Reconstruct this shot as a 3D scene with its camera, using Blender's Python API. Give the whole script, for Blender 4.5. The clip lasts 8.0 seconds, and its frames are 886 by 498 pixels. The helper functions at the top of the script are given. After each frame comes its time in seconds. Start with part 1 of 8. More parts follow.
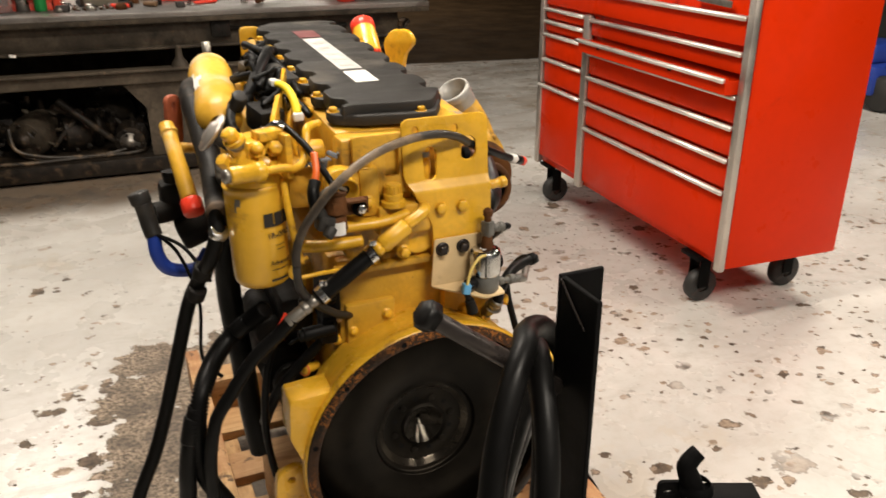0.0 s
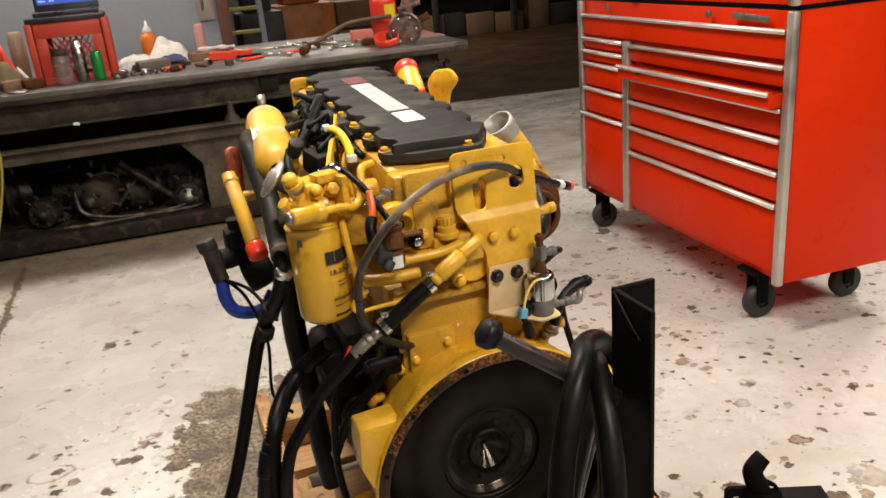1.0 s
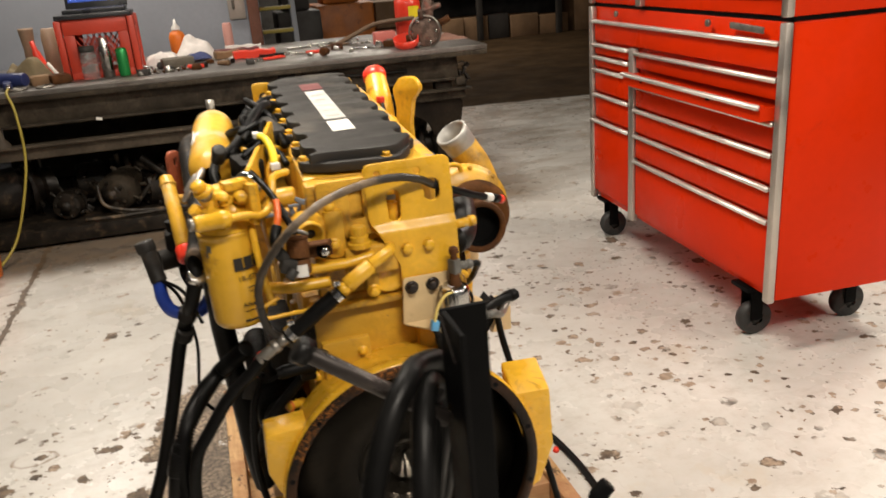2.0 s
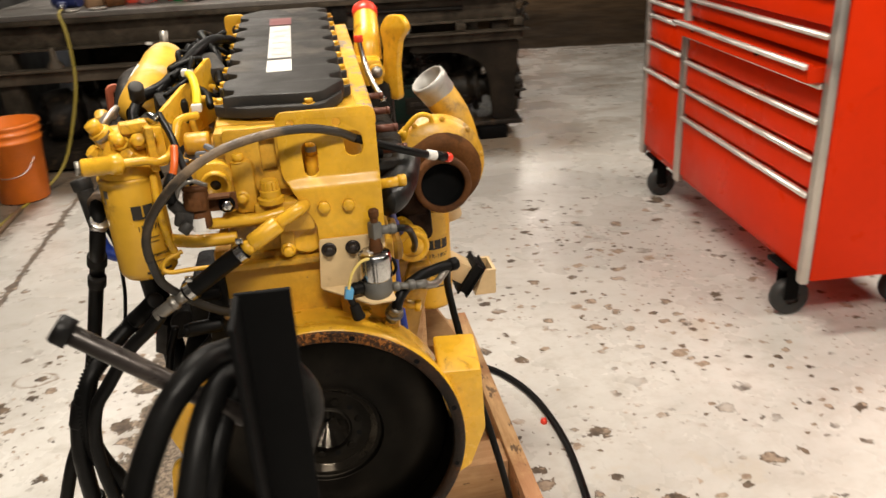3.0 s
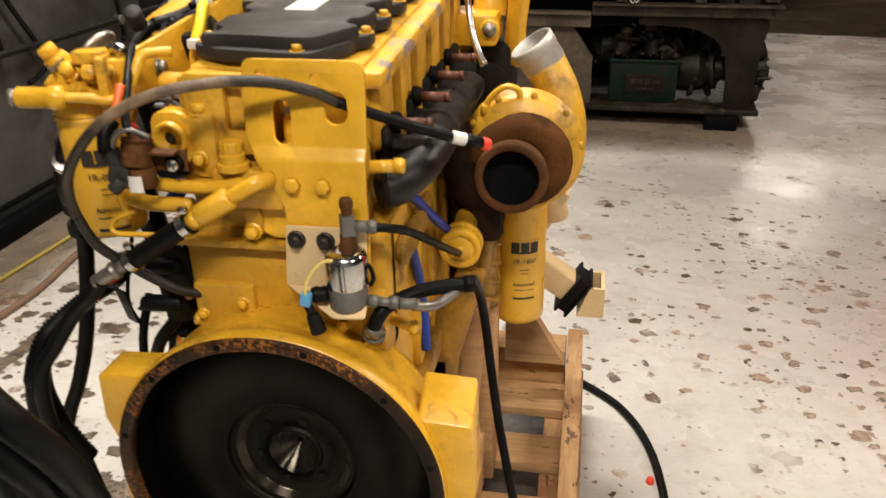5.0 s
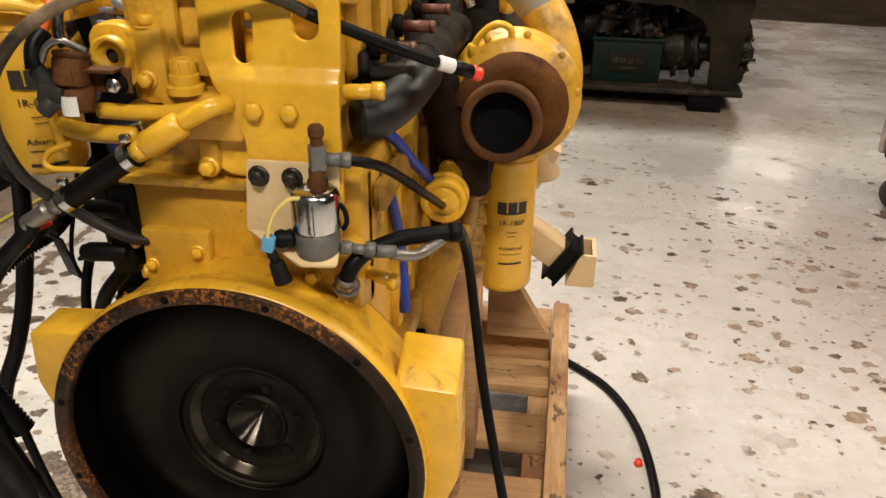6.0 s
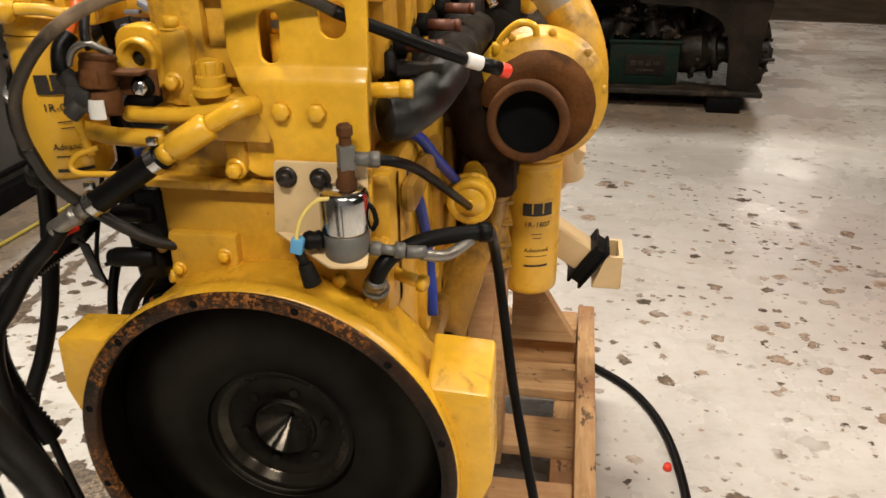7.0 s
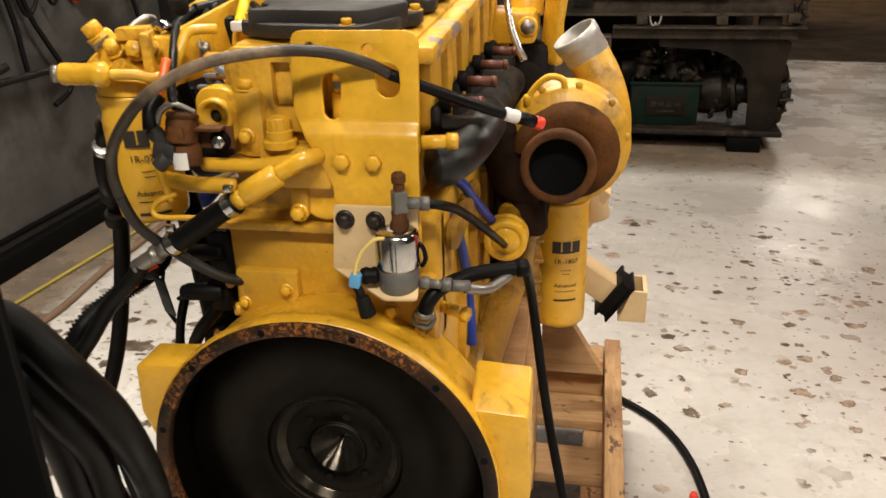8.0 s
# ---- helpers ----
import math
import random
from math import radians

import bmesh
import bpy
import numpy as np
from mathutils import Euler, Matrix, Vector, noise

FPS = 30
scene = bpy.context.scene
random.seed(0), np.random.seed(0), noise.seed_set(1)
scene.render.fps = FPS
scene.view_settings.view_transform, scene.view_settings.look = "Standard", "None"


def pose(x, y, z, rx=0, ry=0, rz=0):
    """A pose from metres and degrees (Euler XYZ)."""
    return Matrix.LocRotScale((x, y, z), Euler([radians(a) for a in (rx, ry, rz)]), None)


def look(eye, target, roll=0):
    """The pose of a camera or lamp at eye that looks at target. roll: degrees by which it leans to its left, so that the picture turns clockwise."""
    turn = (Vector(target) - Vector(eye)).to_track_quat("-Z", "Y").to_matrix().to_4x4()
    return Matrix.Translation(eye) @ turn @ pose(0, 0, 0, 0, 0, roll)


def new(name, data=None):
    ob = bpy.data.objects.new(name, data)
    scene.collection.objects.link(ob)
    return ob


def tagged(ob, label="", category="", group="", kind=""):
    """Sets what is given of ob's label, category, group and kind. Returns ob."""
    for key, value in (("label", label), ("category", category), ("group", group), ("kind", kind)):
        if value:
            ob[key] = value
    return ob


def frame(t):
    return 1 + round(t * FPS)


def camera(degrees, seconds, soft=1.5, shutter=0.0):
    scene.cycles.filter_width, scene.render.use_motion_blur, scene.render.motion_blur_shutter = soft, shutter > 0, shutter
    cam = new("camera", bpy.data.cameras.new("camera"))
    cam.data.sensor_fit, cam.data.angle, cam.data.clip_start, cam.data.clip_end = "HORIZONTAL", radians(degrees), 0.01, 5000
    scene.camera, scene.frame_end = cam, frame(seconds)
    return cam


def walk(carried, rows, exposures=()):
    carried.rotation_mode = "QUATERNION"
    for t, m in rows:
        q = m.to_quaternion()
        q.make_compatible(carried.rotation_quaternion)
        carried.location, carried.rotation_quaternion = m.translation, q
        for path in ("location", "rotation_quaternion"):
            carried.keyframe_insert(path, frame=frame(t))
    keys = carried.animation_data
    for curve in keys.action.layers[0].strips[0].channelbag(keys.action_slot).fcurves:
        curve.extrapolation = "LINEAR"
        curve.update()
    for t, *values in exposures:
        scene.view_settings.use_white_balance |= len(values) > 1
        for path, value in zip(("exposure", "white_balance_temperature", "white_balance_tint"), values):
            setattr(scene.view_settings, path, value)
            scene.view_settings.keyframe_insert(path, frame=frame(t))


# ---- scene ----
cam = camera(58.2, 8.0, shutter=0.55)
PATH = [
    (0, (-0.45, -1.147, 1.465), (0.269, 0.548, 0.685), -0.2),
    (0.5, (-0.469, -1.173, 1.473), (0.183, 0.569, 0.739), -2.2),
    (1, (-0.472, -1.19, 1.47), (0.142, 0.584, 0.781), -5.2),
    (1.5, (-0.377, -1.283, 1.476), (0.168, 0.533, 0.84), -5.3),
    (3, (0.047, -1.191, 1.446), (0.32, 0.619, 0.639), -3.1),
    (3.5, (0.23, -1.17, 1.433), (0.122, 0.671, 0.66), -3.9),
    (4, (0.343, -1.113, 1.441), (-0.037, 0.687, 0.656), -3.1),
    (4.5, (0.402, -0.974, 1.414), (0.03, 0.81, 0.589), -2.2),
    (6, (0.369, -0.782, 1.251), (0.104, 0.995, 0.372), 0.6),
    (6.5, (0.359, -0.764, 1.24), (0.071, 1.024, 0.392), -0.4),
    (7, (0.351, -0.775, 1.237), (0.046, 1.003, 0.375), -0.7),
    (7.5, (0.344, -0.82, 1.261), (0.006, 0.972, 0.439), -1.2),
    (8, (0.342, -0.871, 1.276), (-0.022, 0.937, 0.503), -1.6),
]
walk(cam, [(t, look(eye, target, roll)) for t, eye, target, roll in PATH], [(0, 0.05), (1.7, 0.05), (2.9, 0.08), (8.0, 0.08)])

# ---- light: a closed shop lit by lamps under its ceiling ----
world = bpy.data.worlds.new("shop_world")
scene.world = world
world.use_nodes = True
world.node_tree.nodes["Background"].inputs["Color"].default_value = (0.9, 0.75, 0.55, 1)
world.node_tree.nodes["Background"].inputs["Strength"].default_value = 0.002
LAMPS = [(-1.2, 5.0, 3.1, 72, 1.9), (-0.35, 1.0, 3.5, 122, 1.2), (3.3, 1.8, 3.5, 132, 1.2), (0.4, -2.2, 3.5, 128, 1.2), (3.2, -1.8, 3.5, 88, 1.2), (2.4, 12.0, 3.6, 195, 3.6)]     # x, y, z, watts, length
WARM = (1.0, 0.905, 0.78)


def ceiling_lamp(x, y, z, watts, length):
    lamp = bpy.data.lights.new("strip_light", "AREA")
    lamp.shape, lamp.size, lamp.size_y, lamp.energy, lamp.color = "RECTANGLE", length, 0.32 if length < 2 else 1.0, watts, WARM
    ob = new("strip_light_glow", lamp)
    ob.location = (x, y, z)
    return ob


for spot in LAMPS:
    ceiling_lamp(*spot)

# ---- builders ----
def part(name, bm, material, parent=None, label="", sharp=38):
    """Links a bmesh as one mesh object under a thing or a part."""
    for f in bm.faces:
        f.smooth = True
    lim = radians(sharp)
    for e in bm.edges:
        e.smooth = len(e.link_faces) == 2 and e.calc_face_angle(0) < lim
    me = bpy.data.meshes.new(name)
    bm.to_mesh(me)
    bm.free()
    me.materials.append(material)
    ob = new(name, me)
    if parent is not None:
        ob.parent = parent
        ob.matrix_parent_inverse = parent.matrix_basis.inverted()
    if label:
        ob["label"] = label
    return ob


def thing(name, at, label, category, group="", kind=""):
    """An empty at the base of a thing; its parts go under it."""
    ob = new(name)
    ob.empty_display_size = 0.05
    ob.matrix_basis = Matrix.Translation(at)
    return tagged(ob, label, category, group, kind)


def structure(name, bm, material, label="", category=""):
    return tagged(part(name, bm, material), label, category, kind="structure")


def solo(name, bm, material, label, category, group="", kind=""):
    """A thing made of a single mesh."""
    return tagged(part(name, bm, material), label, category, group, kind)


def B():
    return bmesh.new()


def box(bm, c, s, rot=None, bevel=0.0, seg=2):
    m = Matrix.Translation(c) @ (rot.to_4x4() if rot is not None else Matrix.Identity(4)) @ Matrix.Diagonal((*s, 1))
    r = bmesh.ops.create_cube(bm, size=1, matrix=m)
    if bevel > 0:
        es = list({e for v in r["verts"] for e in v.link_edges})
        bmesh.ops.bevel(bm, geom=es, offset=bevel, segments=seg, profile=0.5, affect="EDGES")
    return bm


def span(bm, lo, hi, bevel=0.0, seg=2):
    """A box between two corners."""
    lo, hi = Vector(lo), Vector(hi)
    return box(bm, (lo + hi) / 2, [abs(a) for a in (hi - lo)], None, bevel, seg)


def turn(axis):
    """The rotation that takes z to the axis."""
    return Vector((0, 0, 1)).rotation_difference(Vector(axis).normalized()).to_matrix()


def cyl(bm, p0, p1, r0, r1=None, seg=24, bevel=0.0):
    p0, p1 = Vector(p0), Vector(p1)
    r1 = r0 if r1 is None else r1
    b = min(bevel, 0.45 * (p1 - p0).length, 0.9 * min(r0, r1))
    L = (p1 - p0).length
    prof = [(0, 0), (r0 - b, 0)] + ([(r0 - 0.3 * b, 0.3 * b), (r0, b), (r1, L - b), (r1 - 0.3 * b, L - 0.3 * b)] if b > 0 else [(r0, 0), (r1, L)]) + [(r1 - b, L), (0, L)]
    if b <= 0:
        prof = [(0, 0), (r0, 0), (r1, L), (0, L)]
    return lathe(bm, prof, p0, p1 - p0, seg)


def lathe(bm, prof, at, axis, seg=32, wobble=None):
    """Turns a profile of (radius, height) round an axis."""
    R, at = turn(axis), Vector(at)
    rings = []
    for r, h in prof:
        if r < 1e-6:
            rings.append([bm.verts.new(at + R @ Vector((0, 0, h)))])
        else:
            rings.append([bm.verts.new(at + R @ Vector((r * math.cos(a), r * math.sin(a), h))) for a in (2 * math.pi * i / seg for i in range(seg))])
    for a, b in zip(rings, rings[1:]):
        for i in range(seg):
            j = (i + 1) % seg
            q = [a[i % len(a)], a[j % len(a)], b[j % len(b)], b[i % len(b)]]
            q = [v for k, v in enumerate(q) if v not in q[:k]]
            if len(q) >= 3:
                try:
                    bm.faces.new(q)
                except ValueError:
                    pass
    return bm


def smooth_line(pts, n=6, closed=False):
    """A Catmull-Rom line through the points."""
    P = [Vector(p) for p in pts]
    if len(P) < 3:
        return P
    out, N = [], len(P)
    for i in range(N if closed else N - 1):
        if closed:
            a, b, c, d = P[i - 1], P[i], P[(i + 1) % N], P[(i + 2) % N]
        else:
            a, b, c, d = P[max(i - 1, 0)], P[i], P[i + 1], P[min(i + 2, N - 1)]
        for k in range(n):
            t = k / n
            out.append(0.5 * ((2 * b) + (c - a) * t + (2 * a - 5 * b + 4 * c - d) * t * t + (3 * b - a - 3 * c + d) * t ** 3))
    if not closed:
        out.append(P[-1])
    return out


def tube(bm, pts, r, seg=12, n=6, closed=False, ribs=0.0, radii=None):
    """A round hose, wire or pipe along a smooth line. ribs: the depth of corrugation."""
    L = smooth_line(pts, n, closed) if n else [Vector(p) for p in pts]
    N = len(L)
    up, rings = None, []
    for i, p in enumerate(L):
        d = (L[(i + 1) % N] if closed or i < N - 1 else p) - (L[i - 1] if closed or i > 0 else p)
        d.normalize()
        if up is None:
            up = d.orthogonal().normalized()
        up = (up - d * up.dot(d)).normalized()
        side = d.cross(up)
        k = i / max(N - 1, 1)
        q = r if radii is None else radii[0] + (radii[1] - radii[0]) * k
        if ribs:
            q += ribs * (1 if i % 2 else -1)
        rings.append([bm.verts.new(p + q * (math.cos(a) * up + math.sin(a) * side)) for a in (2 * math.pi * j / seg for j in range(seg))])
    pairs = list(zip(rings, rings[1:])) + ([(rings[-1], rings[0])] if closed else [])
    for a, b in pairs:
        for j in range(seg):
            bm.faces.new((a[j], a[(j + 1) % seg], b[(j + 1) % seg], b[j]))
    if not closed:
        bm.faces.new(rings[0][::-1])
        bm.faces.new(rings[-1])
    return bm


def hexa(bm, p, axis, r, h, washer=0.0, sides=6):
    """A bolt head that stands on p, with its washer."""
    p, ax = Vector(p), Vector(axis).normalized()
    if washer:
        cyl(bm, p, p + ax * 0.18 * h, washer, seg=20)
        p = p + ax * 0.18 * h
    lathe(bm, [(0, 0), (r, 0), (r, 0.82 * h), (0.86 * r, h), (0, h)], p, ax, sides)
    return bm


def sheet(bm, outline, thick, frame_m, holes=(), bevel=0.0):
    """A flat plate with holes: an outline in its own plane, given a thickness, laid by a matrix."""
    cu = bpy.data.curves.new("outline", "CURVE")
    cu.dimensions, cu.fill_mode, cu.extrude, cu.bevel_depth, cu.bevel_resolution = "2D", "BOTH", thick / 2 - bevel, bevel, 1
    for poly in (outline, *holes):
        s = cu.splines.new("POLY")
        s.points.add(len(poly) - 1)
        for q, (x, y) in zip(s.points, poly):
            q.co = (x, y, 0, 1)
        s.use_cyclic_u = True
    ob = bpy.data.objects.new("outline", cu)
    me = bpy.data.meshes.new_from_object(ob)
    me.transform(frame_m)
    bm.from_mesh(me)
    bpy.data.objects.remove(ob)
    bpy.data.curves.remove(cu)
    bpy.data.meshes.remove(me)
    bmesh.ops.remove_doubles(bm, verts=bm.verts, dist=1e-5)
    return bm


def rounded(x0, y0, x1, y1, r, n=5):
    """The outline of a rectangle with round corners."""
    out = []
    for cx, cy, a0 in ((x1 - r, y1 - r, 0), (x0 + r, y1 - r, 90), (x0 + r, y0 + r, 180), (x1 - r, y0 + r, 270)):
        out += [(cx + r * math.cos(radians(a0 + 90 * k / n)), cy + r * math.sin(radians(a0 + 90 * k / n))) for k in range(n + 1)]
    return out


def soften(pts, r, n=4):
    """Rounds the corners of an outline."""
    out, N = [], len(pts)
    for i in range(N):
        a, b, c = Vector(pts[i - 1]), Vector(pts[i]), Vector(pts[(i + 1) % N])
        u, v = a - b, c - b
        k = min(r, 0.45 * u.length, 0.45 * v.length)
        p, q = b + u.normalized() * k, b + v.normalized() * k
        for j in range(n + 1):
            t = j / n
            out.append(tuple((1 - t) ** 2 * p + 2 * t * (1 - t) * b + t * t * q))
    return out


XZ = Matrix(((1, 0, 0, 0), (0, 0, -1, 0), (0, 1, 0, 0), (0, 0, 0, 1)))     # x, y of a plate become x, z; its front looks to -y
YZ = Matrix(((0, 0, -1, 0), (-1, 0, 0, 0), (0, 1, 0, 0), (0, 0, 0, 1)))    # x, y become -y, z; its front looks to -x


def letters(bm, text, size, frame_m, thick=0.0006):
    cu = bpy.data.curves.new("writing", "FONT")
    cu.body, cu.size, cu.extrude, cu.resolution_u, cu.align_x = text, size, thick / 2, 2, "CENTER"
    ob = bpy.data.objects.new("writing", cu)
    me = bpy.data.meshes.new_from_object(ob)
    me.transform(frame_m)
    bm.from_mesh(me)
    bpy.data.objects.remove(ob)
    bpy.data.curves.remove(cu)
    bpy.data.meshes.remove(me)
    return bm


def wrap(bm, centre, radius, facing):
    """Bends what lies flat in x, z (y = depth) round an upright cylinder; facing: the angle of its middle."""
    for v in bm.verts:
        a, d = facing + v.co.x / radius, radius - v.co.y
        v.co = Vector((centre[0] + d * math.cos(a), centre[1] + d * math.sin(a), centre[2] + v.co.z))
    return bm


def roughen(bm, amount, scale, seed=0.0):
    """Pushes the surface in and out, for castings and worn things."""
    bm.normal_update()
    for v in bm.verts:
        v.co += v.normal * amount * noise.noise(v.co * scale + Vector((seed, seed, seed)))
    return bm

# ---- materials ----
def socket_set(node, **values):
    for k, v in values.items():
        node.inputs[k.replace("_", " ")].default_value = v


class Nodes:
    """A small helper to wire node materials."""

    def __init__(self, name):
        self.mat = bpy.data.materials.new(name)
        self.mat.use_nodes = True
        self.t = self.mat.node_tree
        self.bsdf = self.t.nodes["Principled BSDF"]
        self.co = self.t.nodes.new("ShaderNodeTexCoord").outputs["Object"]

    def link(self, a, b):
        self.t.links.new(a, b)

    def noise(self, scale, detail=4.0, rough=0.55, stretch=None, distort=0.0, offset=(0, 0, 0)):
        n = self.t.nodes.new("ShaderNodeTexNoise")
        socket_set(n, Scale=scale, Detail=detail, Roughness=rough, Distortion=distort)
        m = self.t.nodes.new("ShaderNodeMapping")
        m.inputs["Scale"].default_value = stretch or (1, 1, 1)
        m.inputs["Location"].default_value = offset
        self.link(self.co, m.inputs["Vector"])
        self.link(m.outputs["Vector"], n.inputs["Vector"])
        return n.outputs["Fac"]

    def ramp(self, fac, lo, hi, a=0.0, b=1.0):
        r = self.t.nodes.new("ShaderNodeMapRange")
        r.interpolation_type = "SMOOTHSTEP"
        for k, v in (("From Min", lo), ("From Max", hi), ("To Min", a), ("To Max", b)):
            r.inputs[k].default_value = v
        self.link(fac, r.inputs["Value"])
        return r.outputs["Result"]

    def math(self, op, a, b=0.0):
        n = self.t.nodes.new("ShaderNodeMath")
        n.operation = op
        for s, v in zip(n.inputs, (a, b)):
            if isinstance(v, (int, float)):
                s.default_value = v
            else:
                self.link(v, s)
        return n.outputs[0]

    def mix(self, fac, a, b):
        n = self.t.nodes.new("ShaderNodeMix")
        n.data_type = "RGBA"
        for s, v in ((n.inputs["Factor"], fac), (n.inputs["A"], a), (n.inputs["B"], b)):
            if isinstance(v, (int, float)):
                s.default_value = v
            elif isinstance(v, tuple):
                s.default_value = (*v, 1)
            else:
                self.link(v, s)
        return n.outputs["Result"]

    def scaled(self, col, k):
        return tuple(c * k for c in col)

    def random(self):
        return self.t.nodes.new("ShaderNodeObjectInfo").outputs["Random"]

    def axes(self):
        s = self.t.nodes.new("ShaderNodeSeparateXYZ")
        self.link(self.co, s.inputs[0])
        return s.outputs

    def finish(self, colour=None, rough=None, bump=None, strength=0.2, depth=0.002, metal=None, coat=0.0, spec=None):
        for v, key in ((colour, "Base Color"), (rough, "Roughness"), (metal, "Metallic")):
            if v is None:
                continue
            if isinstance(v, (int, float)):
                self.bsdf.inputs[key].default_value = v
            elif isinstance(v, tuple):
                self.bsdf.inputs[key].default_value = (*v, 1)
            else:
                self.link(v, self.bsdf.inputs[key])
        if spec is not None:
            self.bsdf.inputs["Specular IOR Level"].default_value = spec
        if coat:
            self.bsdf.inputs["Coat Weight"].default_value = coat
            self.bsdf.inputs["Coat Roughness"].default_value = 0.15
        if bump is not None:
            b = self.t.nodes.new("ShaderNodeBump")
            socket_set(b, Strength=strength, Distance=depth)
            self.link(bump, b.inputs["Height"])
            self.link(b.outputs["Normal"], self.bsdf.inputs["Normal"])
        return self.mat


def surface(name, col, rough=0.5, metal=0.0, vary=0.18, big=4.0, fine=60.0, dirt=None, dirt_amount=0.3, dirt_scale=9.0, chip=None, chip_amount=0.1, bump=0.15, depth=0.002, stretch=None, spec=None, coat=0.0):
    """Paint, metal, rubber and the like: a base colour that varies at two scales, with dirt and chips."""
    N = Nodes(name)
    c = N.mix(N.ramp(N.noise(big, stretch=stretch), 0.3, 0.7), N.scaled(col, 1 - vary), N.scaled(col, 1 + vary * 0.7))
    c = N.mix(N.ramp(N.noise(fine, 3, stretch=stretch), 0.35, 0.7, 0.0, 0.35), c, N.scaled(col, 1 - 1.3 * vary))
    r = N.ramp(N.noise(big * 2.3, 5), 0.3, 0.75, max(rough - 0.1, 0.03), min(rough + 0.15, 1))
    if dirt is not None:
        d = N.ramp(N.noise(dirt_scale, 8, 0.65, distort=0.4), 0.72 - 0.42 * dirt_amount, 0.85 - 0.3 * dirt_amount)
        c = N.mix(N.math("MULTIPLY", d, 0.8), c, dirt)
    if chip is not None:
        k = N.ramp(N.noise(dirt_scale * 3.1, 6, 0.7, offset=(3, 1, 7)), 0.74 - 0.3 * chip_amount, 0.76 - 0.3 * chip_amount)
        c = N.mix(k, c, chip)
    return N.finish(c, r, N.noise(fine * 1.4, 5), bump, depth, metal, coat, spec)


def plain(name, col, rough=0.5, metal=0.0):
    return surface(name, col, rough, metal, vary=0.1, bump=0.05)


YELLOW = surface("yellow_engine_paint", (0.69, 0.38, 0.025), 0.3, vary=0.18, big=9, fine=90, dirt=(0.17, 0.078, 0.02), dirt_amount=0.36, dirt_scale=17, chip=(0.16, 0.07, 0.035), chip_amount=0.16, bump=0.2, depth=0.0014)
YELLOW_CAST = surface("yellow_cast_iron_paint", (0.6, 0.325, 0.026), 0.4, vary=0.22, big=10, fine=110, dirt=(0.1, 0.05, 0.018), dirt_amount=0.46, dirt_scale=12, chip=(0.22, 0.1, 0.045), chip_amount=0.18, bump=0.45, depth=0.002)
YELLOW_FILTER = surface("yellow_filter_paint", (0.72, 0.4, 0.03), 0.32, vary=0.16, big=6, fine=40, dirt=(0.2, 0.085, 0.025), dirt_amount=0.36, dirt_scale=13, chip=(0.06, 0.045, 0.035), chip_amount=0.06, bump=0.05, coat=0.2)
CREAM = surface("cream_bracket_paint", (0.68, 0.5, 0.27), 0.42, vary=0.1, big=6, fine=70, dirt=(0.33, 0.2, 0.09), dirt_amount=0.18, dirt_scale=10, bump=0.1)
RED = surface("red_cabinet_enamel", (0.63, 0.0265, 0.0015), 0.36, vary=0.07, big=2.0, fine=30, dirt=(0.34, 0.02, 0.006), dirt_amount=0.2, dirt_scale=3, bump=0.04, spec=0.1)
RED_PLASTIC = surface("red_plastic", (0.75, 0.045, 0.02), 0.35, vary=0.08, dirt=(0.25, 0.03, 0.02), dirt_amount=0.15)
ORANGE = surface("orange_plastic", (0.68, 0.16, 0.012), 0.4, vary=0.12, dirt=(0.22, 0.08, 0.03), dirt_amount=0.3)
ORANGE_CABLE = plain("orange_cable", (0.72, 0.13, 0.02), 0.4)
ALUMINIUM = surface("brushed_aluminium_trim", (0.55, 0.5, 0.45), 0.38, 0.85, vary=0.12, big=5, fine=80, dirt=(0.25, 0.21, 0.17), dirt_amount=0.2)
STEEL = surface("bright_steel", (0.6, 0.58, 0.55), 0.25, 1.0, vary=0.15, dirt=(0.22, 0.18, 0.14), dirt_amount=0.25, dirt_scale=30)
ZINC = surface("dull_zinc", (0.28, 0.26, 0.23), 0.4, 0.8, vary=0.25, dirt=(0.09, 0.065, 0.045), dirt_amount=0.45, dirt_scale=40)
CHROME = surface("chrome", (0.52, 0.51, 0.49), 0.15, 1.0, vary=0.06, bump=0.02, dirt=(0.3, 0.28, 0.25), dirt_amount=0.12, dirt_scale=50)
RUST = surface("rusty_cast_iron", (0.088, 0.0335, 0.0095), 0.75, 0.0, vary=0.4, big=14, fine=160, dirt=(0.045, 0.02, 0.011), dirt_amount=0.42, dirt_scale=12, chip=(0.19, 0.07, 0.027), chip_amount=0.12, bump=0.6, spec=0.2)
COPPER = surface("tarnished_copper_bolt", (0.1, 0.032, 0.017), 0.5, 0.3, vary=0.3, big=30, fine=150, dirt=(0.1, 0.04, 0.02), dirt_amount=0.4, dirt_scale=30)
VOLUTE_RUST = surface("dark_rusted_volute", (0.082, 0.0315, 0.0085), 0.8, 0.0, vary=0.45, big=11, fine=150, dirt=(0.016, 0.009, 0.005), dirt_amount=0.42, dirt_scale=10, chip=(0.15, 0.056, 0.017), chip_amount=0.13, bump=0.6, spec=0.1)
CHIPPED_YELLOW = surface("flaked_yellow_paint", (0.64, 0.35, 0.028), 0.38, vary=0.2, big=10, fine=100, dirt=(0.14, 0.07, 0.02), dirt_amount=0.4, dirt_scale=7, chip=(0.25, 0.2, 0.17), chip_amount=0.66, bump=0.4, depth=0.002)
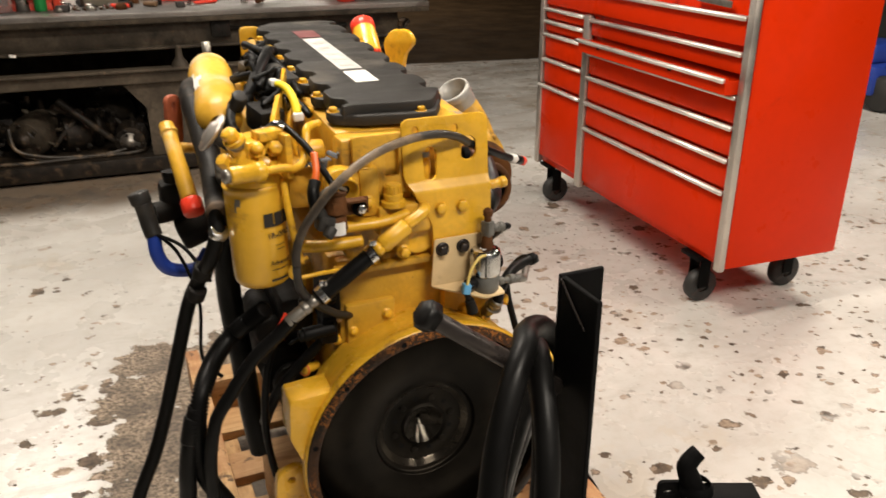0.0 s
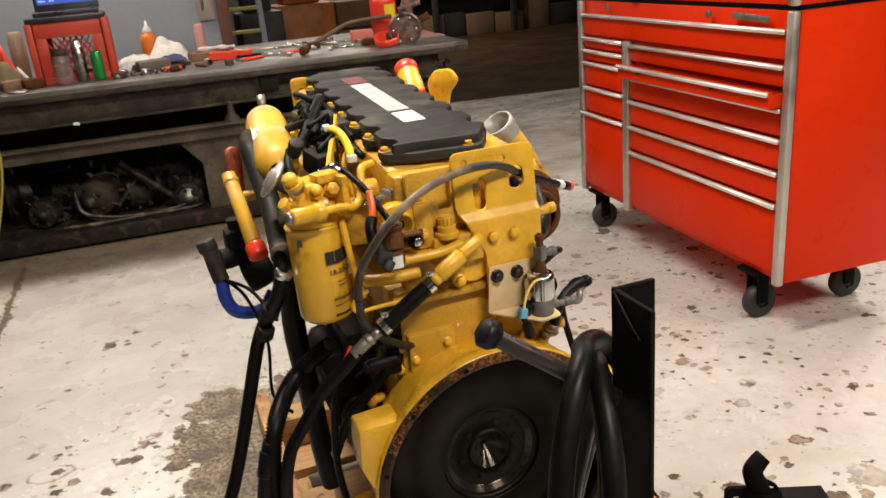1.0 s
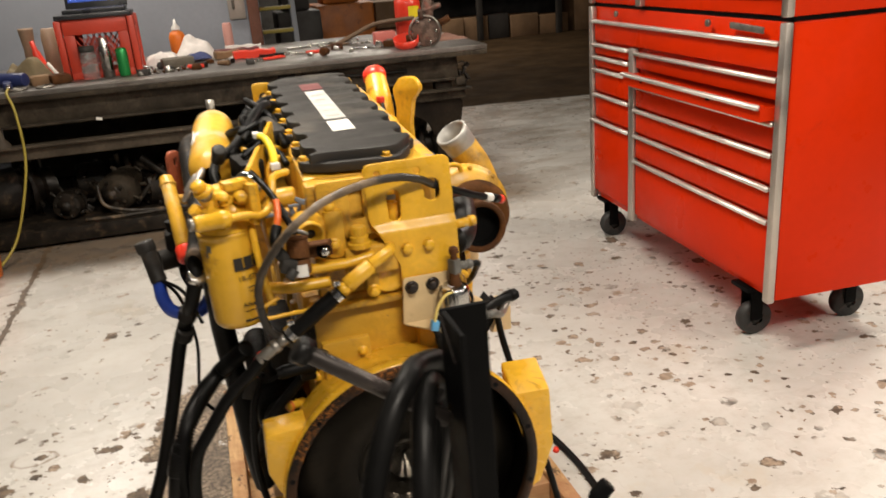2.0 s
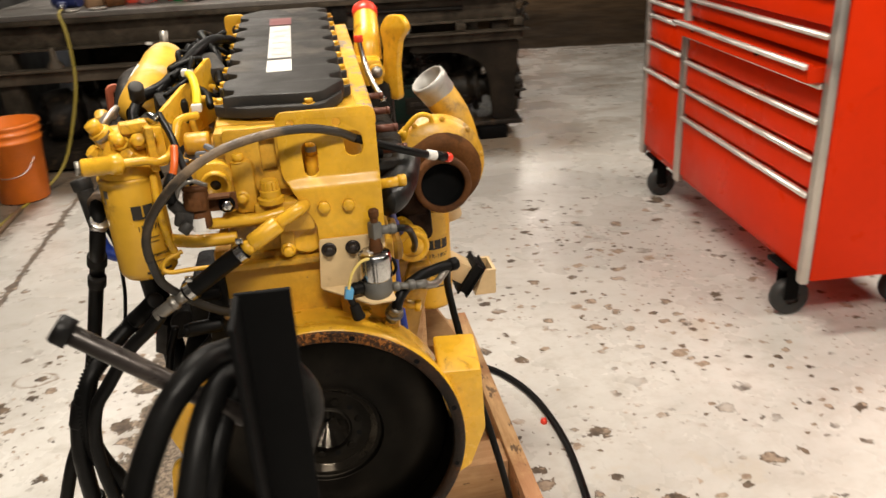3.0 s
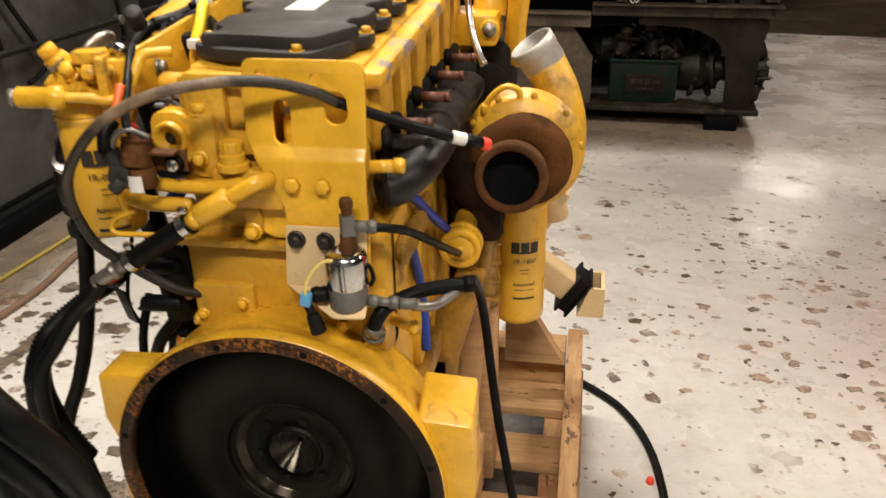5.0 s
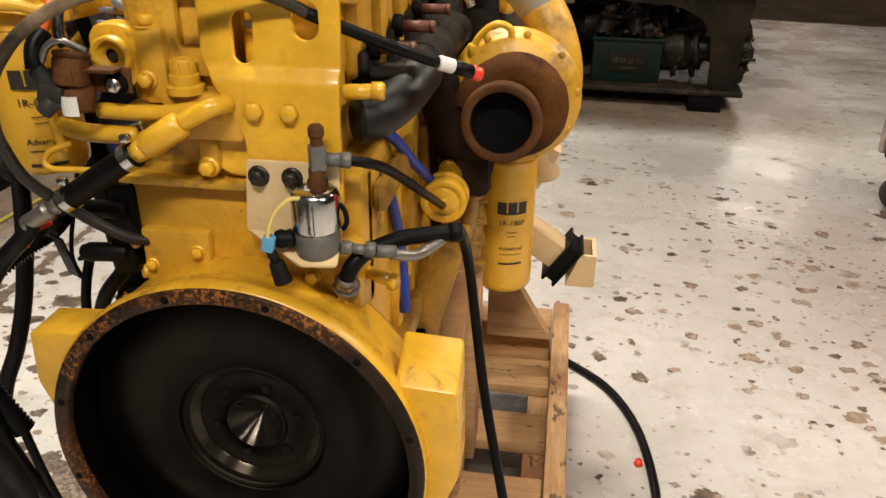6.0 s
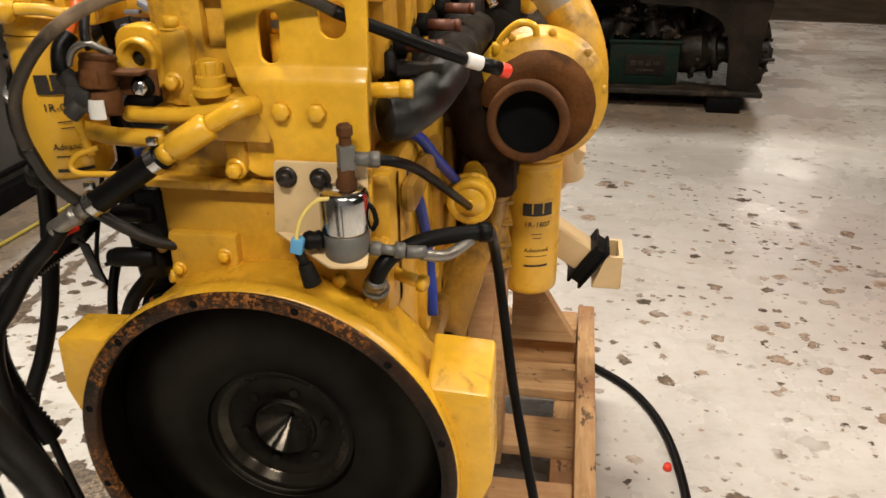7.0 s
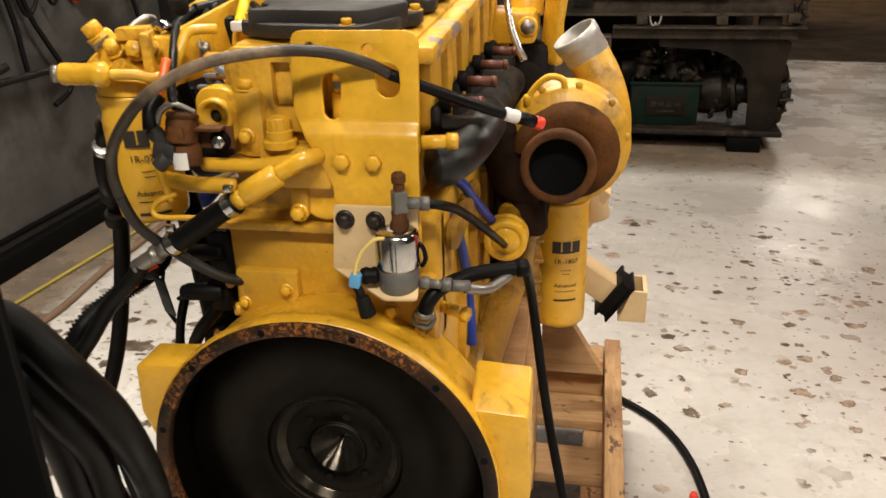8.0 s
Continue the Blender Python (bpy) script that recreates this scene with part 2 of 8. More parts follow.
# sooty rust, darkened to carry the deep shade around the turbine
SHADED_RUST = surface("shaded_sooty_rust", (0.02, 0.0095, 0.005), 0.8, 0.0, vary=0.45, big=12, fine=150, dirt=(0.011, 0.0075, 0.0055), dirt_amount=0.55, dirt_scale=9, chip=(0.1, 0.036, 0.015), chip_amount=0.14, bump=0.6, spec=0.12)
# grimy yellow, darkened further to paint in the lower flank's shade
SHADED_GRIME_YELLOW = surface("shaded_grimy_yellow_paint", (0.34, 0.175, 0.02), 0.36, vary=0.35, big=9, fine=90, dirt=(0.045, 0.024, 0.011), dirt_amount=0.62, dirt_scale=9, chip=(0.5, 0.28, 0.03), chip_amount=0.16, bump=0.4, depth=0.002)
DULL_CAST = surface("dull_grey_valve_body", (0.145, 0.14, 0.127), 0.5, 0.45, vary=0.22, big=30, fine=120, dirt=(0.1, 0.085, 0.06), dirt_amount=0.4, dirt_scale=45)
BOLT_HEAD = surface("oily_dark_bolt_head", (0.006, 0.0055, 0.005), 0.45, 0.0, spec=0.2, vary=0.35, big=30, fine=120, dirt=(0.012, 0.01, 0.008), dirt_amount=0.35, dirt_scale=30)
IRON = surface("dark_cast_iron", (0.01, 0.0085, 0.007), 0.6, 0.0, vary=0.3, big=12, fine=140, dirt=(0.04, 0.024, 0.014), dirt_amount=0.3, bump=0.5, spec=0.15)
BLACK_STEEL = surface("black_painted_steel", (0.0025, 0.0024, 0.0024), 0.6, vary=0.2, big=6, fine=60, dirt=(0.01, 0.009, 0.008), dirt_amount=0.08, bump=0.12, spec=0.08)
POST_PAINT = surface("dusty_black_post_paint", (0.011, 0.0098, 0.0085), 0.6, vary=0.35, big=5, fine=50, dirt=(0.035, 0.028, 0.021), dirt_amount=0.4, dirt_scale=4, bump=0.15, spec=0.25)
RUBBER = surface("black_rubber_hose", (0.004, 0.0038, 0.0036), 0.44, vary=0.25, big=9, fine=110, dirt=(0.018, 0.015, 0.012), dirt_amount=0.16, dirt_scale=14, bump=0.15, spec=0.13)
GLOSS_BLACK = surface("oily_black_pipe", (0.0075, 0.0075, 0.0065), 0.46, vary=0.3, big=14, fine=120, dirt=(0.02, 0.014, 0.01), dirt_amount=0.3, bump=0.3, spec=0.3)
COLLAR = surface("dull_cast_aluminium", (0.42, 0.41, 0.385), 0.55, 0.55, vary=0.15, big=20, fine=90, dirt=(0.2, 0.18, 0.15), dirt_amount=0.3, dirt_scale=30)
SCUFFED = surface("scuffed_yellow_end", (0.6, 0.52, 0.4), 0.4, vary=0.15, big=14, fine=80, dirt=(0.66, 0.36, 0.03), dirt_amount=0.9, dirt_scale=13)
SCUFFED_YELLOW = surface("rubbed_yellow_paint", (0.67, 0.365, 0.03), 0.42, vary=0.2, big=9, fine=90, dirt=(0.6, 0.47, 0.3), dirt_amount=0.46, dirt_scale=8, chip=(0.22, 0.1, 0.04), chip_amount=0.14, bump=0.25)
RUBBER_WORN = surface("dusty_grey_rubber_hose", (0.026, 0.019, 0.0125), 0.5, vary=0.5, big=11, fine=90, dirt=(0.27, 0.185, 0.11), dirt_amount=0.58, dirt_scale=7, bump=0.3)
RUBBER_DARK = surface("oily_brown_black_hose", (0.011, 0.0085, 0.006), 0.5, vary=0.35, big=12, fine=90, dirt=(0.06, 0.045, 0.03), dirt_amount=0.3, dirt_scale=14, bump=0.25)
AIR_PIPE = surface("brown_grey_coated_pipe", (0.011, 0.009, 0.0075), 0.6, vary=0.3, big=9, fine=80, dirt=(0.15, 0.1, 0.065), dirt_amount=0.5, dirt_scale=9, bump=0.3, spec=0.2)
RED_RUST = surface("rust_red_oxide", (0.36, 0.085, 0.035), 0.65, vary=0.3, big=20, fine=90, dirt=(0.12, 0.045, 0.025), dirt_amount=0.3, dirt_scale=25)
# near-black that paints the shade inside holes, bores and the open drawer
SHADE_BLACK = surface("shade_black", (0.004, 0.004, 0.004), 0.9, vary=0.3, spec=0.1)
TYRE = surface("hard_rubber_wheel", (0.022, 0.021, 0.02), 0.6, vary=0.25, dirt=(0.1, 0.08, 0.06), dirt_amount=0.3)
PLASTIC = surface("black_plastic_cover", (0.024, 0.022, 0.02), 0.55, vary=0.3, big=6, fine=200, dirt=(0.085, 0.073, 0.06), dirt_amount=0.5, dirt_scale=9, chip=(0.12, 0.1, 0.08), chip_amount=0.1, bump=0.35, depth=0.0015, spec=0.3)
BLUE = surface("blue_hose", (0.015, 0.05, 0.34), 0.38, vary=0.15, dirt=(0.02, 0.03, 0.08), dirt_amount=0.15)
DARK_BLUE = surface("dark_blue_line", (0.009, 0.034, 0.27), 0.38, vary=0.2)
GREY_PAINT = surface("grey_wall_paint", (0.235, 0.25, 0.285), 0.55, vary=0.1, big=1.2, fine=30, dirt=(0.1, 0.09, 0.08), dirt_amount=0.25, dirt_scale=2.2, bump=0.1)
# blotchy dark wall colour, set low to hold bounce light down
DARK_WALL = surface("dark_grey_wall_paint", (0.05, 0.048, 0.044), 0.55, vary=0.35, big=2.6, fine=24, dirt=(0.017, 0.0125, 0.009), dirt_amount=0.62, dirt_scale=3.4, chip=(0.13, 0.12, 0.11), chip_amount=0.06, bump=0.12)
BENCH_STEEL = surface("greasy_bench_steel", (0.056, 0.044, 0.031), 0.62, 0.0, vary=0.6, big=5, fine=70, dirt=(0.005, 0.004, 0.003), dirt_amount=0.6, dirt_scale=5, chip=(0.07, 0.046, 0.027), chip_amount=0.34, bump=0.4, spec=0.18)
BENCH_TOP = surface("worn_steel_bench_top", (0.2, 0.185, 0.17), 0.4, 0.5, vary=0.3, big=2.5, fine=35, dirt=(0.07, 0.055, 0.042), dirt_amount=0.46, dirt_scale=3, bump=0.12)
DUSTY_STEEL = surface("dusty_brown_bench_steel", (0.088, 0.07, 0.051), 0.65, 0.0, vary=0.5, big=4, fine=60, dirt=(0.02, 0.015, 0.011), dirt_amount=0.5, dirt_scale=4, chip=(0.15, 0.11, 0.075), chip_amount=0.25, bump=0.4, spec=0.15)
WORN_PLATE = surface("worn_brown_steel_plate", (0.016, 0.0115, 0.0075), 0.65, 0.0, vary=0.5, big=6, fine=60, dirt=(0.007, 0.0055, 0.0045), dirt_amount=0.55, dirt_scale=7, chip=(0.07, 0.05, 0.033), chip_amount=0.25, bump=0.4, spec=0.12)
GREASE = surface("greasy_black_iron", (0.017, 0.013, 0.0095), 0.5, 0.1, vary=0.5, big=16, fine=90, dirt=(0.085, 0.056, 0.033), dirt_amount=0.48, dirt_scale=14, chip=(0.12, 0.09, 0.065), chip_amount=0.16, bump=0.7, spec=0.3)
BROWN_RUST = surface("rusty_steel_post", (0.13, 0.05, 0.03), 0.7, vary=0.3, dirt=(0.05, 0.03, 0.02), dirt_amount=0.4)
GREEN = surface("dark_green_plastic", (0.003, 0.014, 0.009), 0.6, vary=0.4, dirt=(0.014, 0.01, 0.006), dirt_amount=0.6, spec=0.15)
CLOTH = surface("white_shop_towel", (0.62, 0.58, 0.55), 0.9, vary=0.12, big=14, fine=150, dirt=(0.3, 0.2, 0.16), dirt_amount=0.25, bump=0.4)
SCREEN_BLACK = plain("black_screen_frame", (0.02, 0.021, 0.025), 0.35)
DARK_VOID = surface("dark_bare_metal", (0.035, 0.03, 0.026), 0.6, vary=0.3)
WHITE = plain("white_label", (0.72, 0.7, 0.66), 0.5)
GREY_LABEL = surface("worn_grey_label", (0.5, 0.49, 0.47), 0.4, vary=0.25, big=30, fine=120)
FADED = plain("faded_grey_print", (0.42, 0.41, 0.39), 0.5)
INK = plain("black_ink", (0.02, 0.016, 0.012), 0.5)
RED_INK = plain("faded_red_ink", (0.15, 0.04, 0.04), 0.5)
WIRE_YELLOW = plain("yellow_wire", (0.72, 0.55, 0.16), 0.4)
LOOM_YELLOW = plain("bright_yellow_tag", (0.8, 0.62, 0.02), 0.4)
CORD_YELLOW = plain("dirty_yellow_cord", (0.3, 0.235, 0.035), 0.5)
CORD_RED = surface("grimy_red_cord", (0.34, 0.03, 0.014), 0.5, vary=0.35, big=14, fine=60, dirt=(0.06, 0.012, 0.008), dirt_amount=0.55, dirt_scale=16)
CORD_GREEN = plain("dull_yellow_green_hose", (0.2, 0.2, 0.025), 0.5)
HOSE_BROWN = plain("dusty_brown_hose", (0.15, 0.09, 0.05), 0.6)
LIGHT_BLUE = plain("light_blue_connector", (0.1, 0.32, 0.55), 0.4)
SILICONE = plain("grey_blue_sealant", (0.17, 0.185, 0.22), 0.55)
CAN_GREEN = plain("green_can", (0.02, 0.25, 0.06), 0.3, 0.4)
TAN = plain("tan_casting_paint", (0.62, 0.45, 0.24), 0.5)
CARD = surface("brown_cardboard", (0.19, 0.11, 0.055), 0.8, vary=0.2)
ORANGE_DARK = surface("orange_machine_paint", (0.5, 0.15, 0.018), 0.5, vary=0.25, dirt=(0.13, 0.05, 0.02), dirt_amount=0.4)
GLASSY = plain("hazy_clear_bottle", (0.75, 0.74, 0.72), 0.12)
GLASSY.node_tree.nodes["Principled BSDF"].inputs["Transmission Weight"].default_value = 0.85


def turned_material(name, dark, light, rough, grain, turn=0.0):
    """Oily steel turned on a lathe: its grooves stretch every highlight along the radius."""
    N = Nodes(name)
    c = N.mix(N.ramp(N.noise(7, 6), 0.3, 0.75), dark, light)
    c = N.mix(N.ramp(N.noise(26, 6, 0.7, offset=(2, 0, 5)), 0.52, 0.68, 0.0, 0.6), c, N.scaled(dark, 0.5))
    tangent = N.t.nodes.new("ShaderNodeTangent")
    tangent.direction_type, tangent.axis = "RADIAL", "Y"
    N.link(tangent.outputs[0], N.bsdf.inputs["Tangent"])
    N.bsdf.inputs["Anisotropic"].default_value = grain
    N.bsdf.inputs["Anisotropic Rotation"].default_value = turn
    return N.finish(c, N.ramp(N.noise(12, 5), 0.3, 0.7, rough, rough + 0.14), None, metal=0.9)


def rust_ring_material():
    """A machined flange, black with oil and speckled with orange rust."""
    N = Nodes("rusty_machined_flange")
    c = N.mix(N.ramp(N.noise(7, 5), 0.38, 0.62), (0.006, 0.0045, 0.003), (0.034, 0.0145, 0.006))
    spots = N.math("MULTIPLY", N.ramp(N.noise(190, 6, 0.75), 0.5, 0.56), N.ramp(N.noise(6, 5, 0.7, offset=(4, 0, 2)), 0.46, 0.6))
    c = N.mix(N.math("MULTIPLY", spots, 0.85), c, (0.34, 0.125, 0.026))
    c = N.mix(N.ramp(N.noise(120, 4), 0.6, 0.66, 0, 0.7), c, (0.008, 0.006, 0.005))
    return N.finish(c, N.ramp(spots, 0, 1, 0.42, 0.8), N.noise(140, 5), 0.7, 0.002, 0.0, spec=0.18)


def wood_material():
    N = Nodes("rough_sawn_pine")
    w = N.noise(9, 8, 0.6, stretch=(1.0, 9.0, 9.0), distort=0.8)
    rnd = N.random()
    c = N.mix(N.ramp(w, 0.3, 0.7), (0.47, 0.27, 0.115), (0.61, 0.385, 0.19))
    c = N.mix(N.math("MULTIPLY", rnd, 0.3), c, (0.3, 0.16, 0.08))
    c = N.mix(N.ramp(N.noise(5, 6), 0.62, 0.75, 0, 0.6), c, (0.12, 0.07, 0.045))
    c = N.mix(N.ramp(N.noise(3.2, 6, 0.65, offset=(4, 4, 1)), 0.46, 0.66, 0, 0.65), c, (0.29, 0.13, 0.058))
    c = N.mix(N.ramp(N.noise(38, 5, 0.7, stretch=(0.5, 1, 1), offset=(1, 8, 3)), 0.62, 0.67, 0, 0.75), c, (0.07, 0.04, 0.025))
    return N.finish(c, 0.75, N.noise(30, 6, stretch=(1, 8, 8)), 0.35, 0.003)


def wood_along_y():
    N = Nodes("rough_sawn_pine_rail")
    w = N.noise(9, 8, 0.6, stretch=(9.0, 1.0, 9.0), distort=0.8)
    c = N.mix(N.ramp(w, 0.3, 0.7), (0.47, 0.275, 0.12), (0.63, 0.4, 0.2))
    c = N.mix(N.ramp(N.noise(6, 6), 0.58, 0.72, 0, 0.7), c, (0.13, 0.08, 0.05))
    c = N.mix(N.ramp(N.noise(4, 6, 0.65, offset=(4, 4, 1)), 0.42, 0.62, 0, 0.75), c, (0.27, 0.105, 0.045))
    c = N.mix(N.ramp(N.noise(34, 5, 0.7, stretch=(1, 0.5, 1), offset=(1, 8, 3)), 0.58, 0.63, 0, 0.8), c, (0.055, 0.03, 0.02))
    return N.finish(c, 0.75, N.noise(30, 6, stretch=(8, 1, 8)), 0.35, 0.003)


def floor_material():
    """Off-white floor paint with chips down to dark concrete, stains, a saw cut, dirt along the walls and bare concrete further in."""
    N = Nodes("chipped_white_floor_paint")
    x, y, z = N.axes()
    paint = N.mix(N.ramp(N.noise(0.9, 6), 0.3, 0.7), (0.485, 0.465, 0.435), (0.665, 0.645, 0.608))
    paint = N.mix(N.ramp(N.noise(16, 6, 0.7), 0.4, 0.75, 0, 0.4), paint, (0.43, 0.385, 0.33))
    smear = N.ramp(N.noise(3.2, 9, 0.72, stretch=(1.0, 2.1, 1.0), distort=0.5, offset=(4, 9, 0)), 0.5, 0.72, 0.0, 0.5)
    paint = N.mix(smear, paint, (0.37, 0.335, 0.29))
    scuff = N.ramp(N.noise(11, 8, 0.75, stretch=(3.4, 0.8, 1.0), offset=(1, 6, 0)), 0.6, 0.68, 0.0, 0.4)
    paint = N.mix(scuff, paint, (0.4, 0.375, 0.345))
    bald = N.ramp(N.noise(1.9, 7, 0.7, offset=(8, 3, 0)), 0.6, 0.66, 0.0, 0.45)
    paint = N.mix(bald, paint, (0.5, 0.44, 0.36))
    bare = N.mix(N.ramp(N.noise(24, 6), 0.3, 0.7), (0.045, 0.033, 0.024), (0.17, 0.122, 0.083))

    tones = []

    def chips(scale, keep, size, seed):
        warp = N.t.nodes.new("ShaderNodeTexNoise")
        socket_set(warp, Scale=scale * 2.2, Detail=4.0, Roughness=0.7)
        N.link(N.co, warp.inputs["Vector"])
        sub = N.t.nodes.new("ShaderNodeVectorMath")
        sub.operation = "MULTIPLY_ADD"
        N.link(warp.outputs["Color"], sub.inputs[0])
        sub.inputs[1].default_value = (0.85 / scale, 0.85 / scale, 0)
        N.link(N.co, sub.inputs[2])
        shift = N.t.nodes.new("ShaderNodeMapping")
        shift.inputs["Location"].default_value = (seed, seed * 0.7, 0)
        shift.inputs["Scale"].default_value = (1, 1.25, 0)
        N.link(sub.outputs[0], shift.inputs["Vector"])
        v = N.t.nodes.new("ShaderNodeTexVoronoi")
        v.inputs["Scale"].default_value = scale
        N.link(shift.outputs["Vector"], v.inputs["Vector"])
        s = N.t.nodes.new("ShaderNodeSeparateColor")
        N.link(v.outputs["Color"], s.inputs[0])
        radius = N.math("MULTIPLY", N.ramp(s.outputs[0], keep, 1.0, 0.0, 1.0), size)
        mask = N.ramp(N.math("SUBTRACT", radius, v.outputs["Distance"]), 0.0, 0.04)
        rim = N.ramp(N.math("SUBTRACT", radius, v.outputs["Distance"]), 0.03, 0.13)
        tones.append(N.math("MULTIPLY", mask, N.math("MAXIMUM", N.ramp(s.outputs[1], 0.72, 0.8), N.math("MULTIPLY", rim, N.ramp(s.outputs[2], 0.6, 0.75)))))
        return mask

    dense = N.ramp(N.noise(1.6, 5, 0.6), 0.42, 0.5, 0.0, 1.0)
    some = N.ramp(N.noise(2.4, 4, 0.6, offset=(5, 2, 0)), 0.36, 0.46, 0.25, 1.0)
    big_ones = N.math("MULTIPLY", chips(4.2, 0.6, 0.26, 1.3), N.ramp(N.noise(0.8, 3, offset=(3, 7, 0)), 0.42, 0.52, 0.15, 1.0))
    specks = N.math("MULTIPLY", chips(44, 0.55, 0.36, 6.4), N.ramp(N.noise(1.1, 5, 0.65, offset=(9, 2, 0)), 0.46, 0.58))
    worn = N.math("MAXIMUM", N.math("MAXIMUM", big_ones, specks), N.math("MAXIMUM", N.math("MAXIMUM", N.math("MULTIPLY", chips(9.5, 0.44, 0.33, 5.1), some), N.math("MULTIPLY", chips(15, 0.5, 0.36, 3.3), dense)), N.math("MULTIPLY", chips(22, 0.4, 0.38, 8.2), dense)))

    sparse = N.math("MULTIPLY", N.ramp(x, -0.05, -0.4), N.ramp(y, 0.9, 1.5))
    sparse = N.math("MAXIMUM", N.math("MULTIPLY", sparse, 0.8), N.math("MULTIPLY", N.ramp(y, 1.7, 2.9), 0.75))
    keep = N.math("GREATER_THAN", N.math("SUBTRACT", N.noise(6, 4, 0.6, offset=(7, 7, 0)), N.math("MULTIPLY", sparse, 0.26)), 0.32)
    worn = N.math("MULTIPLY", worn, keep)
    # larger dark flakes lost between the west wall and the pallet
    flakes = N.math("MAXIMUM", chips(6.5, 0.25, 0.4, 2.7), chips(13, 0.35, 0.42, 9.1))
    del tones[-2:]
    flakes = N.math("MULTIPLY", flakes, N.math("MULTIPLY", N.ramp(x, -0.4, -0.5), N.ramp(N.math("ADD", y, N.math("MULTIPLY", N.noise(2.5, 3), 0.8)), 2.05, 1.8)))
    worn = N.math("MAXIMUM", worn, flakes)

    # the large bare patch beside the pallet, with a flaky edge
    edge = N.math("ADD", N.math("MULTIPLY", N.noise(5, 6, 0.62, offset=(2, 5, 0)), 0.5), N.math("MULTIPLY", N.noise(17, 6, 0.72), 0.24))
    inside = N.math("SUBTRACT", N.math("ADD", x, edge), N.math("SUBTRACT", -0.19, N.math("MULTIPLY", N.math("SUBTRACT", 1.6, y), 0.12)))
    far_end = N.math("SUBTRACT", 2.0, N.math("ADD", y, edge))
    patch = N.math("MULTIPLY", N.ramp(inside, 0.0, 0.012), N.math("MULTIPLY", N.ramp(far_end, 0.0, 0.012), N.math("MULTIPLY", N.ramp(x, 0.0, -0.05), N.ramp(y, 0.1, 0.2))))
    patch = N.math("MULTIPLY", patch, N.ramp(N.noise(9, 6, 0.7, offset=(7, 1, 0)), 0.36, 0.39))
    # the crack along the west wall, with paint flaked off beside it
    off = N.math("ABSOLUTE", N.math("SUBTRACT", N.math("ADD", x, N.math("MULTIPLY", N.noise(4, 5), 0.09)), N.math("ADD", -1.29, N.math("MULTIPLY", y, 0.015))))
    flaked = N.math("MULTIPLY", N.ramp(N.math("SUBTRACT", N.noise(10, 8, 0.74, stretch=(1.6, 0.8, 1.0), offset=(1, 3, 0)), N.math("MULTIPLY", off, 4.6)), 0.4, 0.412), N.ramp(y, 1.3, 1.2))
    joint = N.math("ABSOLUTE", N.math("ADD", N.math("ADD", x, N.math("MULTIPLY", N.noise(6, 5), 0.04)), 1.315))
    joint = N.math("MULTIPLY", N.math("MULTIPLY", N.ramp(N.math("SUBTRACT", joint, N.math("MULTIPLY", N.ramp(N.noise(14, 6, 0.7, offset=(5, 5, 0)), 0.45, 0.7), 0.035)), 0.014, 0.009), N.ramp(y, 0.2, 0.3)), N.ramp(N.noise(3, 4, offset=(2, 2, 0)), 0.2, 0.3))
    worn = N.math("MAXIMUM", worn, N.math("MAXIMUM", flaked, N.math("MULTIPLY", joint, 0.95)))
    bare_patch = N.mix(N.ramp(N.noise(70, 4, 0.7), 0.38, 0.62), (0.085, 0.065, 0.046), (0.36, 0.28, 0.205))
    bare_patch = N.mix(N.ramp(N.noise(6, 5), 0.45, 0.6, 0, 0.7), bare_patch, (0.085, 0.068, 0.054))
    tan = N.mix(N.ramp(N.noise(40, 5), 0.35, 0.7), (0.24, 0.175, 0.125), (0.4, 0.31, 0.235))
    tone = tones[0]
    for t in tones[1:]:
        tone = N.math("MAXIMUM", tone, t)
    c = N.mix(worn, paint, N.mix(tone, bare, tan))
    c = N.mix(patch, c, bare_patch)
    worn = N.math("MAXIMUM", worn, patch)
    # shade under the pallet, painted into the floor colour over its outline
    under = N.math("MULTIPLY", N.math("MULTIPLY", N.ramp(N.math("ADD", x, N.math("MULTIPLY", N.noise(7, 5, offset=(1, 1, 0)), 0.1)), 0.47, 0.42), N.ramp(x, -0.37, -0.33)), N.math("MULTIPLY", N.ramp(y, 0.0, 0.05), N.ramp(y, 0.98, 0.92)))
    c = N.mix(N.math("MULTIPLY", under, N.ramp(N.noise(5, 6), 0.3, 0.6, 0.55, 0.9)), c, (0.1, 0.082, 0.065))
    # a dried ring left by a spill
    rx = N.math("DIVIDE", N.math("ADD", x, 1.01), 0.075)
    ry = N.math("DIVIDE", N.math("SUBTRACT", y, 1.345), 0.046)
    rd = N.math("ADD", N.math("ADD", N.math("MULTIPLY", rx, rx), N.math("MULTIPLY", ry, ry)), N.math("MULTIPLY", N.math("SUBTRACT", N.noise(18, 5), 0.5), 0.9))
    spill = N.math("MULTIPLY", N.ramp(rd, 0.6, 0.85), N.ramp(rd, 1.12, 0.95))
    c = N.mix(N.math("MULTIPLY", spill, N.ramp(N.noise(14, 4, offset=(3, 1, 0)), 0.35, 0.65, 0.2, 0.75)), c, (0.2, 0.13, 0.08))
    dirt = N.mix(N.ramp(N.noise(6, 8, 0.7), 0.3, 0.7), (0.045, 0.028, 0.014), (0.17, 0.106, 0.055))
    near_wall = N.ramp(N.math("ADD", x, N.math("MULTIPLY", N.noise(3, 6), 0.35)), -1.28, -1.46)
    near_bench = N.ramp(N.math("ADD", y, N.math("MULTIPLY", N.noise(3, 6), 0.45)), 3.35, 3.75)
    near_bench = N.math("MULTIPLY", near_bench, N.ramp(x, 2.0, 1.5))
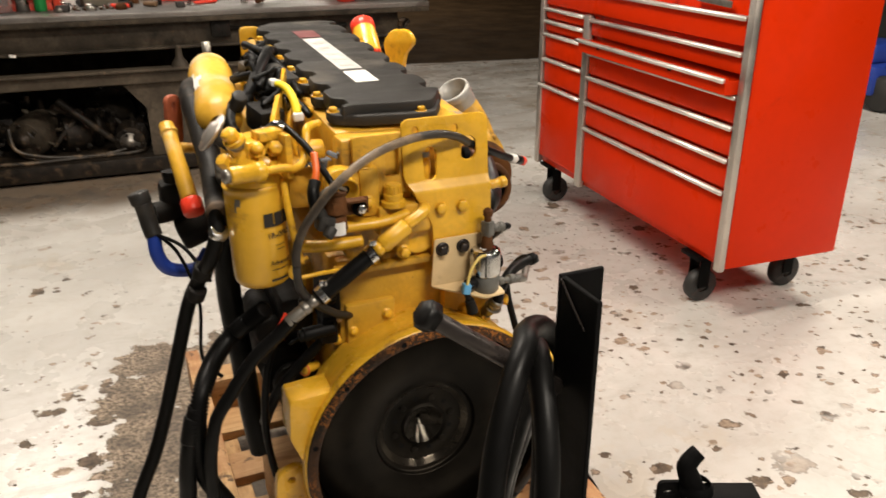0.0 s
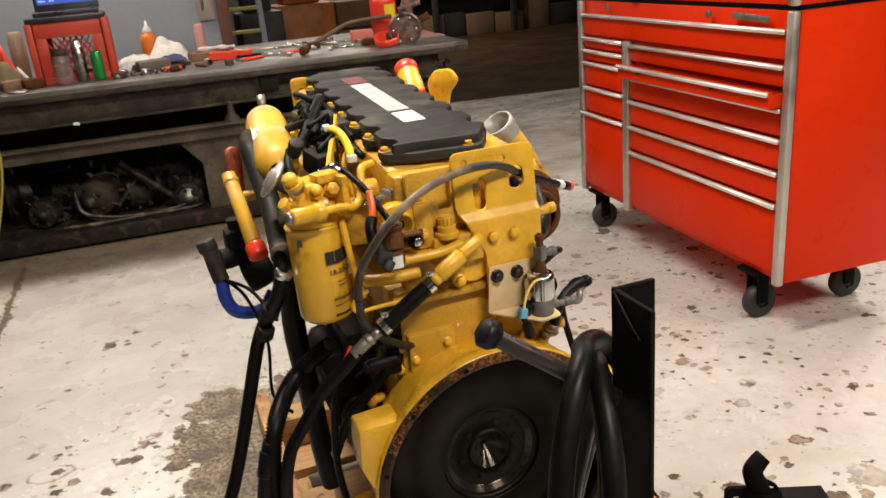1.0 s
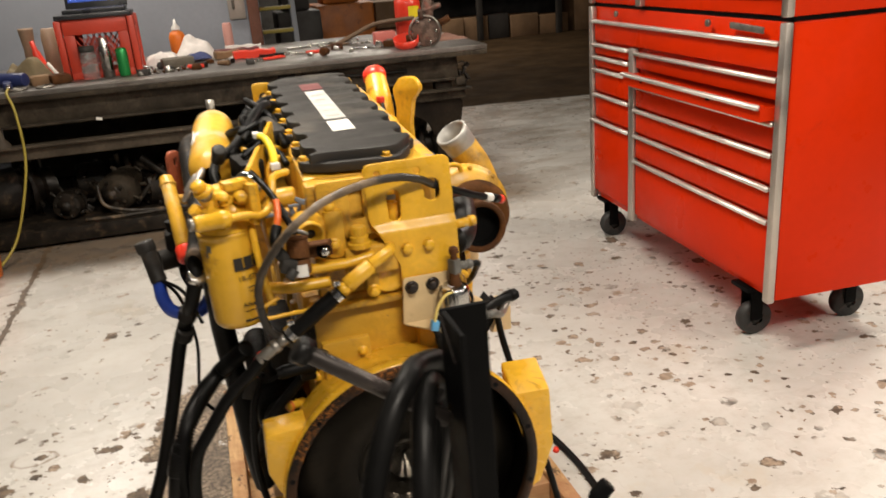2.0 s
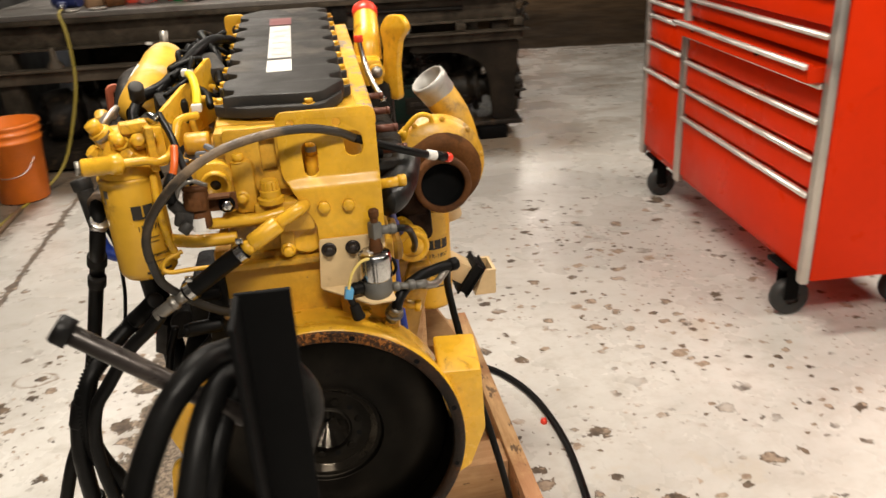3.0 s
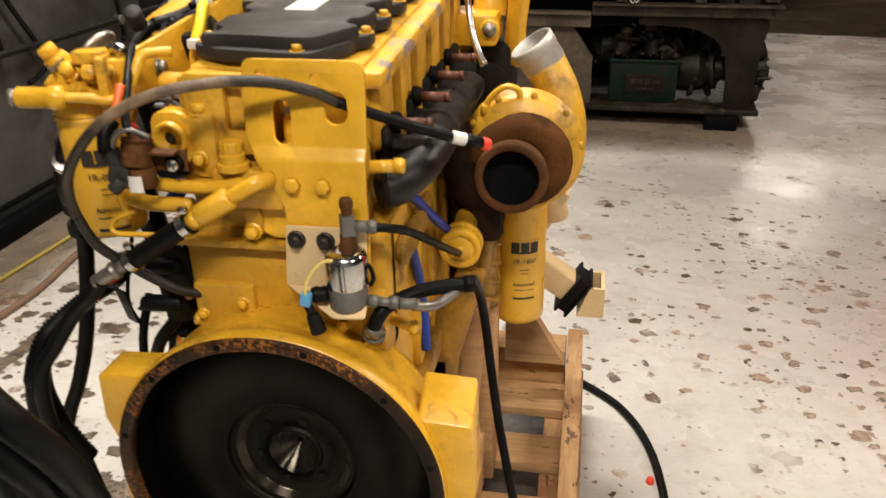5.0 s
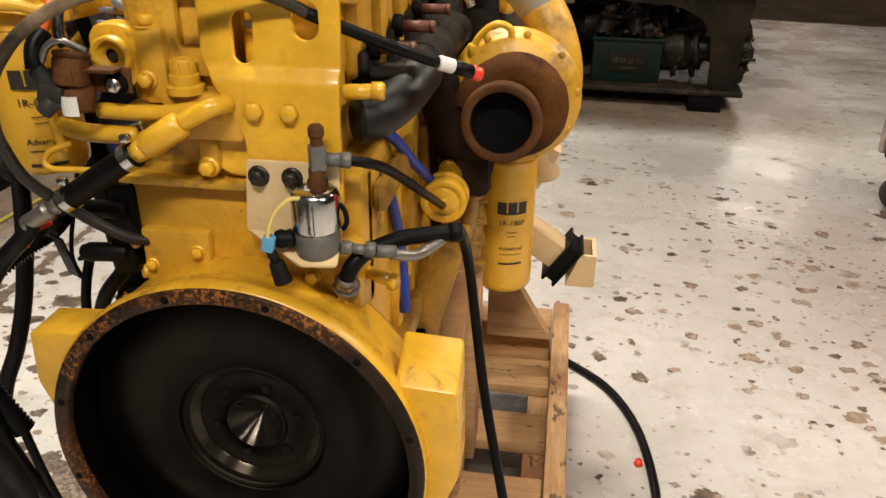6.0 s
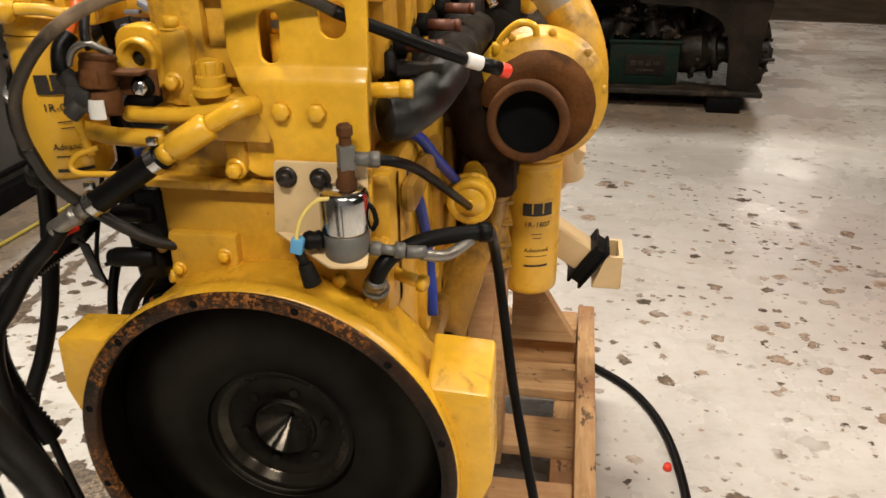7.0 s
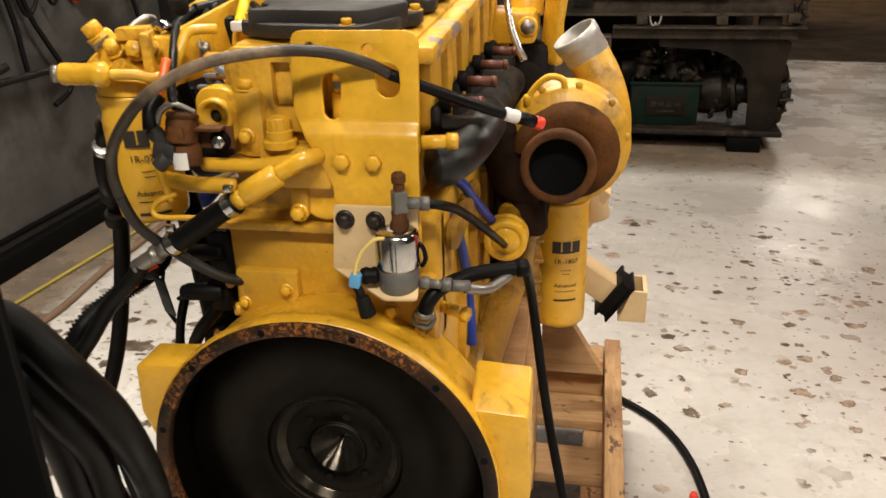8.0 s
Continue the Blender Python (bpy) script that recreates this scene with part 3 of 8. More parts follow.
    c = N.mix(N.math("MULTIPLY", N.math("MAXIMUM", near_wall, near_bench), 0.85), c, dirt)
    far = N.ramp(N.math("ADD", N.math("ADD", y, N.math("MULTIPLY", x, 0.17)), N.math("MULTIPLY", N.noise(4, 5), 0.15)), 7.16, 7.28)
    brown = N.mix(N.ramp(N.noise(2.2, 7, 0.65), 0.3, 0.7), (0.03, 0.018, 0.0085), (0.062, 0.038, 0.019))
    tread = N.ramp(N.noise(1.6, 9, 0.72, stretch=(0.7, 2.4, 1.0), distort=0.8, offset=(6, 1, 0)), 0.42, 0.66, 0.0, 0.75)
    c = N.mix(N.math("MULTIPLY", tread, N.ramp(y, 2.2, 4.6)), c, (0.215, 0.157, 0.103))
    c = N.mix(far, c, brown)
    N.link(N.ramp(far, 0.0, 1.0, 0.5, 0.06), N.bsdf.inputs["Specular IOR Level"])
    rough = N.math("ADD", N.ramp(N.noise(3, 6), 0.3, 0.7, 0.2, 0.36), N.math("ADD", N.math("MULTIPLY", worn, 0.35), N.math("MULTIPLY", far, 0.6)))
    relief = N.math("SUBTRACT", N.math("MULTIPLY", N.noise(50, 5), 0.12), worn)
    return N.finish(c, rough, relief, 0.35, 0.0025)


WORN_PIN = surface("worn_bolt_shank", (0.042, 0.034, 0.03), 0.34, 0.5, vary=0.35, big=25, fine=90, dirt=(0.06, 0.045, 0.035), dirt_amount=0.35, dirt_scale=25)
RING_STEEL = turned_material("oily_turned_ring", (0.025, 0.021, 0.016), (0.085, 0.072, 0.056), 0.2, 0.95, 0.25)
RUST_RING = rust_ring_material()
FLYWHEEL = turned_material("oily_turned_steel", (0.007, 0.006, 0.0046), (0.018, 0.0145, 0.0105), 0.36, 0.6)
PILOT_STEEL = turned_material("bright_bored_steel", (0.03, 0.026, 0.021), (0.1, 0.088, 0.072), 0.19, 0.96, 0.25)
WOOD, WOOD_RAIL, FLOOR = wood_material(), wood_along_y(), floor_material()


def glow(name, col, strength):
    N = Nodes(name)
    N.bsdf.inputs["Base Color"].default_value = (*col, 1)
    N.bsdf.inputs["Emission Color"].default_value = (*col, 1)
    N.bsdf.inputs["Emission Strength"].default_value = strength
    return N.mat


SCREEN = glow("blue_lit_screen", (0.012, 0.05, 0.3), 1.0)
SCREEN_TEXT = glow("pale_screen_text", (0.3, 0.45, 0.9), 1.0)

# ---- the room ----
X0, X1, Y0, Y1, TOP = -1.95, 8.0, -5.0, 15.0, 4.0
bm = B()
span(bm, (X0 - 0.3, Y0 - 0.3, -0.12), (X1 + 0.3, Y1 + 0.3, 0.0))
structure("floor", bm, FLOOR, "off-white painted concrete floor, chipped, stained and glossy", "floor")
bm = B()
span(bm, (X0 - 0.3, Y0 - 0.3, TOP), (X1 + 0.3, Y1 + 0.3, TOP + 0.15))
structure("ceiling", bm, DARK_VOID, "dark steel shop ceiling", "ceiling")
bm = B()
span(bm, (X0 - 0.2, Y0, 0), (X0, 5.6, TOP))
west = structure("wall_west", bm, DARK_WALL, "dark grey painted metal wall panel", "wall")
bm = B()
span(bm, (X0, 5.6, 0), (0.17, 5.75, TOP))
structure("wall_north", bm, GREY_PAINT, "grey painted metal wall behind the bench", "wall")
# bay, far and east walls are added, their dark colour dims the shop
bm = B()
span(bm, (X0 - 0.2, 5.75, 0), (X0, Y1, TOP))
structure("wall_northwest", bm, DARK_WALL, "added wall of the next bay, coloured dark for the dim shop", "wall")
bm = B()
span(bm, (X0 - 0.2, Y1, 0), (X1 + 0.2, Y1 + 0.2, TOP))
structure("wall_far", bm, DARK_WALL, "added far end wall, coloured dark for the dim shop", "wall")
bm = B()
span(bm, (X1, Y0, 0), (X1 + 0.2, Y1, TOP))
structure("wall_east", bm, DARK_WALL, "added side wall, coloured dark for the dim shop", "wall")
bm = B()
span(bm, (X0 - 0.2, Y0 - 0.2, 0), (X1 + 0.2, Y0, TOP))
structure("wall_south", bm, GREY_PAINT, "grey shop wall behind the camera", "wall")

# lamp fittings under the ceiling
for lx, ly, lz, _, ll in LAMPS:
    fit_box = thing("strip_light", (lx, ly, lz + 0.02), "white strip light hanging under the ceiling", "ceiling light", "strip lights")
    bm = B()
    box(bm, (lx, ly, lz + 0.05), (ll + 0.1, 0.4 if ll < 2 else 1.1, 0.07), None, 0.01)
    part("housing", bm, WHITE, fit_box)
    for s in (-0.5, 0.5):
        bm = B()
        cyl(bm, (lx + s, ly, lz + 0.085), (lx + s, ly, TOP), 0.006, seg=8)
        part("hanger", bm, STEEL, fit_box)

# west wall: posts, foot rail, conduit
bm = B()
span(bm, (X0, 3.12, 0), (X0 + 0.1, 3.34, TOP), 0.006)
structure("trim_post_1", bm, POST_PAINT, "black steel wall post", "post")
bm = B()
span(bm, (X0, 1.2, 0), (X0 + 0.1, 1.42, TOP), 0.006)
structure("trim_post_2", bm, POST_PAINT, "black steel wall post", "post")
bm = B()
span(bm, (X0, 1.42, 0.0), (X0 + 0.06, 3.12, 0.09), 0.006)
span(bm, (X0, 1.42, 0.12), (X0 + 0.02, 3.12, 0.14), 0.003)
structure("baseboard_1", bm, BLACK_STEEL, "black steel foot rail along the wall", "baseboard")
bm = B()
span(bm, (X0, -4.9, 0.0), (X0 + 0.06, 1.2, 0.09), 0.006)
structure("baseboard_2", bm, BLACK_STEEL, "black steel foot rail along the wall", "baseboard")
bm = B()
span(bm, (0.17, 5.58, 0), (0.26, 5.76, TOP), 0.004)
structure("trim_post_3", bm, BROWN_RUST, "rusty brown steel post at the wall's end", "post")

# ---- roll cabinet and the chest on it ----
CAB = Matrix(((0.9985, 0.0549, 0, 1.572), (-0.0549, 0.9985, 0, 0.98), (0, 0, 1, 0), (0, 0, 0, 1)))
UA, UB, ZB, ZT, DEEP = -0.026, 1.54, 0.216, 1.2, 0.55


def cab_part(name, bm, material, parent, label=""):
    bm.transform(CAB)
    return part(name, bm, material, parent, label)


cab = thing("roll_cabinet", CAB @ Vector((0.28, 0.75, 0)), "red enamelled roll cabinet with bright pulls, one drawer ajar", "tool cabinet")
bm = B()
box(bm, (DEEP / 2 + 0.012, (UA + UB) / 2, (ZB + ZT) / 2), (DEEP - 0.024, UB - UA, ZT - ZB), None, 0.008)
body = cab_part("body", bm, RED, cab)
for u0, u1, z0, z1, nm in ((UA - 0.003, UA + 0.032, ZB - 0.006, ZT, "corner_trim"), (UB - 0.036, UB + 0.003, ZB - 0.006, ZT, "corner_trim"), (1.046, 1.098, ZB - 0.006, 1.03, "divider_trim")):
    bm = B()
    box(bm, (0.006, (u0 + u1) / 2, (z0 + z1) / 2), (0.03, u1 - u0, z1 - z0), None, 0.006)
    cab_part(nm, bm, ALUMINIUM, cab, "brushed aluminium trim")


def drawer(u0, u1, z0, z1, out=0.0, parent=None):
    bm = B()
    if out > 0:
        t = 0.012
        for lo, hi in (((-out, u0, z0), (-out + t, u1, z1)), ((-out + t, u0, z0), (0.1, u0 + t, z1 - 0.012)), ((-out + t, u1 - t, z0), (0.1, u1, z1 - 0.012)), ((-out + t, u0 + t, z0), (0.1, u1 - t, z0 + t))):
            span(bm, lo, hi)
    else:
        box(bm, (0.009, (u0 + u1) / 2, (z0 + z1) / 2), (0.014, u1 - u0 - 0.006, z1 - z0 - 0.007), None, 0.004)
    d = cab_part("drawer", bm, RED, parent or cab)
    if out > 0:
        # liner and tools in flat black, the drawer's inner shade as colour
        liner = B()
        span(liner, (-out + 0.0125, u0 + 0.0125, z0 + 0.0125), (0.0, u1 - 0.0125, z0 + 0.03))
        for q in range(9):
            box(liner, (-out * 0.55, u0 + 0.08 + q * (u1 - u0 - 0.16) / 8, z0 + 0.036), (0.03, 0.05 + 0.02 * (q % 3), 0.014), Matrix.Rotation(0.3 * (q % 4), 3, "Z"), 0.003)
        cab_part("drawer_liner", liner, SHADE_BLACK, d, "black drawer liner and tools, shade put into their colour")
    bm = B()
    zc = z1 - 0.008
    prof = [(0.0, -0.0075), (-0.014, -0.0095), (-0.0185, -0.0065), (-0.019, 0.002), (-0.013, 0.0075), (0.0, 0.008)]
    a = [bm.verts.new((-out + 0.002 + p, u0 + 0.004, zc + q)) for p, q in prof]
    b = [bm.verts.new((-out + 0.002 + p, u1 - 0.004, zc + q)) for p, q in prof]
    for i in range(len(prof)):
        bm.faces.new((a[i], a[(i + 1) % 6], b[(i + 1) % 6], b[i]))
    bm.faces.new(a[::-1])
    bm.faces.new(b)
    cab_part("pull", bm, CHROME_PULL, d, "polished aluminium full-width pull")
    return d


CHROME_PULL = surface("polished_aluminium_pull", (0.78, 0.74, 0.69), 0.4, 0.7, vary=0.08, fine=50)
drawer(0.008, 1.494, 1.035, 1.14)
main = [1.02, 0.935, 0.872, 0.762, 0.642, 0.52]
for i, z1 in enumerate(main):
    z0 = main[i + 1] + 0.006 if i + 1 < len(main) else ZB + 0.03
    drawer(0.008, 1.044, z0, z1, 0.06 if i == 1 else 0.0)
side = [1.026, 0.965, 0.903, 0.778]
for i, z1 in enumerate(side):
    drawer(1.1, 1.494, side[i + 1] + 0.006 if i + 1 < len(side) else 0.65, z1)
drawer(1.1, 1.53, 0.255, 0.642, 0.0)
for u in (0.44, 1.23):
    bm = B()
    cyl(bm, (0.0, u, 1.176), (-0.012, u, 1.176), 0.014, bevel=0.002)
    cab_part("lock", bm, ZINC, cab, "round key lock")
bm = B()
box(bm, (-0.001, 0.2, 1.172), (0.008, 0.2, 0.024), Matrix.Rotation(0.04, 3, "X"), 0.0035)
cab_part("emblem", bm, ZINC, cab, "plain dull metal emblem bar")
for u, d in ((0.16, 0.05), (1.45, 0.06), (0.16, 0.47), (1.45, 0.47)):
    bm = B()
    box(bm, (d, u, ZB - 0.008), (0.1, 0.11, 0.016), None, 0.003)
    for s in (-0.033, 0.033):
        box(bm, (d + 0.01, u + s, 0.13), (0.05, 0.006, 0.12), None, 0.002)
    cs = cab_part("caster", bm, BLACK_STEEL, cab)
    bm = B()
    lathe(bm, [(0.028, -0.024), (0.058, -0.024), (0.068, -0.017), (0.07, 0), (0.068, 0.017), (0.058, 0.024), (0.028, 0.024), (0.028, -0.024)], (d + 0.02, u, 0.07), (0, 1, 0), 28)
    cab_part("tyre", bm, TYRE, cs)
    bm = B()
    lathe(bm, [(0, -0.027), (0.012, -0.027), (0.016, -0.02), (0.03, -0.012), (0.03, 0.012), (0.016, 0.02), (0.012, 0.027), (0, 0.027)], (d + 0.02, u, 0.07), (0, 1, 0), 20)
    for k in range(5):
        a = k * 2 * math.pi / 5
        box(bm, (d + 0.02 + 0.04 * math.cos(a), u - 0.02, 0.07 + 0.04 * math.sin(a)), (0.035, 0.01, 0.012), Matrix.Rotation(-a, 3, "Y"))
    cab_part("wheel_hub", bm, DARK_VOID, cs)

chest = thing("tool_chest", CAB @ Vector((0.28, 0.75, ZT)), "red tool chest standing on the roll cabinet", "tool chest")
bm = B()
box(bm, (0.29, (UA + UB) / 2, ZT + 0.008), (0.53, UB - UA - 0.02, 0.016))
cab_part("plinth", bm, BLACK_STEEL, chest, "black shadow gap plinth")
bm = B()
box(bm, (0.29, (UA + UB) / 2, ZT + 0.296), (0.55, UB - UA, 0.56), None, 0.008)
cab_part("body", bm, RED, chest)
for u0, u1 in ((UA - 0.003, UA + 0.032), (UB - 0.036, UB + 0.003), (0.985, 1.035)):
    bm = B()
    box(bm, (0.006, (u0 + u1) / 2, ZT + 0.296), (0.03, u1 - u0, 0.56), None, 0.006)
    cab_part("corner_trim", bm, ALUMINIUM, chest, "brushed aluminium trim")
for z1 in (1.36, 1.46, 1.56, 1.66, 1.75):
    drawer(0.008, 0.983, z1 - 0.09, z1, 0.0, chest)
    drawer(1.037, 1.494, z1 - 0.09, z1, 0.0, chest)

# ---- bench ----
BN = Matrix.Translation((0, 3.8, 0)) @ Matrix.Rotation(radians(-2.6), 4, "Z")
BZ = 0.945


def bench_part(name, bm, material, parent, label=""):
    bm.transform(BN)
    return part(name, bm, material, parent, label)


bench = thing("steel_workbench", BN @ Vector((-0.2, 0.8, 0)), "long greasy steel workbench with a deep frame and a low shelf", "workbench")
bm = B()
span(bm, (-1.85, 0.0, BZ - 0.03), (1.53, 1.62, BZ), 0.004)
bench_part("top", bm, BENCH_TOP, bench, "worn grey steel plate top")
bm = B()
span(bm, (-1.85, 0.06, 0.745), (1.34, 0.09, BZ - 0.031), 0.003)
bench_part("front_channel", bm, BENCH_STEEL, bench)
bm = B()
span(bm, (-1.85, 0.02, 0.735), (1.34, 0.058, 0.75), 0.003)
bench_part("channel_lip", bm, BENCH_STEEL, bench)
bm = B()
span(bm, (-1.85, 0.0, BZ - 0.06), (1.53, 0.012, BZ - 0.031), 0.002)
bench_part("top_edge", bm, BENCH_STEEL, bench)
bm = B()
span(bm, (-1.85, 0.0, 0.55), (0.4, 0.05, 0.63), 0.004)
span(bm, (-1.85, -0.03, 0.62), (0.4, 0.06, 0.635), 0.003)
bench_part("rail", bm, DUSTY_STEEL, bench)
bm = B()
span(bm, (0.402, 0.004, 0.615), (1.37, 0.05, 0.672), 0.004)
span(bm, (0.402, -0.035, 0.672), (1.41, 0.06, 0.686), 0.003)
roughen(bm, 0.004, 9)
bench_part("rail", bm, BENCH_STEEL, bench)
bm = B()
sheet(bm, soften([(0.66, 0.614), (1.36, 0.614), (1.33, 0.45), (1.31, 0.112), (1.165, 0.112), (1.16, 0.36), (1.1, 0.49), (0.96, 0.555), (0.66, 0.57)], 0.05), 0.014, Matrix.Translation((0, 0.035, 0)) @ XZ)
bench_part("gusset_panel", bm, WORN_PLATE, bench, "brown worn steel gusset plate")
for gx, gz in ((1.34, 0.7), (0.98, 0.69), (0.56, 0.69)):
    bm = B()
    box(bm, (gx, 0.02, gz + 0.026), (0.06, 0.05, 0.05), None, 0.006)
    cyl(bm, (gx, 0.02, gz + 0.05), (gx + 0.01, 0.02, 0.745), 0.012, seg=10)
    bench_part("stub", bm, BENCH_STEEL, bench)
bm = B()
tube(bm, [(0.6, -0.02, 0.74), (0.605, -0.03, 0.71), (0.62, -0.035, 0.69), (0.632, -0.03, 0.705)], 0.007, 8)
tube(bm, [(0.66, -0.02, 0.74), (0.655, -0.03, 0.715), (0.64, -0.04, 0.695), (0.628, -0.03, 0.71)], 0.007, 8)
bench_part("hanging_hook", bm, ZINC, bench, "dull steel hooks hanging over the rail")
bm = B()
for k in range(7):
    box(bm, (1.36 + 0.02 * (k % 3), 0.05 + 0.03 * (k % 2), 0.7 + 0.022 * k), (0.05, 0.04, 0.022), Matrix.Rotation(0.5 * k, 3, "Y"), 0.005)
roughen(bm, 0.006, 40)
bench_part("end_clutter", bm, GREASE, bench, "knobbly greasy fittings at the bench's end")
for x in (-1.45, -0.02):
    bm = B()
    lathe(bm, [(0.05, 0), (0.045, 0.02), (0.02, 0.05), (0.018, 0.1), (0.018, 0.12), (0, 0.12)], (x, 0.03, 0.635), (0, 0, 1), 14)
    bench_part("jack_foot", bm, DUSTY_STEEL, bench)
bm = B()
sheet(bm, [(-0.36, 0.55), (0.3, 0.55), (0.42, 0.38), (0.42, 0.1), (-0.24, 0.1), (-0.24, 0.4)], 0.03, Matrix.Translation((0, 0.05, 0)) @ XZ)
bench_part("gusset_panel", bm, DUSTY_STEEL, bench)
bm = B()
span(bm, (1.18, 0.044, 0.112), (1.29, 0.13, 0.74), 0.005)
bench_part("leg", bm, WORN_PLATE, bench)
bm = B()
span(bm, (1.07, -0.04, 0.0), (1.25, 0.2, 0.078), 0.006)
bench_part("foot", bm, BLACK_STEEL, bench, "black steel foot block")
for x in (-1.8, 1.2):
    bm = B()
    span(bm, (x, 1.45, 0.0), (x + 0.12, 1.57, BZ - 0.03), 0.005)
    bench_part("leg", bm, BENCH_STEEL, bench)
bm = B()
span(bm, (-1.8, 0.03, 0.0), (-1.68, 0.15, 0.74), 0.005)
bench_part("leg", bm, BENCH_STEEL, bench)
bm = B()
span(bm, (-1.85, 0.0, 0.02), (0.4, 1.55, 0.11), 0.005)
span(bm, (0.402, 0.0, 0.08), (1.36, 1.55, 0.11), 0.005)
span(bm, (0.402, 0.22, 0.0), (1.2, 0.24, 0.079), 0.004)
bench_part("shelf", bm, GREASE, bench, "low steel shelf, black with grease")
bm = B()
span(bm, (-1.85, 1.56, 0.0), (0.3, 1.6, BZ - 0.04))
span(bm, (0.3, 1.575, 0.0), (1.33, 1.6, 0.62))
bench_part("back_panel", bm, BENCH_STEEL, bench)
bm = B()
box(bm, (0.235, 0.05, 0.835), (0.11, 0.03, 0.1), None, 0.006)
box(bm, (0.213, 0.034, 0.835), (0.03, 0.006, 0.06), None, 0.003)
box(bm, (0.257, 0.034, 0.835), (0.03, 0.006, 0.06), None, 0.003)
bench_part("socket_box", bm, IRON, bench, "black electrical socket box")
bm = B()
box(bm, (-0.89, 0.017, 0.742), (0.034, 0.006, 0.016), Matrix.Rotation(0.15, 3, "Y"), 0.001)
bench_part("tag", bm, WHITE, bench, "small white tag stuck to the lip")
bm = B()
cyl(bm, (0.29, 0.05, 0.83), (1.0, 0.05, 0.82), 0.012, seg=12)
bench_part("conduit", bm, IRON, bench)

# ---- pallet under the engine ----
pallet = thing("engine_pallet", (0.0, 0.6, 0), "rough pine shipping pallet under the engine", "pallet")
for x in (-0.31, 0.04, 0.39):
    bm = B()
    box(bm, (x, 0.475, 0.073), (0.09, 0.95, 0.146), None, 0.004)
    part("skid", bm, WOOD_RAIL, pallet)
for y, w, z in ((0.15, 0.1, 0.18), (0.37, 0.11, 0.18), (0.576, 0.105, 0.18), (0.783, 0.115, 0.18)):
    bm = B()
    box(bm, (0.037, y, z - 0.02), (0.775, w, 0.025), None, 0.003)
    part("deck_board", bm, WOOD, pallet)
for x in (0.408, -0.335):
    bm = B()
    L = 0.945 if x > 0 else 1.03
    box(bm, (x, L / 2, 0.216), (0.038, L, 0.117), None, 0.003)
    part("side_rail", bm, WOOD_RAIL, pallet)
for y in (0.885, 0.28):
    bm = B()
    box(bm, (0.037, y, 0.212), (0.7, 0.085, 0.108), None, 0.004)
    part("cross_timber", bm, WOOD, pallet)
bm = B()
box(bm, (0.225, 0.52, 0.36), (0.045, 0.09, 0.4), None, 0.003)
part("upright", bm, WOOD, pallet)
bm = B()
sheet(bm, [(0.16, 0.257), (0.2, 0.615), (0.237, 0.615), (0.205, 0.257)], 0.05, Matrix.Translation((0, 0.44, 0)) @ XZ, bevel=0.003)
part("upright", bm, WOOD, pallet)
bm = B()
sheet(bm, [(0.24, 0.267), (0.385, 0.267), (0.27, 0.46), (0.24, 0.46)], 0.035, Matrix.Translation((0, 0.8, 0)) @ XZ)
part("brace", bm, WOOD, pallet)
for x in (-0.21, 0.2):
    bm = B()
    box(bm, (x, 0.3, 0.33), (0.09, 0.09, 0.13), None, 0.004)
    part("support_block", bm, WOOD, pallet)

# ---- diesel engine ----
eng = thing("diesel_engine", (0.0, 0.4, 0.157), "yellow inline diesel engine with black valve cover and hoses, on pallet", "engine")
FC = (0.002, -0.055, 0.579)
LEAN = Matrix.Translation((0, 0.1, 1.15)) @ Matrix.Rotation(radians(3.6), 4, "X") @ Matrix.Translation((0, -0.1, -1.15))

# flywheel housing
bm = B()
lathe(bm, [(0.224, 0.012), (0.224, 0.004), (0.2385, 0.004), (0.2415, 0.007), (0.2415, 0.024), (0.2365, 0.031), (0.232, 0.06), (0.231, 0.105), (0.226, 0.118), (0.1, 0.118)], FC, (0, 1, 0), 96)
housing = part("flywheel_housing", bm, YELLOW, eng, "yellow bell-shaped flywheel housing")
bm = B()
lathe(bm, [(0.2155, 0.1), (0.2165, 0.05), (0.2195, 0.008)], FC, (0, 1, 0), 96)
part("bore", bm, FLYWHEEL, housing, "oily black bore of the housing")
bm = B()
lathe(bm, [(0.2192, 0.011), (0.2198, 0.0012), (0.221, 0.0), (0.237, 0.0), (0.2388, 0.0014), (0.239, 0.006)], FC, (0, 1, 0), 96)
part("flange_face", bm, RUST_RING, housing, "rusty machined mating flange")
for k in range(12):
    a = radians(15 + 30 * k)
    p = Vector((FC[0] + 0.2288 * math.cos(a), FC[1] - 0.0012, FC[2] + 0.2288 * math.sin(a)))
    bm = B()
    lathe(bm, [(0.0, 0.0006), (0.0034, 0.0006), (0.0042, 0.0), (0.005, 0.0009)], p, (0, 1, 0), 12)
    part("bolt_hole", bm, SHADE_BLACK, housing)
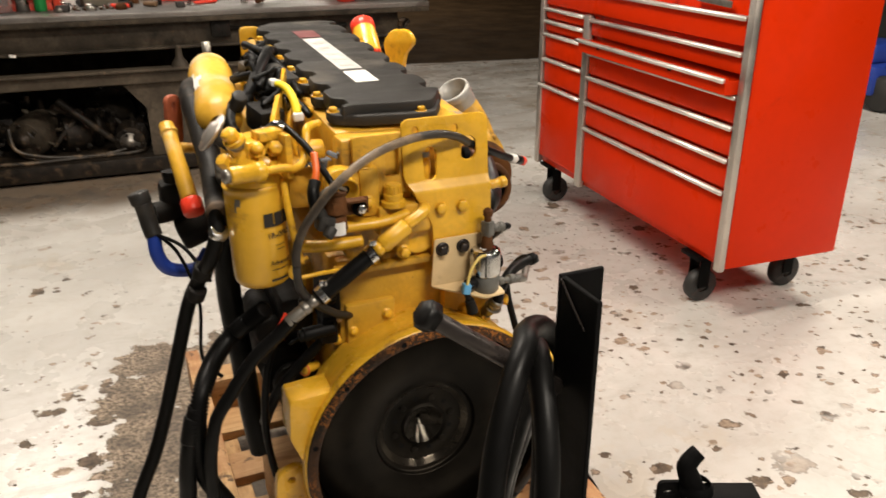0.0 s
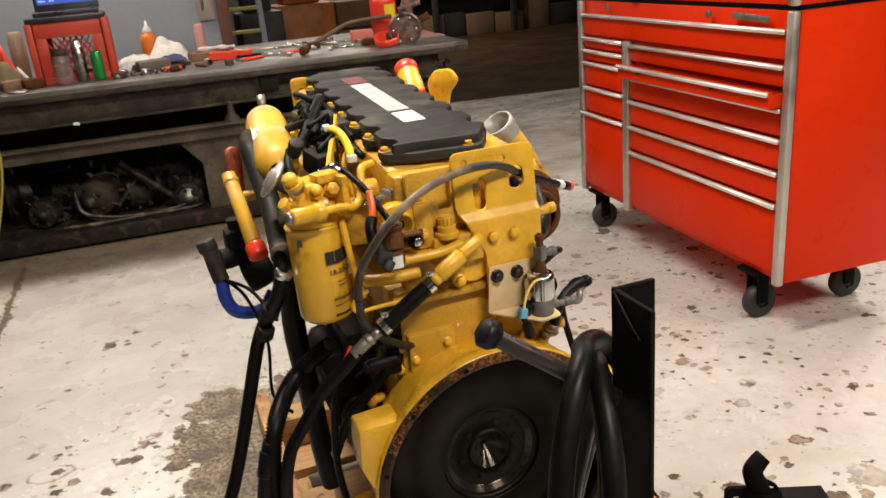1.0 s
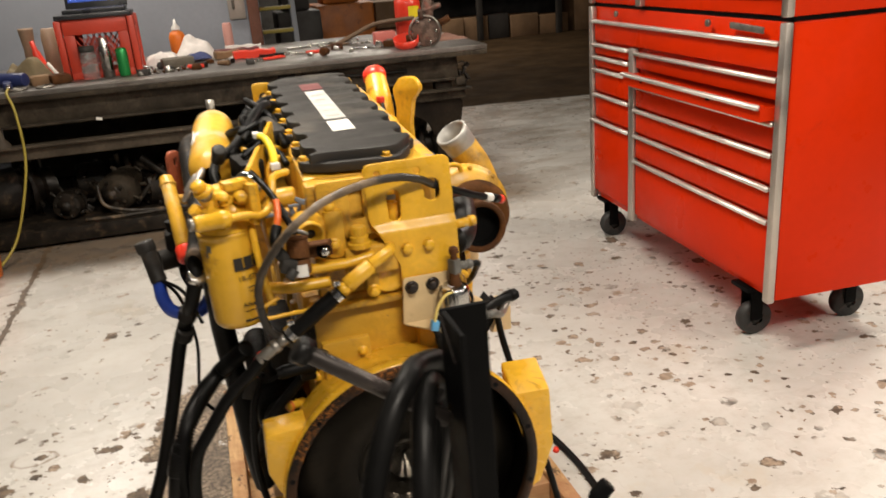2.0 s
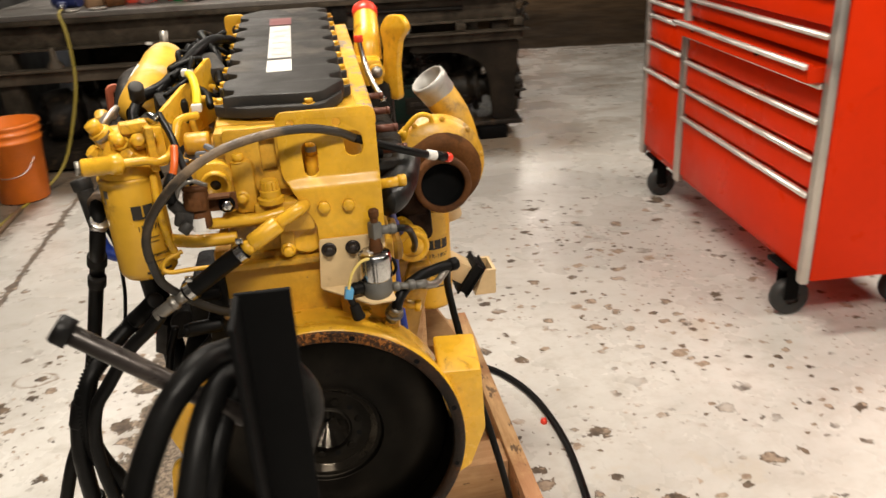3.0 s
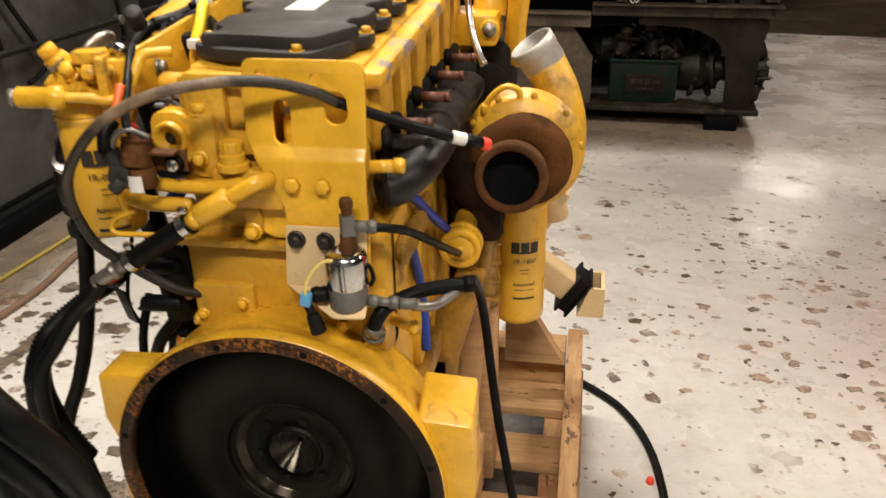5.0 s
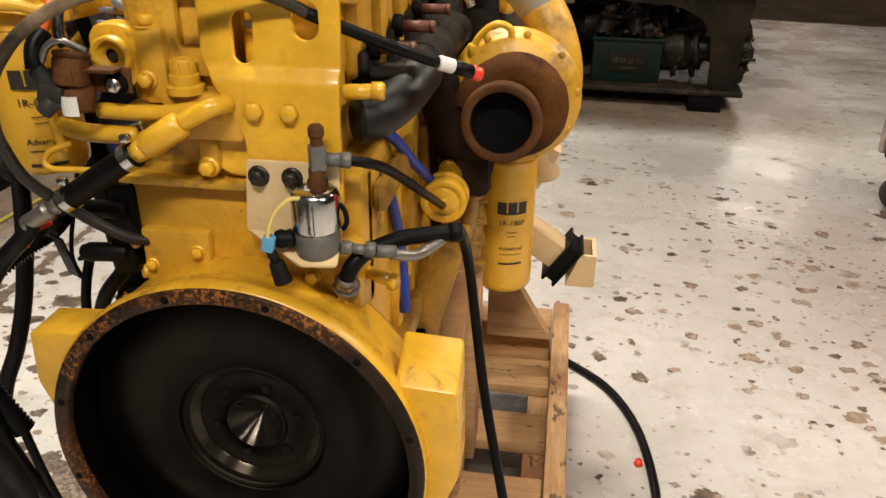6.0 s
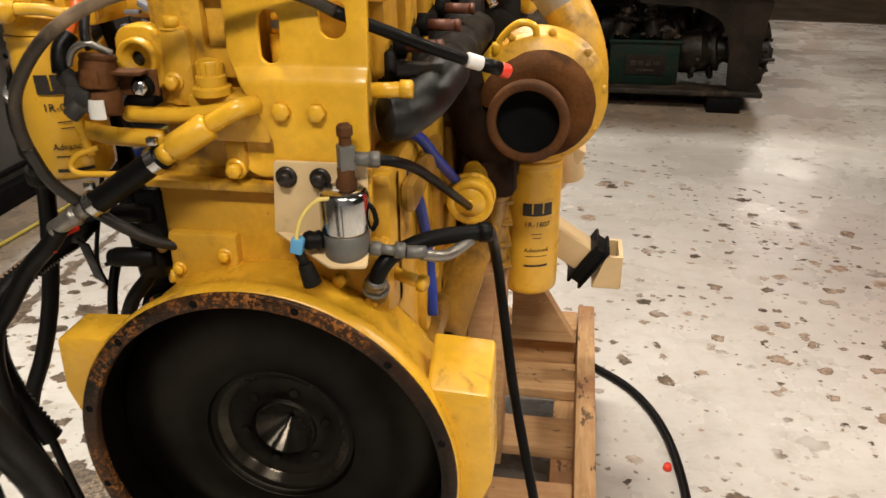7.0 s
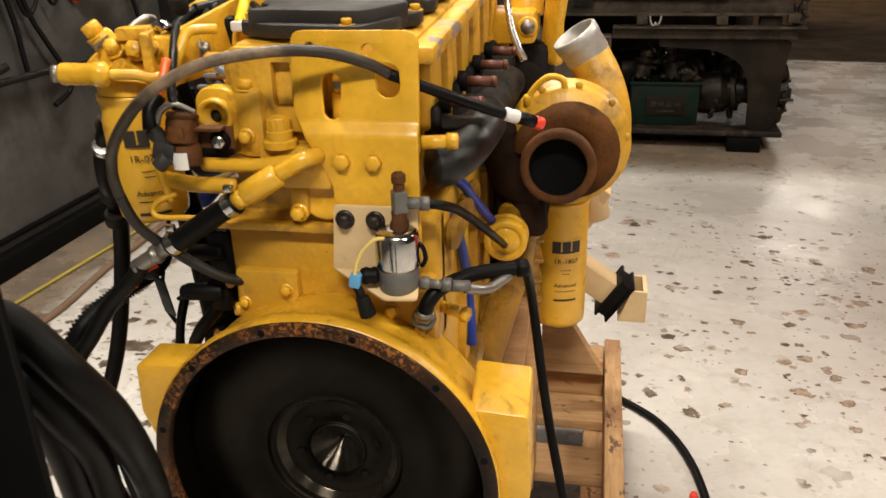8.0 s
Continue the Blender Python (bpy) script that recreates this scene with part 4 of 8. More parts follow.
for s in (-1, 1):
    bm = B()
    out, top = (0.274, 0.738) if s > 0 else (0.25, 0.73)
    sheet(bm, soften([(s * (0.205 if s > 0 else 0.18), top), (s * out, top - 0.004), (s * (out + 0.004), 0.575 if s > 0 else 0.655), (s * (0.25 if s > 0 else 0.238), 0.5 if s > 0 else 0.61), (s * (0.205 if s > 0 else 0.222), 0.475 if s > 0 else 0.6), (s * 0.226, 0.53 if s > 0 else 0.612), (s * (0.232 if s > 0 else 0.226), 0.586 if s > 0 else 0.625), (s * 0.222, 0.64), (s * 0.208, 0.69)][::s], 0.004), 0.062, Matrix.Translation((0, -0.008, 0)) @ XZ, bevel=0.0025)
    for v in bm.verts:
        if s > 0 and v.co.z > 0.6:
            v.co.z -= max(0.0, 0.023 - v.co.y) * 0.62
    part("mounting_pad", bm, YELLOW, housing)
bm = B()
sheet(bm, soften([(-0.275, 0.55), (-0.235, 0.56), (-0.2, 0.5), (-0.2, 0.4), (-0.255, 0.42), (-0.285, 0.46)], 0.014), 0.02, Matrix.Translation((0, 0.02, 0)) @ XZ, [[(-0.252 + 0.009 * math.cos(a * 0.7), 0.535 + 0.009 * math.sin(a * 0.7)) for a in range(9)]], 0.002)
part("lifting_lug", bm, YELLOW, housing)

# flywheel
bm = B()
lathe(bm, [(0.2145, 0.075), (0.2145, 0.058), (0.211, 0.0545), (0.1, 0.0545), (0.0985, 0.0565), (0.0975, 0.063), (0.094, 0.0655), (0.0885, 0.0655)], FC, (0, 1, 0), 96)
fly = part("flywheel", bm, FLYWHEEL, eng, "dark oily steel flywheel with turned rings", 20)
part("turned_ring", lathe(B(), [(0.0885, 0.0655), (0.0865, 0.0665), (0.0815, 0.0715), (0.079, 0.0725), (0.0775, 0.0745)], FC, (0, 1, 0), 96), RING_STEEL, fly, "faintly shining turned ring")
part("hub_face", lathe(B(), [(0.0775, 0.0745), (0.074, 0.0755), (0.0435, 0.0755), (0.042, 0.0735), (0.0415, 0.071), (0.0385, 0.0705)], FC, (0, 1, 0), 80), FLYWHEEL, fly, "", 20)
part("pilot_bore", lathe(B(), [(0.0385, 0.0705), (0.0375, 0.0715), (0.0365, 0.0745), (0.0065, 0.0975), (0.005, 0.099), (0.0045, 0.11), (0.0, 0.11)], FC, (0, 1, 0), 56), PILOT_STEEL, fly, "oily machined pilot bore")
for k in range(12):
    a = radians(30 * k + 12)
    p = (FC[0] + 0.0575 * math.cos(a), FC[1] + 0.0752, FC[2] + 0.0575 * math.sin(a))
    bm = B()
    if k % 2:
        lathe(bm, [(0.005, 0.0002), (0.0, 0.0002)], p, (0, 1, 0), 14)
        part("flywheel_hole", bm, SHADE_BLACK, fly)
    else:
        hexa(bm, Vector(p), (0, -1, 0), 0.0075, 0.0016)
        part("flywheel_bolt", bm, FLYWHEEL, fly)

# block, pan, head
bm = B()
span(bm, (-0.15, 0.065, 0.36), (0.15, 0.86, 0.93), 0.012)
block = part("engine_block", bm, YELLOW_CAST, eng)
for y in (0.2, 0.32, 0.44, 0.56, 0.68, 0.8):
    for x in (-0.152, 0.152):
        bm = B()
        box(bm, (x, y, 0.62), (0.022, 0.03, 0.5), None, 0.006)
        part("block_rib", bm, YELLOW_CAST, block)
for x in (0.15, -0.15):
    for y in (0.26, 0.38, 0.5, 0.62, 0.74):
        bm = B()
        s = 1 if x > 0 else -1
        lathe(bm, [(0.034, 0), (0.034, 0.012), (0.03, 0.016), (0.02, 0.012), (0, 0.012)], (x, y, 0.72), (s, 0, 0), 24)
        part("core_plug", bm, YELLOW_CAST, block)
bm = B()
span(bm, (-0.14, 0.1, 0.2), (0.14, 0.84, 0.375), 0.03, 3)
span(bm, (-0.165, 0.08, 0.36), (0.165, 0.86, 0.378), 0.004)
part("oil_pan", bm, BLACK_STEEL, eng, "black oil pan")
bm = B()
span(bm, (-0.118, 0.09, 0.925), (0.115, 0.86, 1.135), 0.01)
bm.transform(LEAN)
head = part("cylinder_head", bm, YELLOW_CAST, eng)
for i in range(6):
    y = 0.16 + i * 0.12
    bm = B()
    box(bm, (0.12, y, 1.03), (0.026, 0.07, 0.16), None, 0.01)
    bm.transform(LEAN)
    part("intake_rib", bm, YELLOW_CAST, head)
bm = B()
span(bm, (0.1, 0.1, 1.105), (0.142, 0.84, 1.128), 0.006)
bm.transform(LEAN)
part("head_ledge", bm, CHIPPED_YELLOW, head, "yellow ledge with paint flaked off")

# rear face: gear housing with bosses, ledges and covers
bm = B()
span(bm, (-0.138, 0.05, 0.74), (0.15, 0.1, 0.925), 0.008)
span(bm, (-0.118, 0.056, 0.92), (0.004, 0.11, 1.13), 0.008)
span(bm, (0.004, 0.058, 0.92), (0.12, 0.11, 1.04), 0.006)
rear = part("rear_gear_housing", bm, YELLOW_CAST, eng)
for lo, hi, bv, nm in (((-0.128, 0.036, 0.765), (-0.04, 0.056, 0.843), 0.004, "cover_plate"), ((-0.142, 0.03, 0.903), (0.03, 0.06, 0.914), 0.003, "ledge"), ((-0.068, 0.022, 0.965), (0.025, 0.06, 1.018), 0.006, "boss"), ((-0.097, 0.031, 1.0), (-0.06, 0.06, 1.088), 0.01, "column"), ((-0.118, 0.02, 0.985), (0.0, 0.06, 1.0), 0.005, "ledge"), ((-0.035, 0.03, 0.925), (-0.012, 0.06, 0.965), 0.004, "rib"), ((0.05, 0.03, 0.74), (0.15, 0.06, 0.85), 0.012, "boss")):
    bm = B()
    span(bm, lo, hi, bv)
    part(nm, bm, YELLOW_CAST, rear)
bm = B()
sheet(bm, rounded(-0.1, 1.035, 0.003, 1.134, 0.006), 0.014, Matrix.Translation((0, 0.049, 0)) @ XZ, [rounded(-0.05, 1.062, -0.022, 1.12, 0.005)[::-1]], 0.002)
part("pocket_frame", bm, YELLOW_CAST, rear, "cast face with an upright pocket")
bm = B()
sheet(bm, rounded(-0.146, 1.022, -0.098, 1.084, 0.016), 0.03, Matrix.Translation((0, 0.05, 0)) @ XZ, bevel=0.004)
lathe(bm, [(0.023, 0), (0.023, 0.012), (0.0195, 0.015), (0.017, 0.008), (0.0085, 0.008), (0.0085, 0.0)], (-0.121, 0.036, 1.054), (0, -1, 0), 28)
part("pump_flange", bm, YELLOW, rear)
bm = B()
lathe(bm, [(0, 0.001), (0.0086, 0.001), (0.0086, -0.01)], (-0.121, 0.034, 1.054), (0, -1, 0), 20)
part("port_hole", bm, INK, rear)
bm = B()
lathe(bm, [(0.034, 0), (0.034, 0.01), (0.03, 0.014), (0.026, 0.01), (0, 0.01)], (0.008, 0.05, 0.953), (0, -1, 0), 32)
part("round_cover", bm, YELLOW, rear)
for p, r, h in (((-0.056, 0.036, 0.817), 0.0072, 0.007), ((-0.118, 0.036, 0.795), 0.0066, 0.006), ((-0.024, 0.03, 0.932), 0.0092, 0.011), ((-0.083, 0.03, 1.03), 0.008, 0.01), ((0.09, 0.03, 0.8), 0.0085, 0.01), ((0.128, 0.03, 0.775), 0.0085, 0.01)):
    bm = B()
    hexa(bm, p, (0, -1, 0), r, h, r * 1.35)
    part("bolt", bm, YELLOW, rear)
bm = B()
lathe(bm, [(0, 0), (0.021, 0), (0.021, 0.008), (0.0165, 0.01), (0.0165, 0.02), (0.0125, 0.022), (0.0125, 0.034), (0.011, 0.037), (0, 0.037)], (-0.04, 0.03, 1.018), (0, 0, 1), 24)
for k in range(12):
    a = k * math.pi / 6
    box(bm, (-0.04 + 0.0127 * math.cos(a), 0.03 + 0.0127 * math.sin(a), 1.046), (0.003, 0.004, 0.014), Matrix.Rotation(a, 3, "Z"))
part("twelve_point_bolt", bm, YELLOW, rear)
bm = B()
hexa(bm, (-0.083, 0.045, 1.084), (0, 0, 1), 0.011, 0.012, 0.014)
part("bolt", bm, YELLOW, rear)
for p in ((-0.112, 0.07, 1.1), (-0.15, 0.12, 1.075)):
    bm = B()
    for q in range(5):
        box(bm, Vector(p) + Vector((-0.028 + 0.013 * q, 0.004 * (q % 2), 0.003 * ((q * 2) % 3) - 0.003)), (0.018, 0.012, 0.0055 + 0.002 * (q % 2)), Matrix.Rotation(0.5 * q, 3, "Y"), 0.002)
    roughen(bm, 0.003, 90)
    part("sealant_smear", bm, SILICONE, rear, "smear of grey-blue sealant")

# valve cover
LB = [0.133, 0.235, 0.335, 0.435, 0.535, 0.635, 0.735]
RB = [0.19, 0.29, 0.39, 0.49, 0.59, 0.69, 0.79]
XL, XR, YF, YB = -0.104, 0.098, 0.088, 0.845


def scallop(x0, x1, y0, y1, lob, sign):
    """An outline with a lobe (sign 1) or a bay (sign -1) at each bolt."""
    pts = [(x0 + 0.03, y0 + 0.012), (0.03, y0), (0.055, y0), (x1, y0 + 0.06)]
    for y in RB:
        pts += [(x1, y - 0.026), (x1 + lob * sign, y - 0.016), (x1 + lob * sign, y + 0.016), (x1, y + 0.026)]
    pts += [(x1, y1 - 0.02), (x1 - 0.03, y1), (x0 + 0.04, y1), (x0, y1 - 0.04)]
    for y in reversed(LB):
        pts += [(x0, y + 0.026), (x0 - lob * sign, y + 0.016), (x0 - lob * sign, y - 0.016), (x0, y - 0.026)]
    return pts


bm = B()
sheet(bm, soften(scallop(XL + 0.008, XR - 0.008, YF - 0.006, YB, 0.016, 1), 0.008, 3), 0.018, Matrix.Translation((0, 0, 1.148)), bevel=0.003)
bm.transform(LEAN)
cover = part("valve_cover", bm, PLASTIC, eng, "dusty black plastic valve cover with scalloped edges")
bm = B()
sheet(bm, soften(scallop(XL + 0.006, XR - 0.006, YF + 0.012, YB - 0.008, 0.02, -1), 0.01, 3), 0.028, Matrix.Translation((0, 0, 1.1595)), bevel=0.005)
bm.transform(LEAN)
part("cover_crown", bm, PLASTIC, cover)
spots = [(XL - 0.002, y) for y in LB] + [(XR + 0.002, y) for y in RB] + [(0.036, YF + 0.004)]
for x, y in spots:
    bm = B()
    hexa(bm, (x, y, 1.156), (0, 0, 1), 0.0072, 0.007, 0.0105)
    bm.transform(LEAN)
    part("cover_bolt", bm, YELLOW, cover)
for lo, hi, m, lb in (((-0.032, 0.24), (0.012, 0.322), WHITE, "white paper label"), ((-0.032, 0.34), (0.012, 0.63), GREY_LABEL, "worn printed grey label"), ((-0.034, 0.645), (0.014, 0.72), RED_INK, "faded red mark")):
    bm = B()
    span(bm, (*lo, 1.1734), (*hi, 1.1744))
    bm.transform(LEAN)
    q = part("label", bm, m, cover, lb)
for y, w in ((0.37, 0.03), (0.42, 0.024), (0.47, 0.03), (0.53, 0.02), (0.58, 0.028)):
    bm = B()
    box(bm, (-0.01, y, 1.1747), (w, 0.014, 0.0004))
    bm.transform(LEAN)
    part("print_bar", bm, FADED, cover)

# rear bracket plate, bent back at its middle
bm = B()
ring = [(math.cos(k * math.pi / 8), math.sin(k * math.pi / 8)) for k in range(16)]
slot = [(0.0285 + 0.0138 * c, (1.0985 if s >= 0 else 1.067) + 0.0138 * s) for c, s in ring]
big = [(0.0985 + 0.0165 * c, (1.108 if s > 0 else 1.096) + 0.016 * s) for c, s in ring]
eye1 = [(0.0745 + 0.0082 * c, 1.1375 + 0.0082 * s) for c, s in ring]
eye2 = [(0.004 + 0.0075 * c, 1.1405 + 0.0075 * s) for c, s in ring]
shape = soften([(0.028, 0.862), (0.134, 0.862), (0.134, 1.158), (-0.018, 1.158), (-0.018, 1.06), (0.0285, 0.974)], 0.014)
sheet(bm, shape, 0.008, Matrix.Translation((0, 0.024, 0)) @ XZ, [slot, big, eye1, eye2], 0.0015)
# a joggle sets the upper half of the plate back
JOG = 1.03
for k in range(13):
    bmesh.ops.bisect_plane(bm, geom=bm.verts[:] + bm.edges[:] + bm.faces[:], plane_co=(0, 0, JOG + 0.0022 * k), plane_no=(0, 0, 1))


def jog_angle(s):
    if s < 0.008:
        return radians(38) * s / 0.008
    return radians(38) if s < 0.019 else max(radians(5), radians(38) - radians(33) * (s - 0.019) / 0.008)


for v in bm.verts:
    d = v.co.z - JOG
    if d > 0:
        q, y, z, n = v.co.y - 0.024, 0.0, 0.0, 60
        for k in range(n):
            a = jog_angle((k + 0.5) * d / n)
            y, z = y + math.sin(a) * d / n, z + math.cos(a) * d / n
        a = jog_angle(d)
        v.co.y, v.co.z = 0.024 + y + q * math.cos(a), JOG + z - q * math.sin(a)
plate = part("rear_bracket", bm, YELLOW, eng, "bent yellow steel bracket with slots")
for x in (0.041, 0.0805):
    bm = B()
    hexa(bm, (x, 0.02, 1.004), (0, -1, 0), 0.0105, 0.009, 0.0)
    part("bolt", bm, YELLOW, plate)

# cream bracket with the solenoid valve
bm = B()
sheet(bm, soften([(0.021, 0.862), (0.132, 0.862), (0.132, 0.949), (0.028, 0.949)], 0.004), 0.004, Matrix.Translation((0, 0.016, 0)) @ XZ, bevel=0.0008)
SH = Matrix.Translation((0, 0.016, 0.862))
sheet(bm, soften([(0.021, 0.0), (0.1, -0.056), (0.14, -0.052), (0.132, 0.0)], 0.006), 0.004, SH @ Matrix.Rotation(radians(13), 4, "X"), bevel=0.0008)
cream = part("solenoid_bracket", bm, CREAM, eng, "cream painted steel angle bracket")
for x in (0.041, 0.08):
    bm = B()
    lathe(bm, [(0, 0), (0.0125, 0), (0.0125, 0.0015), (0.0095, 0.003), (0, 0.003)], (x, 0.014, 0.931), (0, -1, 0), 24)
    hexa(bm, (x, 0.011, 0.931), (0, -1, 0), 0.0088, 0.009)
    part("bolt", bm, WORN_PIN, cream, "dark oily hexagon bolt")
sol = part("solenoid_valve", lathe(B(), [(0, 0), (0.0235, 0), (0.0248, 0.002), (0.0258, 0.031), (0.0248, 0.032), (0, 0.032)], (0.1125, -0.009, 0.8505), (0, 0, 1), 40), DULL_CAST, eng, "zinc-plated solenoid valve with chromed top")
part("chromed_can", lathe(B(), [(0.0248, 0.0323), (0.0268, 0.0335), (0.0272, 0.0355), (0.0272, 0.0695), (0.0255, 0.0765), (0.0215, 0.0795), (0, 0.0798)], (0.1125, -0.009, 0.8505), (0, 0, 1), 40), CHROME, sol)
for k, w in ((-0.004, 0.014), (0.003, 0.018)):
    bm = B()
    box(bm, (0.11, -0.012 + k, 0.9308), (w, 0.0025, 0.0008))
    part("print_bar", bm, WHITE, sol)
bm = B()
lathe(bm, [(0, 0), (0.0098, 0), (0.0112, 0.004), (0.0112, 0.012), (0.0092, 0.016), (0.0092, 0.026), (0, 0.026)], (0.116, -0.008, 0.927), (0, 0, 1), 20)
roughen(bm, 0.0008, 200)
part("pipe_nipple", bm, RUST, sol, "rusty brown pipe nipple")
bm = B()
lathe(bm, [(0, 0), (0.0065, 0), (0.0065, 0.009), (0.0085, 0.011), (0.0085, 0.02), (0.0055, 0.023), (0, 0.024)], (0.117, -0.007, 0.978), (0, 0, 1), 16)
roughen(bm, 0.0008, 200)
part("pipe_plug", bm, RUST, sol, "rusty brown pipe plug")
bm = B()
box(bm, (0.117, -0.007, 0.965), (0.0175, 0.019, 0.028), Matrix.Rotation(0.5, 3, "Z"), 0.003)
cyl(bm, (0.125, -0.005, 0.963), (0.142, 0.0, 0.961), 0.0075, seg=16)
hexa(bm, (0.14, 0.0, 0.961), (1, 0.2, -0.05), 0.009, 0.012)
part("tee_fitting", bm, DULL_CAST, sol)
bm = B()
hexa(bm, (0.138, -0.006, 0.86), (1, 0.15, -0.1), 0.0085, 0.012)
cyl(bm, (0.149, -0.004, 0.859), (0.17, 0.0, 0.855), 0.006, seg=14)
hexa(bm, (0.164, -0.001, 0.857), (1, 0.2, -0.12), 0.0095, 0.012)
cyl(bm, (0.176, 0.002, 0.854), (0.196, 0.012, 0.85), 0.0075, seg=14)
part("pipe_fitting", bm, DULL_CAST, sol)
bm = B()
tube(bm, [(0.192, 0.01, 0.848), (0.21, 0.025, 0.84), (0.222, 0.045, 0.836), (0.24, 0.07, 0.842)], 0.0068, 12)
part("braided_line", bm, ZINC, sol, "silver braided fuel line")
bm = B()
tube(bm, [(0.105, -0.03, 0.926), (0.09, -0.032, 0.924), (0.074, -0.036, 0.908), (0.066, -0.038, 0.885), (0.066, -0.036, 0.872)], 0.0025, 8)
part("wire", bm, WIRE_YELLOW, sol, "thin yellow wire")
bm = B()
tube(bm, [(0.13, -0.01, 0.918), (0.142, -0.008, 0.91), (0.146, -0.006, 0.893), (0.14, 0.0, 0.88)], 0.003, 8)
part("wire", bm, RUBBER, sol)
bm = B()
box(bm, (0.065, -0.034, 0.872), (0.014, 0.014, 0.018), Matrix.Rotation(0.2, 3, "Y"), 0.002)
part("connector", bm, LIGHT_BLUE, sol, "light blue wire connector")
bm = B()
cyl(bm, (0.066, -0.034, 0.863), (0.072, -0.034, 0.846), 0.0055, seg=12)
cyl(bm, (0.071, -0.034, 0.85), (0.078, -0.034, 0.824), 0.0085, 0.0105, seg=14, bevel=0.002)
part("plug", bm, IRON, sol)
bm = B()
lathe(bm, [(0, 0), (0.0085, 0.001), (0.0115, 0.006), (0.0095, 0.011), (0.0112, 0.016), (0.009, 0.022), (0.006, 0.024)], (0.09, -0.018, 0.872), (-1, -0.4, 0.1), 16)
part("rubber_boot", bm, RUBBER, sol)

# black tube from the tee to the round cap, and the lines on the right flank
bm = B()
tube(bm, [(0.15, 0.002, 0.96), (0.165, 0.01, 0.956), (0.18, 0.06, 0.93), (0.2, 0.17, 0.86), (0.209, 0.278, 0.797)], 0.006, 12)
part("air_line", bm, RUBBER, eng)
bm = B()
lathe(bm, [(0, 0), (0.0215, 0), (0.0222, 0.0014), (0.0238, 0.0014), (0.0245, 0), (0.0332, 0), (0.0345, 0.0015), (0.0345, 0.02), (0.0325, 0.022), (0.0325, 0.026), (0.036, 0.027), (0.036, 0.034), (0.02, 0.036), (0.02, 0.12)], (0.209, 0.29, 0.797), (-0.05, 1, 0.05), 40)
lathe(bm, [(0, -0.004), (0.005, -0.004), (0.0075, 0.0005), (0.0085, 0.003)], (0.209, 0.29, 0.797), (-0.05, 1, 0.05), 16)
part("round_cap", bm, YELLOW, eng, "round yellow cap with a centre screw")
for pts, r in (([(0.138, 0.13, 0.9), (0.15, 0.15, 0.885), (0.158, 0.165, 0.85), (0.162, 0.19, 0.79), (0.166, 0.2, 0.72), (0.17, 0.19, 0.665)], 0.0075), ([(0.145, 0.17, 0.94), (0.158, 0.19, 0.925), (0.17, 0.24, 0.88), (0.185, 0.3, 0.83), (0.19, 0.34, 0.805)], 0.0075)):
    bm = B()
    tube(bm, pts, r, 12)
    part("fuel_line", bm, DARK_BLUE, eng, "dark blue fuel line")
bm = B()
tube(bm, [(0.141, -0.001, 0.815), (0.146, 0.0, 0.83), (0.16, 0.012, 0.845), (0.192, 0.04, 0.852), (0.225, 0.065, 0.85), (0.25, 0.075, 0.85)], 0.0098, 14)
hexa(bm, (0.248, 0.074, 0.85), (1, 0.3, 0), 0.012, 0.016)
part("oil_hose", bm, RUBBER, eng)
bm = B()
cyl(bm, (0.134, 0.03, 0.78), (0.139, 0.004, 0.808), 0.011, seg=16)
hexa(bm, (0.138, 0.008, 0.802), (0.15, -0.45, 0.9), 0.0145, 0.012, 0.016)
cyl(bm, (0.14, 0.0, 0.812), (0.142, -0.003, 0.82), 0.0115, seg=16)
part("hose_fitting", bm, ZINC, eng, "dull steel hose fitting")
bm = B()
cyl(bm, (0.13, 0.07, 0.797), (0.185, 0.05, 0.79), 0.008, seg=14)
hexa(bm, (0.18, 0.052, 0.79), (1, -0.3, -0.1), 0.011, 0.01)
part("drain_stub", bm, YELLOW, eng)
bm = B()
tube(bm, [(0.256, 0.08, 0.85), (0.256, 0.13, 0.825), (0.262, 0.19, 0.74), (0.29, 0.15, 0.58), (0.325, 0.11, 0.43), (0.352, 0.1, 0.3), (0.372, 0.12, 0.18)], 0.0072, 14)
part("breather_hose", bm, RUBBER, eng, "long black rubber hose hanging down the flank")
bm = B()
for lo, hi in (((0.15, 0.12, 0.6), (0.178, 0.6, 0.64)), ((0.15, 0.09, 0.86), (0.17, 0.3, 0.9)), ((0.15, 0.3, 0.42), (0.19, 0.7, 0.58))):
    span(bm, lo, hi, 0.01)
part("side_cover", bm, SHADED_GRIME_YELLOW, eng)
bm = B()
sheet(bm, soften([(0.108, 0.45), (0.202, 0.745), (0.246, 0.745), (0.166, 0.45)], 0.006), 0.03, Matrix.Translation((0, 0.315, 0)) @ XZ, bevel=0.003)
part("side_rail", bm, SHADED_GRIME_YELLOW, eng, "grimy yellow support rail")

# oil filter
OF = (0.283, 0.6, 0.508)
bm = B()
lathe(bm, [(0, 0.004), (0.03, 0.002), (0.046, 0.0), (0.0515, 0.006), (0.0525, 0.014), (0.0525, 0.245), (0.051, 0.252), (0.054, 0.254), (0.054, 0.262), (0, 0.262)], OF, (0, 0, 1), 48)
oil = part("oil_filter", bm, YELLOW_FILTER, eng, "yellow spin-on oil filter with black print")


